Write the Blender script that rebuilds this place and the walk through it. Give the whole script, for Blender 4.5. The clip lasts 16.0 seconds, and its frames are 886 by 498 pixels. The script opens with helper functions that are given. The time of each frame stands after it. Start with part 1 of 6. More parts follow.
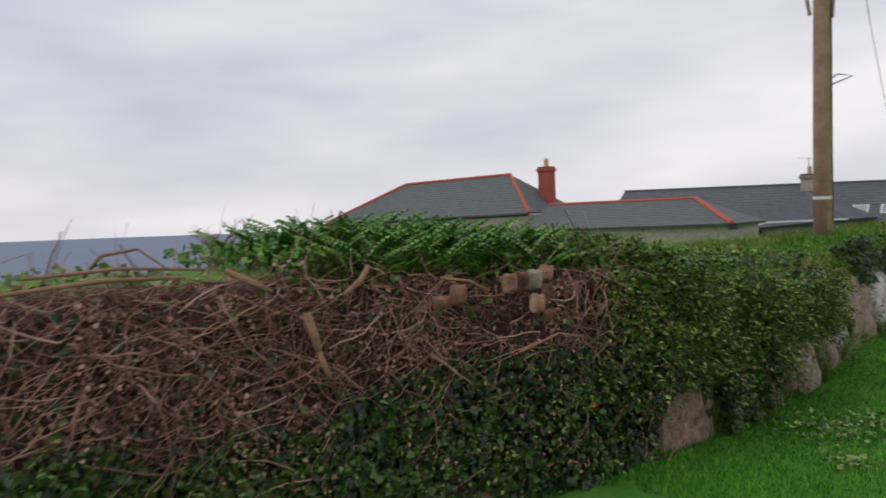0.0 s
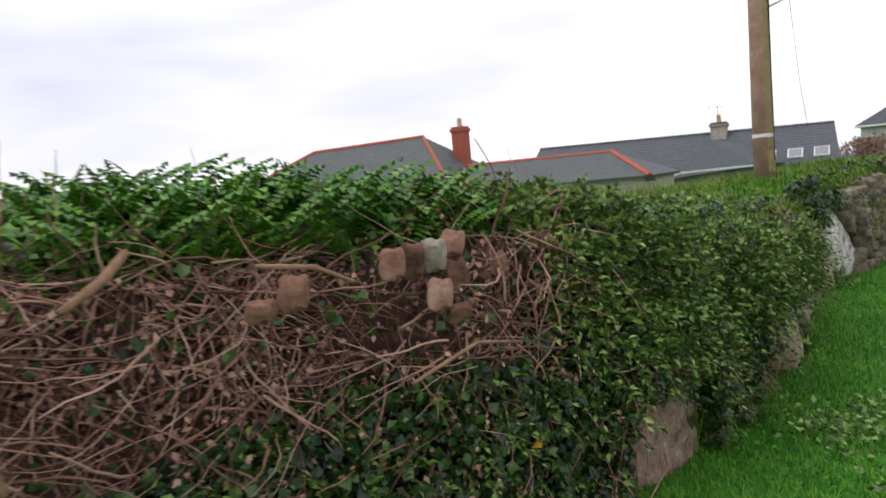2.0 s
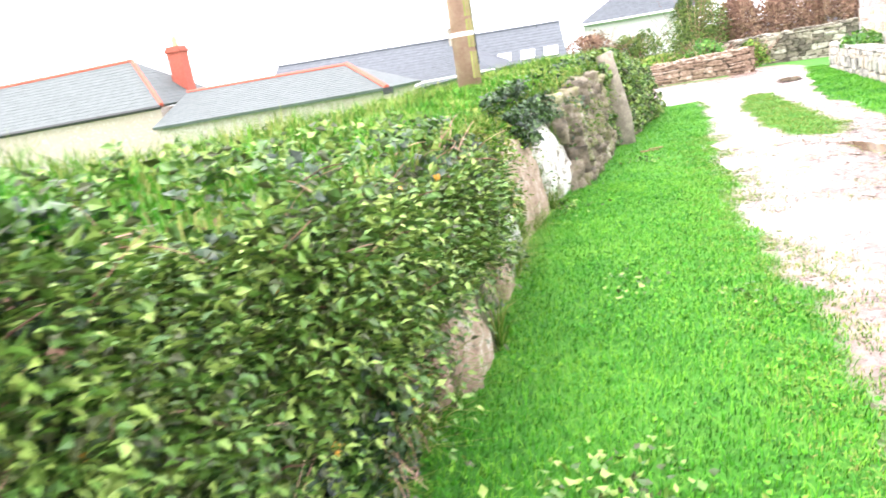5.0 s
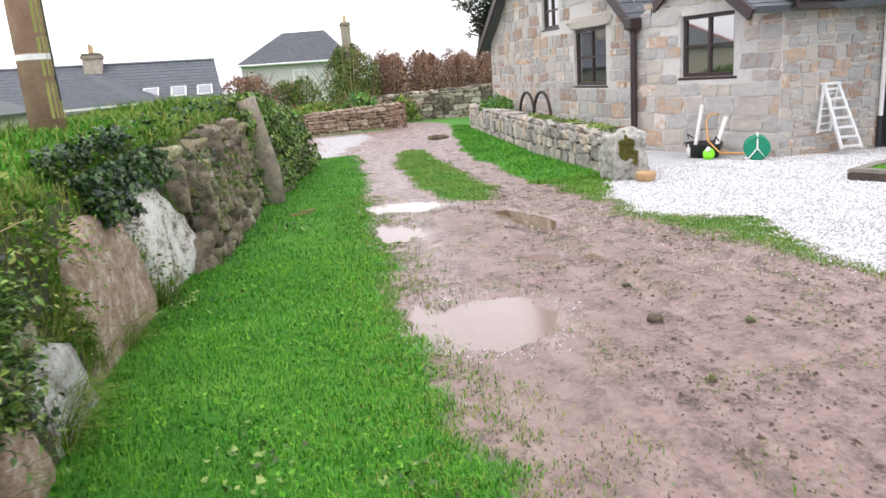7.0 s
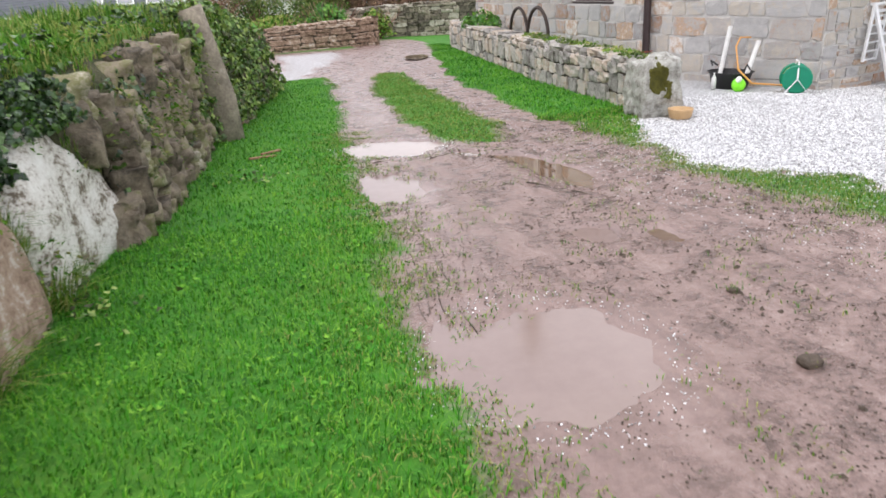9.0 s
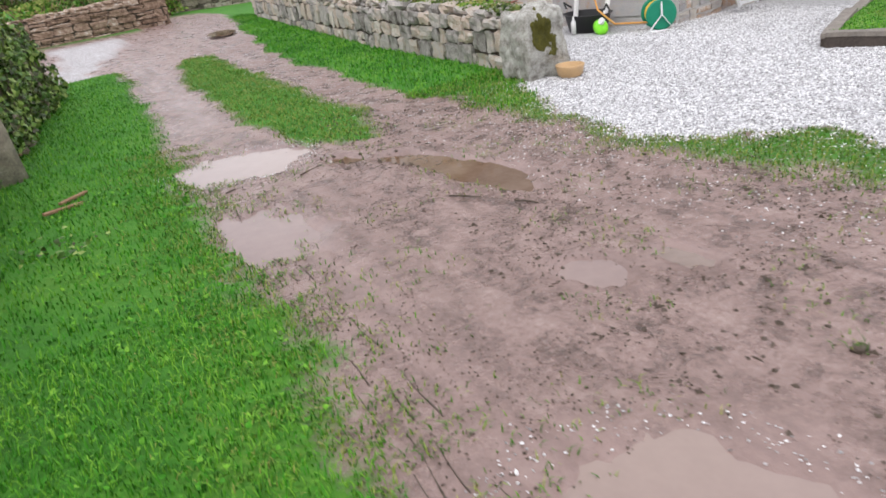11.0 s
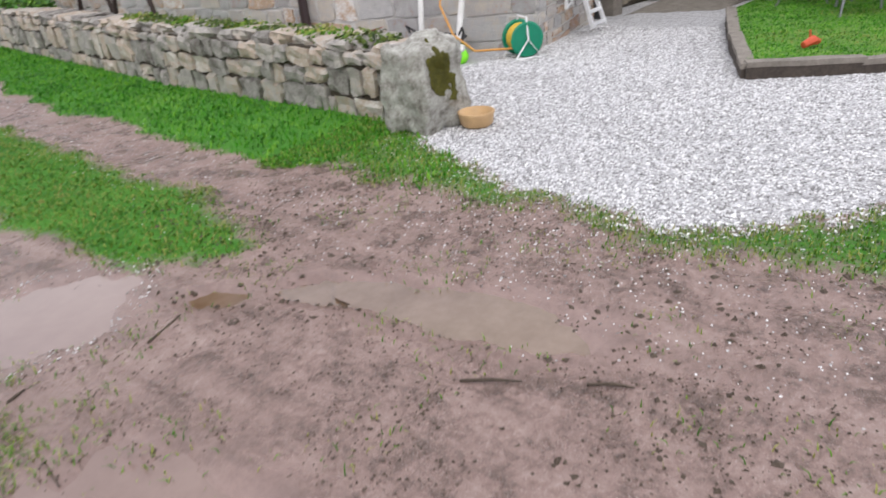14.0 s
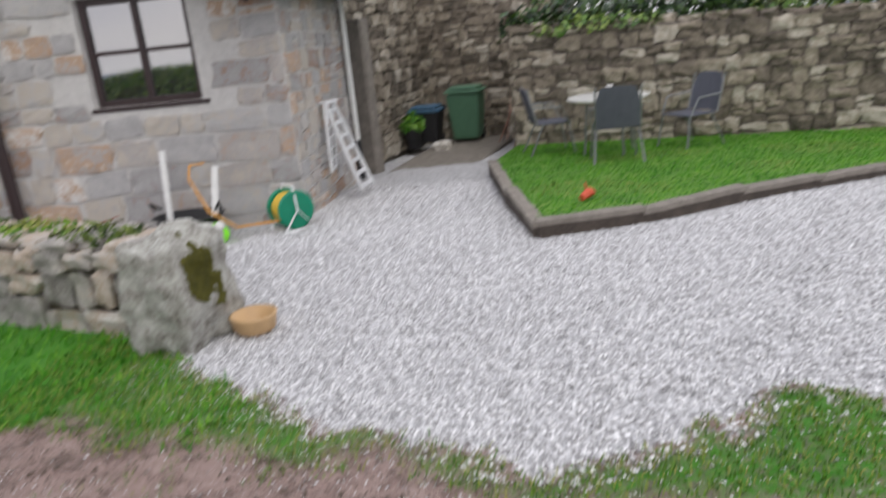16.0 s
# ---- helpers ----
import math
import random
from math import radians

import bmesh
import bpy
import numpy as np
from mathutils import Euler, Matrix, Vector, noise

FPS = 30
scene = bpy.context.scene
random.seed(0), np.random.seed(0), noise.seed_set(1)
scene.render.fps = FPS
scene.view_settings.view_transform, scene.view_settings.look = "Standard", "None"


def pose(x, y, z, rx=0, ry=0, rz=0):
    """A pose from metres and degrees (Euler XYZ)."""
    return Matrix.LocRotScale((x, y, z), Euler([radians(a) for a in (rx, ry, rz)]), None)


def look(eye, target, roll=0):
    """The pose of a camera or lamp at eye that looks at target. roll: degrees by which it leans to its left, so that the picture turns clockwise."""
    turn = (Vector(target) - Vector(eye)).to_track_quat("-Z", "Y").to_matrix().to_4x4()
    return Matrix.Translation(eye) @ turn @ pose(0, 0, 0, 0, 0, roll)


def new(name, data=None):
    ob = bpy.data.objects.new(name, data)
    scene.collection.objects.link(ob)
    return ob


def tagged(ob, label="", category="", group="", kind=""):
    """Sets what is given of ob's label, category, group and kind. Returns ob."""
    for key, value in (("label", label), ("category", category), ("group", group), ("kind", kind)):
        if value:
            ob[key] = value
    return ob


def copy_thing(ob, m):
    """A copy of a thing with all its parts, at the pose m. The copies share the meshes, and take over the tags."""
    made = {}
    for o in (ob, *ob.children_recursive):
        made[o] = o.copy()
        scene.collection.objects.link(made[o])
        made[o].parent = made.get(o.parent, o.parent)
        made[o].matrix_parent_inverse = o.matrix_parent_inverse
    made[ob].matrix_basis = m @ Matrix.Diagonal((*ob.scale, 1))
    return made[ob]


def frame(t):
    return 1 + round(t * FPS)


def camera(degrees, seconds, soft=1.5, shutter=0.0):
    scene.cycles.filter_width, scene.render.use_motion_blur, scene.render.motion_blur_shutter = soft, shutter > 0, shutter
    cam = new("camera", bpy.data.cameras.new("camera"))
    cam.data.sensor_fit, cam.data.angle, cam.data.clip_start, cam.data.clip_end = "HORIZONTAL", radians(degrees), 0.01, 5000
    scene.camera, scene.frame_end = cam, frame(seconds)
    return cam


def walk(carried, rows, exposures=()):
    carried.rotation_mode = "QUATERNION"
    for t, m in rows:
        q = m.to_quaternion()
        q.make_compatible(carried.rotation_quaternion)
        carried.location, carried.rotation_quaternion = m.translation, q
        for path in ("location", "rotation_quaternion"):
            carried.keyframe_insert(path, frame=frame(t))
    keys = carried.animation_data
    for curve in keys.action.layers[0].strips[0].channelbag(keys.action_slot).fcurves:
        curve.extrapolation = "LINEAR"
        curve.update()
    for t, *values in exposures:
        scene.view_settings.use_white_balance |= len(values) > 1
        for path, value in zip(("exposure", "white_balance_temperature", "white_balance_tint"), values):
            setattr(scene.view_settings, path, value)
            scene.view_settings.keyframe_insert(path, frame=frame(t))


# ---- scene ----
cam = camera(64.3, 16.0, 1.6, 0.4)
PATH = [
    (0, (-0.058, -0.04, 1.802), (-1.252, 1.562, 1.725), -2.0),
    (0.5, (-0.288, 0.343, 1.777), (-1.369, 2.025, 1.706), -3.6),
    (1, (-0.51, 0.665, 1.745), (-1.618, 2.326, 1.641), -1.0),
    (1.5, (-0.718, 1.007, 1.758), (-1.757, 2.71, 1.62), -1.0),
    (2, (-0.833, 1.507, 1.69), (-1.842, 3.224, 1.507), -5.1),
    (2.5, (-0.866, 1.919, 1.658), (-1.836, 3.644, 1.369), -5.4),
    (3, (-0.828, 2.41, 1.628), (-1.696, 4.161, 1.2), -5.7),
    (3.2, (-0.777, 2.585, 1.643), (-1.585, 4.356, 1.184), -6.2),
    (5.3, (-0.548, 4.386, 1.604), (-0.873, 6.296, 1.107), -8.6),
    (5.5, (-0.514, 4.557, 1.609), (-0.698, 6.483, 1.102), -6.3),
    (6, (-0.43, 4.954, 1.598), (-0.311, 6.885, 1.092), -3.6),
    (6.5, (-0.342, 5.372, 1.617), (0.025, 7.278, 1.135), -3.3),
    (7, (-0.241, 5.869, 1.589), (0.242, 7.748, 1.104), -4.4),
    (7.5, (-0.212, 6.283, 1.562), (0.241, 8.147, 0.996), -2.6),
    (8, (-0.242, 6.75, 1.555), (0.285, 8.567, 0.906), -2.0),
    (8.5, (-0.18, 7.177, 1.525), (0.321, 8.988, 0.842), -5.4),
    (9, (-0.106, 7.555, 1.53), (0.437, 9.347, 0.827), -3.3),
    (9.5, (-0.085, 7.932, 1.506), (0.565, 9.69, 0.808), -2.3),
    (10, (-0.009, 8.325, 1.504), (0.774, 10.017, 0.779), -2.4),
    (10.2, (0.04, 8.488, 1.503), (0.854, 10.151, 0.747), -5.2),
    (12.3, (-0.054, 10.33, 1.647), (1.013, 11.738, 0.709), -5.3),
    (12.5, (-0.022, 10.458, 1.651), (1.071, 11.84, 0.704), -5.1),
    (13, (0.202, 10.839, 1.541), (1.32, 12.192, 0.583), -9.1),
    (13.5, (0.4, 11.094, 1.539), (1.568, 12.382, 0.55), -8.6),
    (13.8, (0.503, 11.3, 1.515), (1.831, 12.477, 0.594), -5.5),
    (14, (0.593, 11.407, 1.528), (1.983, 12.538, 0.64), -5.9),
    (14.5, (0.776, 11.608, 1.518), (2.278, 12.632, 0.685), -4.7),
    (15, (1.069, 11.804, 1.502), (2.665, 12.713, 0.708), -5.4),
    (15.4, (1.242, 11.912, 1.496), (2.891, 12.728, 0.712), -5.0),
    (15.5, (1.257, 11.957, 1.492), (2.922, 12.748, 0.716), -4.6),
    (15.7, (1.348, 12.05, 1.498), (3.054, 12.788, 0.762), -5.3),
    (16, (1.47, 12.09, 1.547), (3.29, 12.684, 0.97), -5.8),
]
EXPOSE = [(0.0, -0.3), (0.5, -0.2), (1.0, -0.08), (1.5, 0.03), (2.0, 0.22), (2.5, 0.63), (3.0, 1.72), (3.2, 1.97), (5.3, 2.45), (5.5, 2.25), (6.0, 1.6), (6.5, 1.33), (7.0, 1.05), (8.0, 0.92), (10.0, 0.82), (12.5, 0.62), (14.0, 0.62), (15.0, 0.45), (16.0, 0.33)]
walk(cam, [(t, look(eye, target, roll)) for t, eye, target, roll in PATH], EXPOSE)

# ---- world and sun: a bright overcast afternoon ----
world = bpy.data.worlds.new("overcast_sky")
scene.world = world
world.use_nodes = True
wt = world.node_tree
wt.nodes.clear()
w_out = wt.nodes.new("ShaderNodeOutputWorld")
w_bg = wt.nodes.new("ShaderNodeBackground")
w_sky = wt.nodes.new("ShaderNodeTexSky")
w_sky.sky_type, w_sky.sun_disc = "NISHITA", False
w_sky.sun_elevation, w_sky.sun_rotation = radians(28), radians(250)
w_sky.air_density, w_sky.dust_density = 1.0, 3.0
w_co = wt.nodes.new("ShaderNodeTexCoord")
w_map = wt.nodes.new("ShaderNodeMapping")
w_map.inputs["Scale"].default_value = (1.0, 1.0, 4.0)
w_noise = wt.nodes.new("ShaderNodeTexNoise")
w_noise.inputs["Scale"].default_value, w_noise.inputs["Detail"].default_value = 1.3, 4
w_ramp = wt.nodes.new("ShaderNodeValToRGB")
w_ramp.color_ramp.elements[0].position, w_ramp.color_ramp.elements[0].color = 0.36, (7.2, 7.3, 8.7, 1)
w_ramp.color_ramp.elements[1].position, w_ramp.color_ramp.elements[1].color = 0.66, (11.9, 11.6, 11.8, 1)
w_mix = wt.nodes.new("ShaderNodeMix")
w_mix.data_type = "RGBA"
w_mix.inputs["Factor"].default_value = 0.9
wt.links.new(w_co.outputs["Generated"], w_map.inputs["Vector"])
wt.links.new(w_map.outputs["Vector"], w_noise.inputs["Vector"])
wt.links.new(w_noise.outputs["Fac"], w_ramp.inputs["Fac"])
wt.links.new(w_sky.outputs["Color"], w_mix.inputs["A"])
wt.links.new(w_ramp.outputs["Color"], w_mix.inputs["B"])
wt.links.new(w_mix.outputs["Result"], w_bg.inputs["Color"])
w_bg.inputs["Strength"].default_value = 0.1
wt.links.new(w_bg.outputs["Background"], w_out.inputs["Surface"])

sun_data = bpy.data.lights.new("sun", "SUN")
sun_data.energy, sun_data.angle, sun_data.color = 0.6, radians(25), (1.0, 0.96, 0.9)
sun = new("sun", sun_data)
sun.matrix_world = look((0, 0, 30), (12, 10, 0))


# ---- materials ----
def mat(name, ramp, scale=6.0, rough=0.85, bump=0.3, bump_scale=60.0, metal=0.0, fine=None, coat=0.0, vary=0.0, coords="Object", spec=0.5, bdist=0.01):
    """Two scales of noise through a colour ramp, with relief. vary: share of the ramp moved by the piece's own random number."""
    m = bpy.data.materials.new(name)
    m.use_nodes = True
    nt = m.node_tree
    b = nt.nodes["Principled BSDF"]
    co = nt.nodes.new("ShaderNodeTexCoord")
    if coords == "World":
        geo = nt.nodes.new("ShaderNodeNewGeometry")
        vec = geo.outputs["Position"]
    else:
        vec = co.outputs[coords]
    n1 = nt.nodes.new("ShaderNodeTexNoise")
    n1.inputs["Scale"].default_value, n1.inputs["Detail"].default_value, n1.inputs["Roughness"].default_value = scale, 6, 0.65
    n2 = nt.nodes.new("ShaderNodeTexNoise")
    n2.inputs["Scale"].default_value, n2.inputs["Detail"].default_value, n2.inputs["Roughness"].default_value = bump_scale, 5, 0.7
    nt.links.new(vec, n1.inputs["Vector"])
    nt.links.new(vec, n2.inputs["Vector"])
    mix = nt.nodes.new("ShaderNodeMath")
    mix.operation = "MULTIPLY_ADD"
    mix.inputs[1].default_value = 0.35
    nt.links.new(n2.outputs["Fac"], mix.inputs[0])
    sc = nt.nodes.new("ShaderNodeMath")
    sc.operation = "MULTIPLY"
    sc.inputs[1].default_value = 0.65
    nt.links.new(n1.outputs["Fac"], sc.inputs[0])
    nt.links.new(sc.outputs[0], mix.inputs[2])
    fac = mix.outputs[0]
    if vary:
        info = nt.nodes.new("ShaderNodeObjectInfo")
        geo2 = nt.nodes.new("ShaderNodeNewGeometry")
        add = nt.nodes.new("ShaderNodeMath")
        add.operation = "ADD"
        nt.links.new(info.outputs["Random"], add.inputs[0])
        nt.links.new(geo2.outputs["Random Per Island"], add.inputs[1])
        fr = nt.nodes.new("ShaderNodeMath")
        fr.operation = "FRACT"
        nt.links.new(add.outputs[0], fr.inputs[0])
        v = nt.nodes.new("ShaderNodeMath")
        v.operation = "MULTIPLY_ADD"
        v.inputs[1].default_value = vary
        nt.links.new(fr.outputs[0], v.inputs[0])
        k = nt.nodes.new("ShaderNodeMath")
        k.operation = "MULTIPLY_ADD"
        k.inputs[1].default_value = 1.0
        k.inputs[2].default_value = -vary / 2
        nt.links.new(fac, k.inputs[0])
        nt.links.new(k.outputs[0], v.inputs[2])
        fac = v.outputs[0]
    r = nt.nodes.new("ShaderNodeValToRGB")
    els = r.color_ramp.elements
    for i, (p, c) in enumerate(ramp):
        e = els[i] if i < 2 else els.new(p)
        e.position, e.color = p, (*c, 1)
    nt.links.new(fac, r.inputs["Fac"])
    nt.links.new(r.outputs["Color"], b.inputs["Base Color"])
    b.inputs["Roughness"].default_value, b.inputs["Metallic"].default_value = rough, metal
    b.inputs["Coat Weight"].default_value = coat
    b.inputs["Specular IOR Level"].default_value = spec
    if bump:
        bp = nt.nodes.new("ShaderNodeBump")
        bp.inputs["Strength"].default_value, bp.inputs["Distance"].default_value = bump, bdist
        nt.links.new(n2.outputs["Fac"], bp.inputs["Height"])
        nt.links.new(bp.outputs["Normal"], b.inputs["Normal"])
    return m


def plain(name, c, rough=0.6, metal=0.0, bump=0.08, d=0.15):
    """A paint or plastic with slight wear."""
    lo, hi = tuple(v * (1 - d) for v in c), tuple(min(1, v * (1 + d)) for v in c)
    return mat(name, [(0.3, lo), (0.7, hi)], 9, rough, bump, 120, metal)


M_STONE = mat("granite", [(0.22, (0.14, 0.125, 0.11)), (0.38, (0.30, 0.285, 0.265)), (0.5, (0.42, 0.39, 0.35)), (0.62, (0.40, 0.32, 0.25)), (0.78, (0.58, 0.56, 0.52))], 9, 0.9, 0.6, 45, vary=0.42, coords="World")
M_STONE_PALE = mat("dressed_granite", [(0.05, (0.34, 0.21, 0.14)), (0.18, (0.35, 0.34, 0.335)), (0.42, (0.46, 0.45, 0.44)), (0.56, (0.50, 0.45, 0.38)), (0.70, (0.41, 0.39, 0.38)), (0.84, (0.46, 0.31, 0.20)), (0.97, (0.66, 0.64, 0.61))], 8, 0.9, 0.8, 40, vary=0.85, coords="World", bdist=0.015)
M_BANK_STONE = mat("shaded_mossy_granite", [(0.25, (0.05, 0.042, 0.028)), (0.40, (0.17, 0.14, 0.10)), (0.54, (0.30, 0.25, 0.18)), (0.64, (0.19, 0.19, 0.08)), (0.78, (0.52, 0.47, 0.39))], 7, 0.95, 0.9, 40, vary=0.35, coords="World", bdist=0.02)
M_STONE_DARK = mat("mossy_granite", [(0.25, (0.07, 0.06, 0.045)), (0.42, (0.19, 0.16, 0.125)), (0.55, (0.29, 0.25, 0.19)), (0.75, (0.50, 0.46, 0.39))], 9, 0.95, 0.7, 40, vary=0.4, coords="World")
M_BOULDER = mat("lichen_granite", [(0.36, (0.13, 0.12, 0.10)), (0.45, (0.29, 0.28, 0.25)), (0.56, (0.43, 0.43, 0.39)), (0.66, (0.60, 0.60, 0.56))], 11, 0.95, 0.8, 50, coords="World")
M_BARE_ROCK = mat("soil_stained_granite", [(0.32, (0.055, 0.025, 0.016)), (0.48, (0.19, 0.092, 0.06)), (0.6, (0.29, 0.15, 0.10)), (0.72, (0.38, 0.24, 0.175))], 12, 0.95, 0.9, 45, vary=0.3, coords="World")
M_BROWN_ROCK = mat("earthy_granite", [(0.34, (0.10, 0.065, 0.045)), (0.45, (0.25, 0.17, 0.12)), (0.56, (0.37, 0.27, 0.20)), (0.66, (0.55, 0.5, 0.44))], 11, 0.95, 0.8, 45, vary=0.15, coords="World")
M_WHITE_ROCK = mat("white_lichen_granite", [(0.41, (0.16, 0.13, 0.095)), (0.455, (0.48, 0.45, 0.39)), (0.52, (0.66, 0.64, 0.59)), (0.68, (0.78, 0.77, 0.73))], 5, 0.95, 0.7, 40, coords="World")
M_MORTAR = mat("lime_mortar", [(0.3, (0.46, 0.45, 0.43)), (0.7, (0.64, 0.625, 0.60))], 12, 0.95, 0.5, 80, coords="World")
M_EARTH_JOINT = mat("earth_joint", [(0.3, (0.03, 0.026, 0.02)), (0.7, (0.11, 0.09, 0.065))], 12, 0.95, 0.6, 60, coords="World")
M_WALL_JOINT = mat("earthy_mortar", [(0.3, (0.10, 0.085, 0.07)), (0.7, (0.24, 0.21, 0.18))], 10, 0.95, 0.6, 60, coords="World")
M_SLATE = mat("slate_roof", [(0.3, (0.055, 0.062, 0.072)), (0.7, (0.12, 0.13, 0.145))], 3, 0.6, 0.3, 20, vary=0.2, coords="World")
M_SLATE_GREEN = mat("green_slate", [(0.3, (0.075, 0.088, 0.085)), (0.7, (0.135, 0.15, 0.148))], 3, 0.65, 0.3, 20, vary=0.2, coords="World")
M_RED_TILE = mat("red_ridge_tile", [(0.3, (0.36, 0.07, 0.045)), (0.7, (0.55, 0.14, 0.09))], 5, 0.8, 0.3, 40, coords="World")
M_RED_BRICK = mat("red_brick", [(0.3, (0.30, 0.07, 0.045)), (0.7, (0.46, 0.13, 0.09))], 9, 0.9, 0.4, 40, vary=0.2, coords="World")
M_BROWN_PAINT = plain("dark_brown_paint", (0.035, 0.02, 0.02), 0.45)
M_WHITE = plain("white_paint", (0.72, 0.72, 0.70), 0.5)
M_GLASS = mat("window_glass", [(0.3, (0.02, 0.022, 0.025)), (0.7, (0.035, 0.037, 0.04))], 2, 0.03, 0, 10, spec=1.0, coat=1.0)
M_GLASS.node_tree.nodes["Principled BSDF"].inputs["IOR"].default_value = 2.4
M_POLE = mat("weathered_pole", [(0.3, (0.20, 0.115, 0.08)), (0.5, (0.34, 0.21, 0.155)), (0.7, (0.46, 0.34, 0.25))], 4, 0.9, 0.5, 60)
M_POLE_ALGAE = mat("pole_algae", [(0.3, (0.17, 0.19, 0.05)), (0.7, (0.38, 0.37, 0.12))], 5, 0.95, 0.5, 60)
M_STEEL = plain("galvanised_steel", (0.22, 0.23, 0.24), 0.45, 0.5)
M_DARK_METAL = plain("rusty_iron", (0.05, 0.035, 0.03), 0.7, 0.4, 0.3, 0.4)
M_ALU = plain("aluminium", (0.80, 0.81, 0.82), 0.4, 0.15)
M_BLACK = plain("black_plastic", (0.02, 0.02, 0.022), 0.5)
M_BLUE_LID = plain("blue_plastic", (0.05, 0.12, 0.2), 0.5)
M_GREEN_BIN = plain("green_bin_plastic", (0.07, 0.17, 0.10), 0.5)
M_TEAL = plain("green_reel_plastic", (0.0, 0.22, 0.12), 0.4)
M_YELLOW = plain("yellow_hose", (0.65, 0.45, 0.05), 0.5)
M_ORANGE = plain("orange_hose", (0.62, 0.30, 0.07), 0.5)
M_LIME = plain("lime_plastic", (0.25, 0.85, 0.03), 0.4)
M_TERRACOTTA = plain("glazed_stoneware", (0.55, 0.36, 0.18), 0.45)
M_RED = plain("red_plastic", (0.55, 0.08, 0.03), 0.5)
M_CHAIR = plain("grey_mesh_fabric", (0.085, 0.09, 0.115), 0.7)
M_TABLE = plain("pale_table_top", (0.55, 0.55, 0.52), 0.4)
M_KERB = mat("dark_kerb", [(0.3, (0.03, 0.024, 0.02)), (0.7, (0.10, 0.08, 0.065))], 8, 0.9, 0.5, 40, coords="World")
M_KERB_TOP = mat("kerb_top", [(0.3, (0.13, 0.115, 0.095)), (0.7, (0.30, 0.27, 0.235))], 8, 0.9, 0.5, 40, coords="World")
M_SOIL = mat("bare_soil", [(0.3, (0.018, 0.008, 0.006)), (0.5, (0.065, 0.029, 0.020)), (0.72, (0.18, 0.088, 0.062))], 9, 0.95, 0.8, 40, coords="World", bdist=0.03)
M_BANK = mat("overgrown_bank", [(0.3, (0.02, 0.025, 0.012)), (0.5, (0.06, 0.065, 0.025)), (0.72, (0.13, 0.11, 0.06))], 5, 0.95, 0.8, 30, coords="World", bdist=0.03)
M_GRASS = mat("grass_blade", [(0.24, (0.016, 0.10, 0.004)), (0.48, (0.047, 0.255, 0.007)), (0.76, (0.19, 0.41, 0.035))], 1.3, 0.6, 0, 30, vary=0.5, coords="World", spec=0.25)
M_GRASS_DRY = mat("rough_grass_blade", [(0.25, (0.04, 0.12, 0.010)), (0.5, (0.11, 0.25, 0.02)), (0.75, (0.30, 0.30, 0.09))], 1.5, 0.7, 0, 30, vary=0.6, coords="World", spec=0.2)
M_IVY = mat("ivy_leaf", [(0.25, (0.007, 0.022, 0.007)), (0.5, (0.018, 0.055, 0.011)), (0.78, (0.07, 0.14, 0.02))], 2.2, 0.38, 0, 30, vary=0.6, coords="World")
M_LEAF = mat("hedge_leaf", [(0.22, (0.05, 0.06, 0.018)), (0.34, (0.045, 0.11, 0.018)), (0.55, (0.105, 0.21, 0.03)), (0.78, (0.25, 0.34, 0.075))], 1.6, 0.5, 0, 30, vary=0.7, coords="World")
M_FERN = mat("fern_leaf", [(0.25, (0.03, 0.11, 0.012)), (0.5, (0.06, 0.20, 0.015)), (0.78, (0.18, 0.36, 0.03))], 2, 0.5, 0, 30, vary=0.5, coords="World")
M_YLEAF = plain("yellow_leaf", (0.65, 0.32, 0.03), 0.6)
M_TWIG = mat("dry_twig", [(0.25, (0.085, 0.038, 0.027)), (0.5, (0.27, 0.132, 0.092)), (0.78, (0.52, 0.33, 0.245))], 6, 0.85, 0.2, 60, vary=0.6, coords="World")
M_WOOD_CUT = mat("broken_wood", [(0.3, (0.15, 0.075, 0.04)), (0.7, (0.40, 0.24, 0.14))], 14, 0.85, 0.4, 60, coords="World")
M_SHRUB = mat("brown_shrub", [(0.25, (0.10, 0.055, 0.04)), (0.5, (0.22, 0.12, 0.085)), (0.78, (0.36, 0.22, 0.14))], 0.8, 0.9, 0, 30, vary=0.5, coords="World")
M_SHRUB_GREEN = mat("green_shrub", [(0.25, (0.03, 0.06, 0.012)), (0.5, (0.08, 0.13, 0.02)), (0.78, (0.18, 0.22, 0.05))], 0.8, 0.85, 0, 30, vary=0.5, coords="World")
M_PINE = mat("pine_needles", [(0.25, (0.008, 0.016, 0.008)), (0.5, (0.02, 0.035, 0.015)), (0.78, (0.05, 0.06, 0.03))], 1, 0.9, 0, 30, vary=0.5, coords="World")
M_PEBBLE = mat("white_chippings", [(0.2, (0.27, 0.265, 0.265)), (0.38, (0.55, 0.55, 0.555)), (0.58, (0.76, 0.76, 0.77)), (0.8, (0.88, 0.88, 0.88))], 30, 0.85, 0, 60, vary=0.85, coords="World")
M_CLOD = mat("turf_clod", [(0.3, (0.05, 0.038, 0.028)), (0.7, (0.13, 0.10, 0.075))], 20, 0.95, 0.8, 60, coords="World")
M_TURF = mat("bank_turf", [(0.3, (0.035, 0.10, 0.010)), (0.5, (0.085, 0.21, 0.018)), (0.7, (0.20, 0.29, 0.05))], 4, 0.9, 0.6, 40, coords="World")
M_MOSS = mat("moss", [(0.3, (0.04, 0.04, 0.006)), (0.7, (0.13, 0.12, 0.015))], 20, 0.95, 0.8, 90, coords="World")
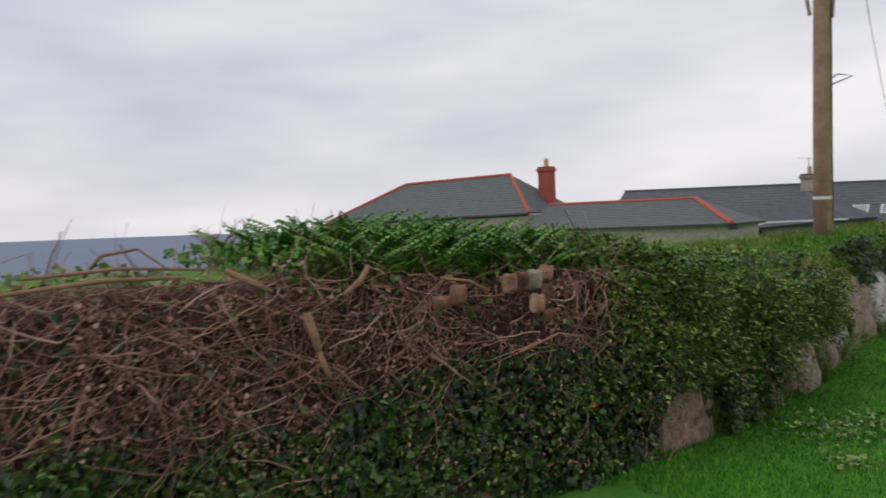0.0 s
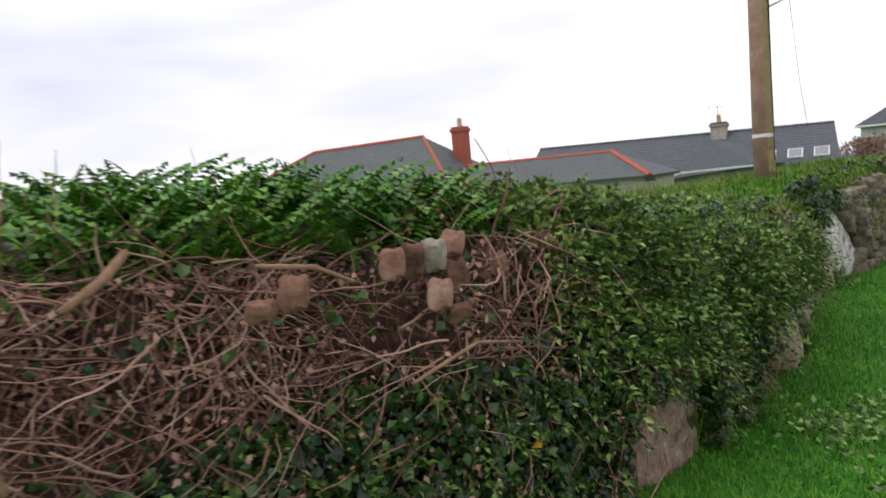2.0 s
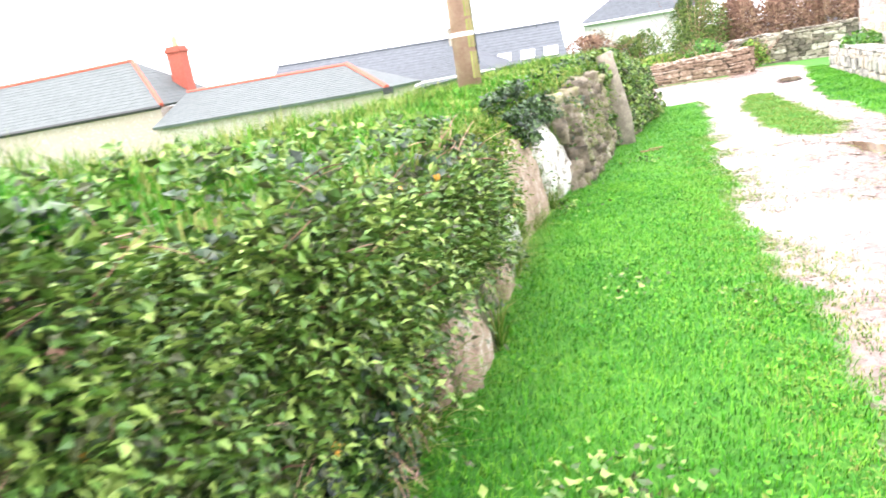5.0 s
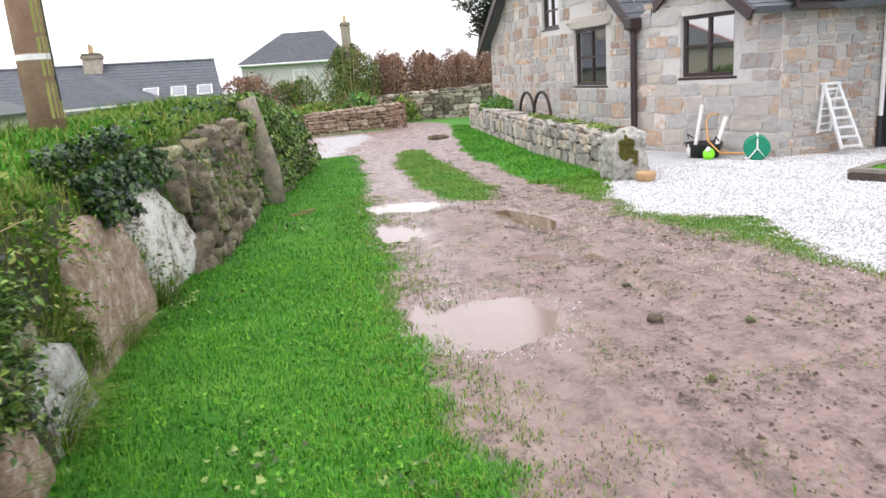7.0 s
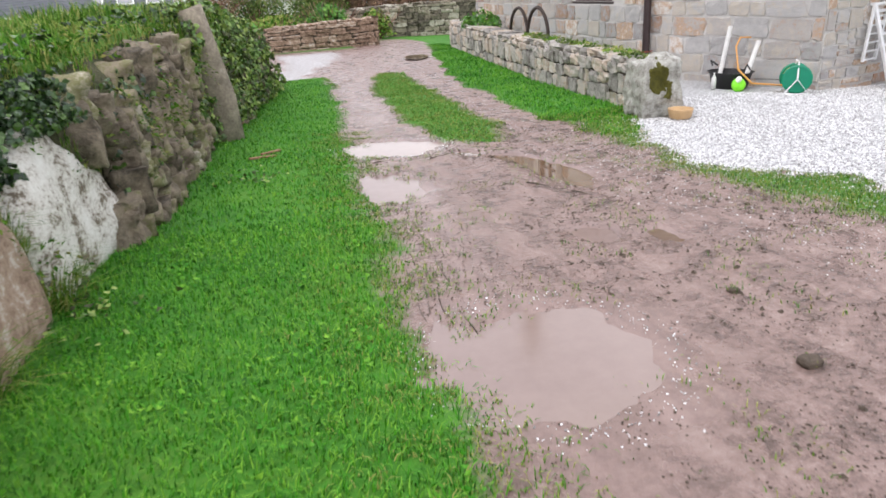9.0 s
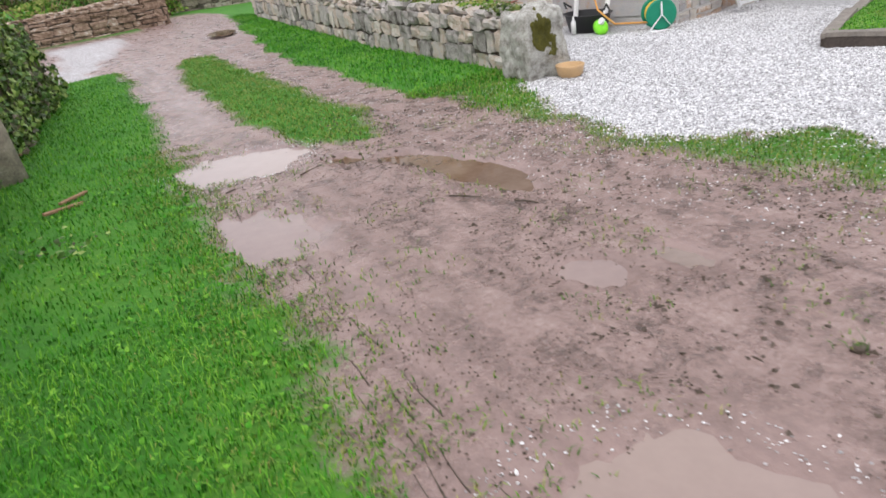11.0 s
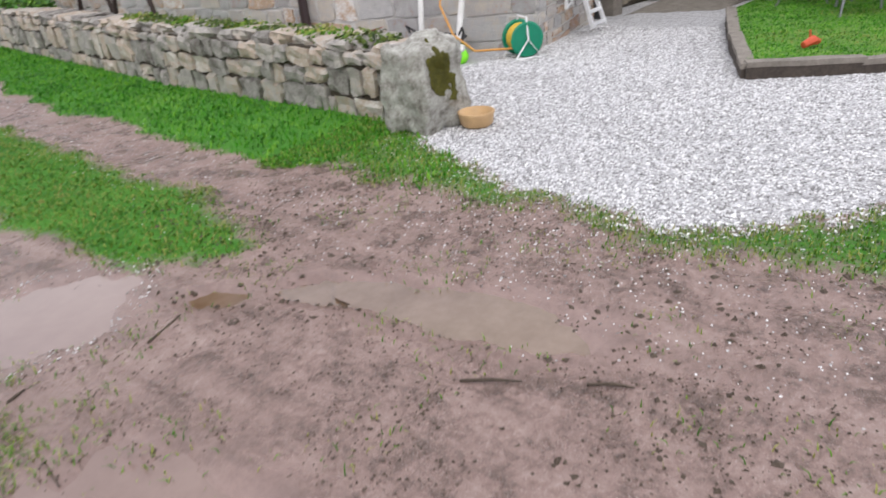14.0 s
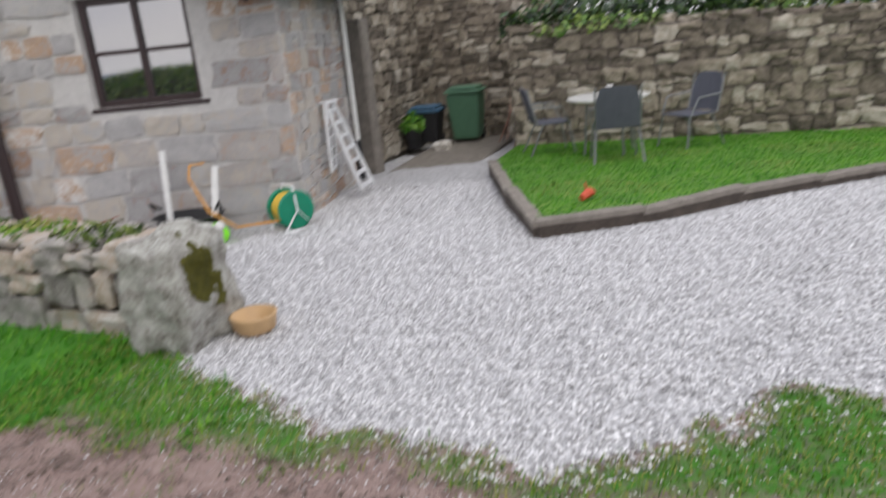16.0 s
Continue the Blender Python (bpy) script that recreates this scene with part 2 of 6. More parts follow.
M_SEA = mat("sea", [(0.3, (0.09, 0.13, 0.20)), (0.7, (0.12, 0.165, 0.25))], 0.002, 0.6, 0, 1, coords="World")
M_WATER = mat("muddy_water", [(0.3, (0.225, 0.155, 0.125)), (0.7, (0.285, 0.205, 0.172))], 1.5, 0.13, 0, 10, coords="World", spec=0.9)
M_WATER_FILM = mat("water_film_on_mud", [(0.3, (0.20, 0.136, 0.114)), (0.7, (0.265, 0.188, 0.16))], 3.0, 0.13, 0.15, 14, coords="World", spec=0.5)
M_WATER_BROWN = mat("brown_water", [(0.3, (0.12, 0.07, 0.035)), (0.7, (0.22, 0.15, 0.105))], 2.5, 0.03, 0, 10, coords="World", spec=0.9)


# ---- mesh helpers ----
def link(name, verts, faces, material, parent=None, label="", smooth=False):
    me = bpy.data.meshes.new(name)
    me.from_pydata([tuple(v) for v in verts], [], [tuple(f) for f in faces])
    me.materials.append(material)
    if smooth:
        me.polygons.foreach_set("use_smooth", [True] * len(me.polygons))
    me.update()
    ob = new(name, me)
    ob.parent = parent
    if label:
        ob["label"] = label
    return ob


def part(name, bm, material, parent=None, label="", smooth=False):
    me = bpy.data.meshes.new(name)
    bm.to_mesh(me)
    bm.free()
    me.materials.append(material)
    if smooth:
        me.polygons.foreach_set("use_smooth", [True] * len(me.polygons))
    ob = new(name, me)
    ob.parent = parent
    if label:
        ob["label"] = label
    return ob


def thing(name, label, category, group="", kind="", at=(0, 0, 0)):
    ob = new(name)
    ob.location = at
    return tagged(ob, label, category, group, kind)


def box(bm, x0, x1, y0, y1, z0, z1, bevel=0.0, m=None):
    got = bmesh.ops.create_cube(bm, size=1.0)["verts"]
    t = Matrix.Translation(((x0 + x1) / 2, (y0 + y1) / 2, (z0 + z1) / 2)) @ Matrix.Diagonal((x1 - x0, y1 - y0, z1 - z0, 1))
    bmesh.ops.transform(bm, matrix=(m @ t) if m else t, verts=got)
    if bevel:
        edges = list({e for v in got for e in v.link_edges})
        bmesh.ops.bevel(bm, geom=edges, offset=bevel, segments=1, affect="EDGES")
    return bm


def boxed(name, material, parent, x0, x1, y0, y1, z0, z1, bevel=0.0, label="", m=None):
    return part(name, box(bmesh.new(), x0, x1, y0, y1, z0, z1, bevel, m), material, parent, label)


def tube(bm, pts, radii, sides=6, cap=True):
    """A tube through the points, with a radius at each."""
    pts = [Vector(p) for p in pts]
    rings = []
    for i, p in enumerate(pts):
        d = (pts[min(i + 1, len(pts) - 1)] - pts[max(i - 1, 0)]).normalized()
        a = d.orthogonal().normalized() if i == 0 else (a - d * a.dot(d)).normalized()
        b = d.cross(a)
        r = radii[i] if hasattr(radii, "__len__") else radii
        rings.append([bm.verts.new(p + (a * math.cos(k * math.tau / sides) + b * math.sin(k * math.tau / sides)) * r) for k in range(sides)])
    for r0, r1 in zip(rings, rings[1:]):
        for k in range(sides):
            bm.faces.new((r0[k], r0[(k + 1) % sides], r1[(k + 1) % sides], r1[k]))
    if cap:
        bm.faces.new(rings[0][::-1])
        bm.faces.new(rings[-1])
    return bm


def tubes(name, lines, material, parent=None, sides=4, label=""):
    """Many thin tubes joined in one mesh: lines of (points, radius)."""
    V, F = [], []
    for pts, r in lines:
        pts = np.asarray(pts, float)
        d = np.gradient(pts, axis=0)
        d /= np.linalg.norm(d, axis=1)[:, None] + 1e-9
        ref = np.array([0.3, 0.2, 0.93]) if abs(d[0][2]) < 0.8 else np.array([1.0, 0.1, 0])
        a = np.cross(d, ref)
        a /= np.linalg.norm(a, axis=1)[:, None] + 1e-9
        b = np.cross(d, a)
        rr = np.linspace(r, r * 0.45, len(pts))[:, None]
        base = len(V)
        ring = np.stack([pts + (a * math.cos(k * math.tau / sides) + b * math.sin(k * math.tau / sides)) * rr for k in range(sides)], 1).reshape(-1, 3)
        V.extend(ring)
        for i in range(len(pts) - 1):
            for k in range(sides):
                F.append((base + i * sides + k, base + i * sides + (k + 1) % sides, base + (i + 1) * sides + (k + 1) % sides, base + (i + 1) * sides + k))
    return link(name, V, F, material, parent, label)


def lathe(bm, profile, n=24, m=Matrix()):
    rings = [[bm.verts.new(m @ Vector((r * math.cos(k * math.tau / n), r * math.sin(k * math.tau / n), z))) for k in range(n)] for r, z in profile]
    for a, b in zip(rings, rings[1:]):
        for k in range(n):
            bm.faces.new((a[k], a[(k + 1) % n], b[(k + 1) % n], b[k]))
    bm.faces.new(rings[0][::-1])
    bm.faces.new(rings[-1])
    return bm


def rock_mesh(seed, rough=0.22, cuts=2, sharp=0.6):
    """A rough boulder of about unit size."""
    bm = bmesh.new()
    bmesh.ops.create_cube(bm, size=1.0)
    bmesh.ops.subdivide_edges(bm, edges=bm.edges[:], cuts=cuts, use_grid_fill=True)
    off = Vector((seed * 3.7, seed * 1.3, seed * 2.1))
    for v in bm.verts:
        s = v.co.normalized() * 0.56
        v.co = v.co.lerp(s, 1 - sharp)
        v.co += v.co.normalized() * rough * noise.noise(v.co * 2.2 + off)
        v.co += 0.045 * noise.noise_vector(v.co * 5 + off) + 0.02 * noise.noise_vector(v.co * 13 + off)
    me = bpy.data.meshes.new("rock")
    bm.to_mesh(me)
    bm.free()
    return me


BLOCKS = []
for k in range(8):
    me = rock_mesh(k + 1, 0.17, 2, 0.84)
    BLOCKS.append(me)
RUBBLE = [rock_mesh(k + 41, 0.30, 2, 0.66) for k in range(8)]
ROCKS = [rock_mesh(k + 21, 0.17, 6, 0.62) for k in range(6)]
for me in ROCKS:
    me.polygons.foreach_set("use_smooth", [True] * len(me.polygons))


def piece(name, me, material, parent, m):
    key = me.name + material.name
    if key not in MESHES:
        c = me.copy()
        c.materials.clear()
        c.materials.append(material)
        MESHES[key] = c
    ob = new(name, MESHES[key])
    ob.parent = parent
    ob.matrix_basis = m
    return ob


MESHES = {}


# ---- the plan ----
def interp(y, table):
    return float(np.interp(y, [p[0] for p in table], [p[1] for p in table]))


HEDGE = [(-4, -5.6), (-1, -4.4), (1, -3.5), (3.3, -2.6), (3.9, -2.2), (4.9, -1.8), (6, -1.55), (7.6, -1.33), (9.2, -1.28), (10.3, -1.22), (12.1, -1.0), (12.9, -0.75), (15.6, -0.36), (17.5, 0.15), (22, 1.15)]
VERGE = [(-5, -0.6), (3, 0.3), (6.8, 0.40), (8.2, 0.46), (9.7, 0.55), (10.6, 0.60), (11.5, 0.72), (13.5, 0.92), (15.4, 1.18), (19.4, 1.75), (22.4, 2.05)]
RLANE = [(-5, 4.2), (8, 3.8), (10, 3.65), (12.3, 3.45), (14.3, 3.60), (16.9, 3.80), (21, 4.30), (26.9, 5.75), (30, 6.6)]
GRAVEL = [(-5, 4.3), (8, 4.0), (10, 3.95), (10.9, 4.15), (11.55, 4.40), (11.8, 4.1), (12.4, 3.78), (13.1, 3.80), (13.5, 3.95), (13.9, 4.15), (14.8, 4.62), (15, 4.9)]
GWALL = [(15, 4.72), (15.8, 4.86), (19, 5.24), (23.3, 5.93), (27.4, 6.57), (28.7, 6.95)]
STRIP = [(14.3, 2.50, 2.72), (14.75, 2.30, 2.80), (15.2, 2.12, 2.90), (15.9, 2.15, 3.03), (18.8, 2.42, 3.29), (20.1, 2.57, 3.42), (21.75, 2.95, 3.57), (22.4, 3.2, 3.4)]
# x, y, two radii, turn, kind (0 muddy, 1 brown, 2 a thin film), seed
PUDDLES = [(1.07, 9.98, 0.42, 0.46, 0.3, 0, 1), (1.58, 14.78, 0.48, 0.33, -0.55, 0, 2), (2.60, 12.98, 0.15, 0.52, 0.12, 1, 3), (2.46, 13.66, 0.10, 0.2, 0.3, 1, 4), (2.17, 14.1, 0.07, 0.13, 0.6, 1, 9), (2.04, 11.3, 0.11, 0.17, 0.2, 2, 6), (2.42, 11.1, 0.06, 0.14, 0.1, 1, 8), (1.15, 13.12, 0.24, 0.40, 0.1, 2, 7), (4.75, 24.9, 0.22, 0.4, -0.3, 1, 13)]


def ground(x, y):
    z = -0.045 * max(0.0, min(x, 16) - 5.5) - 0.02 * min(max(y - 11, 0), 8) + 0.014 * min(max(11 - y, 0), 7)
    return z


def hedge_x(y):
    return interp(y, HEDGE)


def hedge_top(y):
    return interp(y, [(-4, 1.5), (2, 1.5), (3.4, 1.52), (5, 1.47), (6.5, 1.32), (8, 1.27), (11, 1.20), (13, 1.30), (15.5, 1.34), (18.5, 1.3), (20.5, 0.95), (22, 0.4)])


def zone(x, y):
    """Shares of grass, gravel and soil; the rest is the muddy lane. Gravel also pales the wet bend."""
    n = 0.16 * noise.noise((x * 1.7, y * 1.7, 0.3)) + 0.09 * noise.noise((x * 6, y * 6, 1.3))
    sm = lambda d, w: min(1.0, max(0.0, 0.5 + d / w))
    grass = gravel = 0.0
    if y < 22.8:
        grass = sm(interp(y, VERGE) - x + n * 1.2, 0.5) * sm(22.5 - y + n, 0.4)
    if y > 14.1 and y < 22.6:
        a, b = interp(y, [(p[0], p[1]) for p in STRIP]), interp(y, [(p[0], p[2]) for p in STRIP])
        grass = max(grass, sm(min(x - a, b - x) + n * 0.9, 0.42) * sm(min(y - 14.4, 22.4 - y) + n * 1.5, 0.6))
    r = interp(y, RLANE)
    if y < 15:
        g = interp(y, GRAVEL)
        grass = max(grass, sm(x - r + n * 1.5, 0.5) * 0.6)
        gravel = sm(x - g + n * 1.1 + 0.1 * noise.noise((x * 11, y * 11, 4.4)), 0.3)
    else:
        w = interp(y, GWALL) if y < 28.7 else 7.0
        grass = max(grass, sm(x - r + n, 0.25))
        if y < 20 and x > w:
            gravel = 1.0
    # wet far bend: its sky sheen is painted in as pale gravel colour
    if 22.6 < y < 29.4:
        d = y - 22.6
        gravel = max(gravel, sm(min(x - 1.0 - 0.08 * d, 2.0 + 0.3 * d - x) + n * 2.5 - 0.15, 0.5) * 0.58)
    if y > 29.2 + 0.25 * (x - 1.5) and x > -3:
        if y > 30.8 + 0.2 * (x - 5):
            grass = max(grass, 0.9)
    if x < hedge_x(min(y, 22)) - 0.6:
        grass = 1.0
    if y > 34:
        grass = 1.0
    return grass * (1 - gravel), gravel


# ---- the ground: one sheet to the horizon ----
def ground_material():
    m = bpy.data.materials.new("lane_and_verges")
    m.use_nodes = True
    nt = m.node_tree
    b = nt.nodes["Principled BSDF"]
    geo = nt.nodes.new("ShaderNodeNewGeometry")

    def noise_at(scale, detail=6, rough=0.65):
        n = nt.nodes.new("ShaderNodeTexNoise")
        n.inputs["Scale"].default_value, n.inputs["Detail"].default_value, n.inputs["Roughness"].default_value = scale, detail, rough
        nt.links.new(geo.outputs["Position"], n.inputs["Vector"])
        return n.outputs["Fac"]

    def ramp(fac, stops):
        r = nt.nodes.new("ShaderNodeValToRGB")
        for i, (p, c) in enumerate(stops):
            e = r.color_ramp.elements[i] if i < 2 else r.color_ramp.elements.new(p)
            e.position, e.color = p, (*c, 1)
        nt.links.new(fac, r.inputs["Fac"])
        return r.outputs["Color"]

    def math_node(op, a, c):
        k = nt.nodes.new("ShaderNodeMath")
        k.operation = op
        for i, v in enumerate((a, c)):
            if isinstance(v, (int, float)):
                k.inputs[i].default_value = v
            else:
                nt.links.new(v, k.inputs[i])
        return k.outputs[0]

    def blend(f, a, c):
        k = nt.nodes.new("ShaderNodeMix")
        k.data_type = "RGBA"
        nt.links.new(f, k.inputs["Factor"])
        nt.links.new(a, k.inputs["A"])
        nt.links.new(c, k.inputs["B"])
        return k.outputs["Result"]

    def mask(name, soft_noise):
        a = nt.nodes.new("ShaderNodeAttribute")
        a.attribute_name = name
        s = math_node("ADD", a.outputs["Fac"], math_node("MULTIPLY", math_node("SUBTRACT", soft_noise, 0.5), 0.9))
        s = math_node("MULTIPLY", math_node("SUBTRACT", s, 0.38), 4.0)
        return math_node("MINIMUM", math_node("MAXIMUM", s, 0.0), 1.0)

    big, mid, fine, grit = noise_at(0.7, 4), noise_at(5, 7, 0.7), noise_at(28, 6, 0.75), noise_at(140, 3, 0.7)
    st = nt.nodes.new("ShaderNodeMapping")
    st.inputs["Scale"].default_value = (9.0, 1.1, 1.0)
    nt.links.new(geo.outputs["Position"], st.inputs["Vector"])
    track = nt.nodes.new("ShaderNodeTexNoise")
    track.inputs["Scale"].default_value, track.inputs["Detail"].default_value = 1.0, 5
    nt.links.new(st.outputs["Vector"], track.inputs["Vector"])
    track = track.outputs["Fac"]
    wet_at = nt.nodes.new("ShaderNodeAttribute")
    wet_at.attribute_name = "wet"
    wet_at = wet_at.outputs["Fac"]
    dry_at = math_node("SUBTRACT", 1.0, wet_at)
    mud = ramp(math_node("ADD", math_node("ADD", math_node("MULTIPLY", mid, 0.38), math_node("MULTIPLY", track, 0.22)), math_node("MULTIPLY", fine, 0.40)), [(0.36, (0.05, 0.034, 0.027)), (0.435, (0.14, 0.095, 0.079)), (0.515, (0.262, 0.178, 0.154)), (0.63, (0.38, 0.288, 0.254))])
    smooth_mud = ramp(math_node("ADD", math_node("MULTIPLY", big, 0.5), math_node("MULTIPLY", track, 0.5)), [(0.35, (0.195, 0.129, 0.11)), (0.65, (0.295, 0.206, 0.18))])
    mud = blend(math_node("MULTIPLY", wet_at, 0.8), mud, smooth_mud)
    specks = ramp(grit, [(0.60, (0.0, 0.0, 0.0)), (0.68, (0.42, 0.38, 0.35))])
    add = nt.nodes.new("ShaderNodeMix")
    add.data_type, add.blend_type = "RGBA", "SCREEN"
    nt.links.new(math_node("MULTIPLY", dry_at, 0.65), add.inputs["Factor"])
    nt.links.new(mud, add.inputs["A"])
    nt.links.new(specks, add.inputs["B"])
    mud = add.outputs["Result"]
    turf = ramp(math_node("ADD", math_node("MULTIPLY", big, 0.5), math_node("MULTIPLY", fine, 0.5)), [(0.3, (0.018, 0.085, 0.004)), (0.5, (0.045, 0.20, 0.007)), (0.7, (0.12, 0.25, 0.025))])
    stones = ramp(fine, [(0.36, (0.20, 0.195, 0.195)), (0.5, (0.46, 0.46, 0.465)), (0.62, (0.70, 0.70, 0.71))])
    g, v = mask("grass", fine), mask("gravel", fine)
    col = blend(v, blend(g, mud, turf), stones)
    nt.links.new(col, b.inputs["Base Color"])
    wet = ramp(mid, [(0.42, (0.20, 0.20, 0.20)), (0.58, (0.6, 0.6, 0.6))])
    gloss = nt.nodes.new("ShaderNodeRGB")
    gloss.outputs[0].default_value = (0.15, 0.15, 0.15, 1)
    wet = blend(wet_at, wet, gloss.outputs[0])
    dry = nt.nodes.new("ShaderNodeRGB")
    dry.outputs[0].default_value = (0.9, 0.9, 0.9, 1)
    nt.links.new(blend(math_node("MAXIMUM", g, v), wet, dry.outputs[0]), b.inputs["Roughness"])
    bp = nt.nodes.new("ShaderNodeBump")
    bp.inputs["Strength"].default_value, bp.inputs["Distance"].default_value = 0.55, 0.03
    nt.links.new(math_node("MULTIPLY", math_node("ADD", math_node("ADD", fine, track), math_node("MULTIPLY", mid, 1.2)), math_node("SUBTRACT", 1.0, math_node("MULTIPLY", wet_at, 0.75))), bp.inputs["Height"])
    nt.links.new(bp.outputs["Normal"], b.inputs["Normal"])
    return m


def ground_height(x, y):
    """The near ground with ruts and puddle hollows."""
    z = ground(x, y)
    gr, gv = zone(x, y)
    z += 0.022 * noise.noise((x * 1.1, y * 1.1, 5)) + (0.018 if gr < 0.5 and gv < 0.5 else 0.006) * noise.noise((x * 5, y * 5, 2)) + (0.010 * noise.noise((x * 11, y * 11, 6)) if gr < 0.6 and gv < 0.5 else 0.0) * min(1.0, max(0.15, (x - interp(y, VERGE) - 0.5) / 0.5))
    z += 0.03 * gr
    dig, level = 0.0, 0.0
    for cx, cy, rx, ry, rot, kind, seed in PUDDLES:
        dx, dy = x - cx, y - cy
        if abs(dx) < 2 and abs(dy) < 2.5 and cy < 23:
            u = (dx * math.cos(rot) + dy * math.sin(rot)) / rx
            w = (-dx * math.sin(rot) + dy * math.cos(rot)) / ry
            d = math.hypot(u, w) + 0.4 * noise.noise((u * 1.5 + seed, w * 1.5, seed)) + 0.3 * noise.noise((dx * 8, dy * 8, seed))
            if d < 1.9:
                z = max(z, ground(cx, cy) + 0.004)
            k = max(0.0, min(1.0, (1.5 - d) / 0.95))
            k = k * k * (3 - 2 * k)
            if k > dig:
                dig, level = k, ground(cx, cy) - 0.04
    z += (level - z) * dig
    if 0.3 < x < 1.4 and 9 < y < 15:
        z -= 0.02 * math.exp(-((x - interp(y, VERGE) - 0.12) / 0.05) ** 2)
    return z


def wetness(x, y):
    """How wet and smooth the mud is: round the puddles and along the worn wheel track."""
    w = 0.85 * math.exp(-((x - interp(y, VERGE) - 0.42) / 0.34) ** 2) if y > 5 else 0.0
    w *= 0.75 + 0.5 * noise.noise((x * 1.3, y * 0.8, 17))
    for cx, cy, rx, ry, rot, kind, seed in PUDDLES:
        dx, dy = x - cx, y - cy
        if abs(dx) < 1.6 and abs(dy) < 2.6:
            u = (dx * math.cos(rot) + dy * math.sin(rot)) / (rx + 0.05)
            v = (-dx * math.sin(rot) + dy * math.cos(rot)) / (ry + 0.05)
            w = max(w, min(1.0, max(0.0, 2.0 - math.hypot(u, v) + 0.5 * noise.noise((x * 4, y * 4, seed)))))
    return max(0.0, min(1.0, w))


def axis(lo, hi, step, far):
    near = list(np.arange(lo, hi + 1e-6, step))
    out, d, a, c = [], step, lo, hi
    left, right = [], []
    while d < far:
        d *= 1.5
        left.append(lo - d)
        right.append(hi + d)
    return left[::-1] + near + right


GX, GY = axis(-1.8, 6.6, 0.055, 3000), axis(4.0, 23.5, 0.055, 3000)
gv_list, ga, gb, gw_wet = [], [], [], []
for y in GY:
    for x in GX:
        far = max(-2 - x, x - 16, -6 - y, y - 34, 0)
        z = ground_height(x, y) if far == 0 else ground(max(min(x, 16), -2), max(min(y, 34), -6))
        if far > 0:
            left = max(0, -6 - x)
            z -= min(left * 0.10, 3.0 + left * 0.016) if x < -6 else 0
            z += 0.6 * noise.noise((x * 0.02, y * 0.02, 0)) * min(1, far / 30)
            z -= max(0, far - 90) * 0.05
        g, v = zone(x, y) if far == 0 else (1.0, 0.0)
        gv_list.append((x, y, z))
        ga.append(g)
        gb.append(v)
        gw_wet.append(wetness(x, y) if far == 0 and g < 0.9 and v < 0.5 else 0.0)
nx = len(GX)
gf = [(j * nx + i, j * nx + i + 1, (j + 1) * nx + i + 1, (j + 1) * nx + i) for j in range(len(GY) - 1) for i in range(nx - 1)]
terrain = link("ground", gv_list, gf, ground_material(), smooth=True)
tagged(terrain, "muddy unmade lane with grass verges and pale gravel", "ground", kind="structure")
for key, vals in (("grass", ga), ("gravel", gb), ("wet", gw_wet)):
    terrain.data.attributes.new(key, "FLOAT", "POINT").data.foreach_set("value", vals)

sea = link("water", [(-4900, -4900, -30), (4900, -4900, -30), (4900, 4900, -30), (-4900, 4900, -30)], [(0, 1, 2, 3)], M_SEA)
tagged(sea, "calm grey-blue sea reaching the horizon", "sea", kind="structure")


def puddle(cx, cy, rx, ry, rot, kind, seed):
    n = 40
    lift = 0.045 if cy > 23 else -0.012
    V = [(cx, cy, ground(cx, cy) + lift)]
    for k in range(n):
        a = k * math.tau / n
        q = 1.38 * (1 + 0.12 * noise.noise((math.cos(a) * 1.6 + seed * 5, math.sin(a) * 1.6, seed)) + 0.10 * noise.noise((math.cos(a) * 6, math.sin(a) * 6, seed)))
        u, w = rx * q * math.cos(a), ry * q * math.sin(a)
        V.append((cx + u * math.cos(rot) - w * math.sin(rot), cy + u * math.sin(rot) + w * math.cos(rot), ground(cx, cy) + lift))
    ob = link("puddle", V, [(0, 1 + k, 1 + (k + 1) % n) for k in range(n)], (M_WATER, M_WATER_BROWN, M_WATER_FILM)[kind])
    tagged(ob, ("pale muddy rain puddle in the lane", "shallow brown rain puddle in the lane", "thin film of rain water on the mud")[kind], "puddle", "puddles in the lane")


for p in PUDDLES:
    puddle(*p)


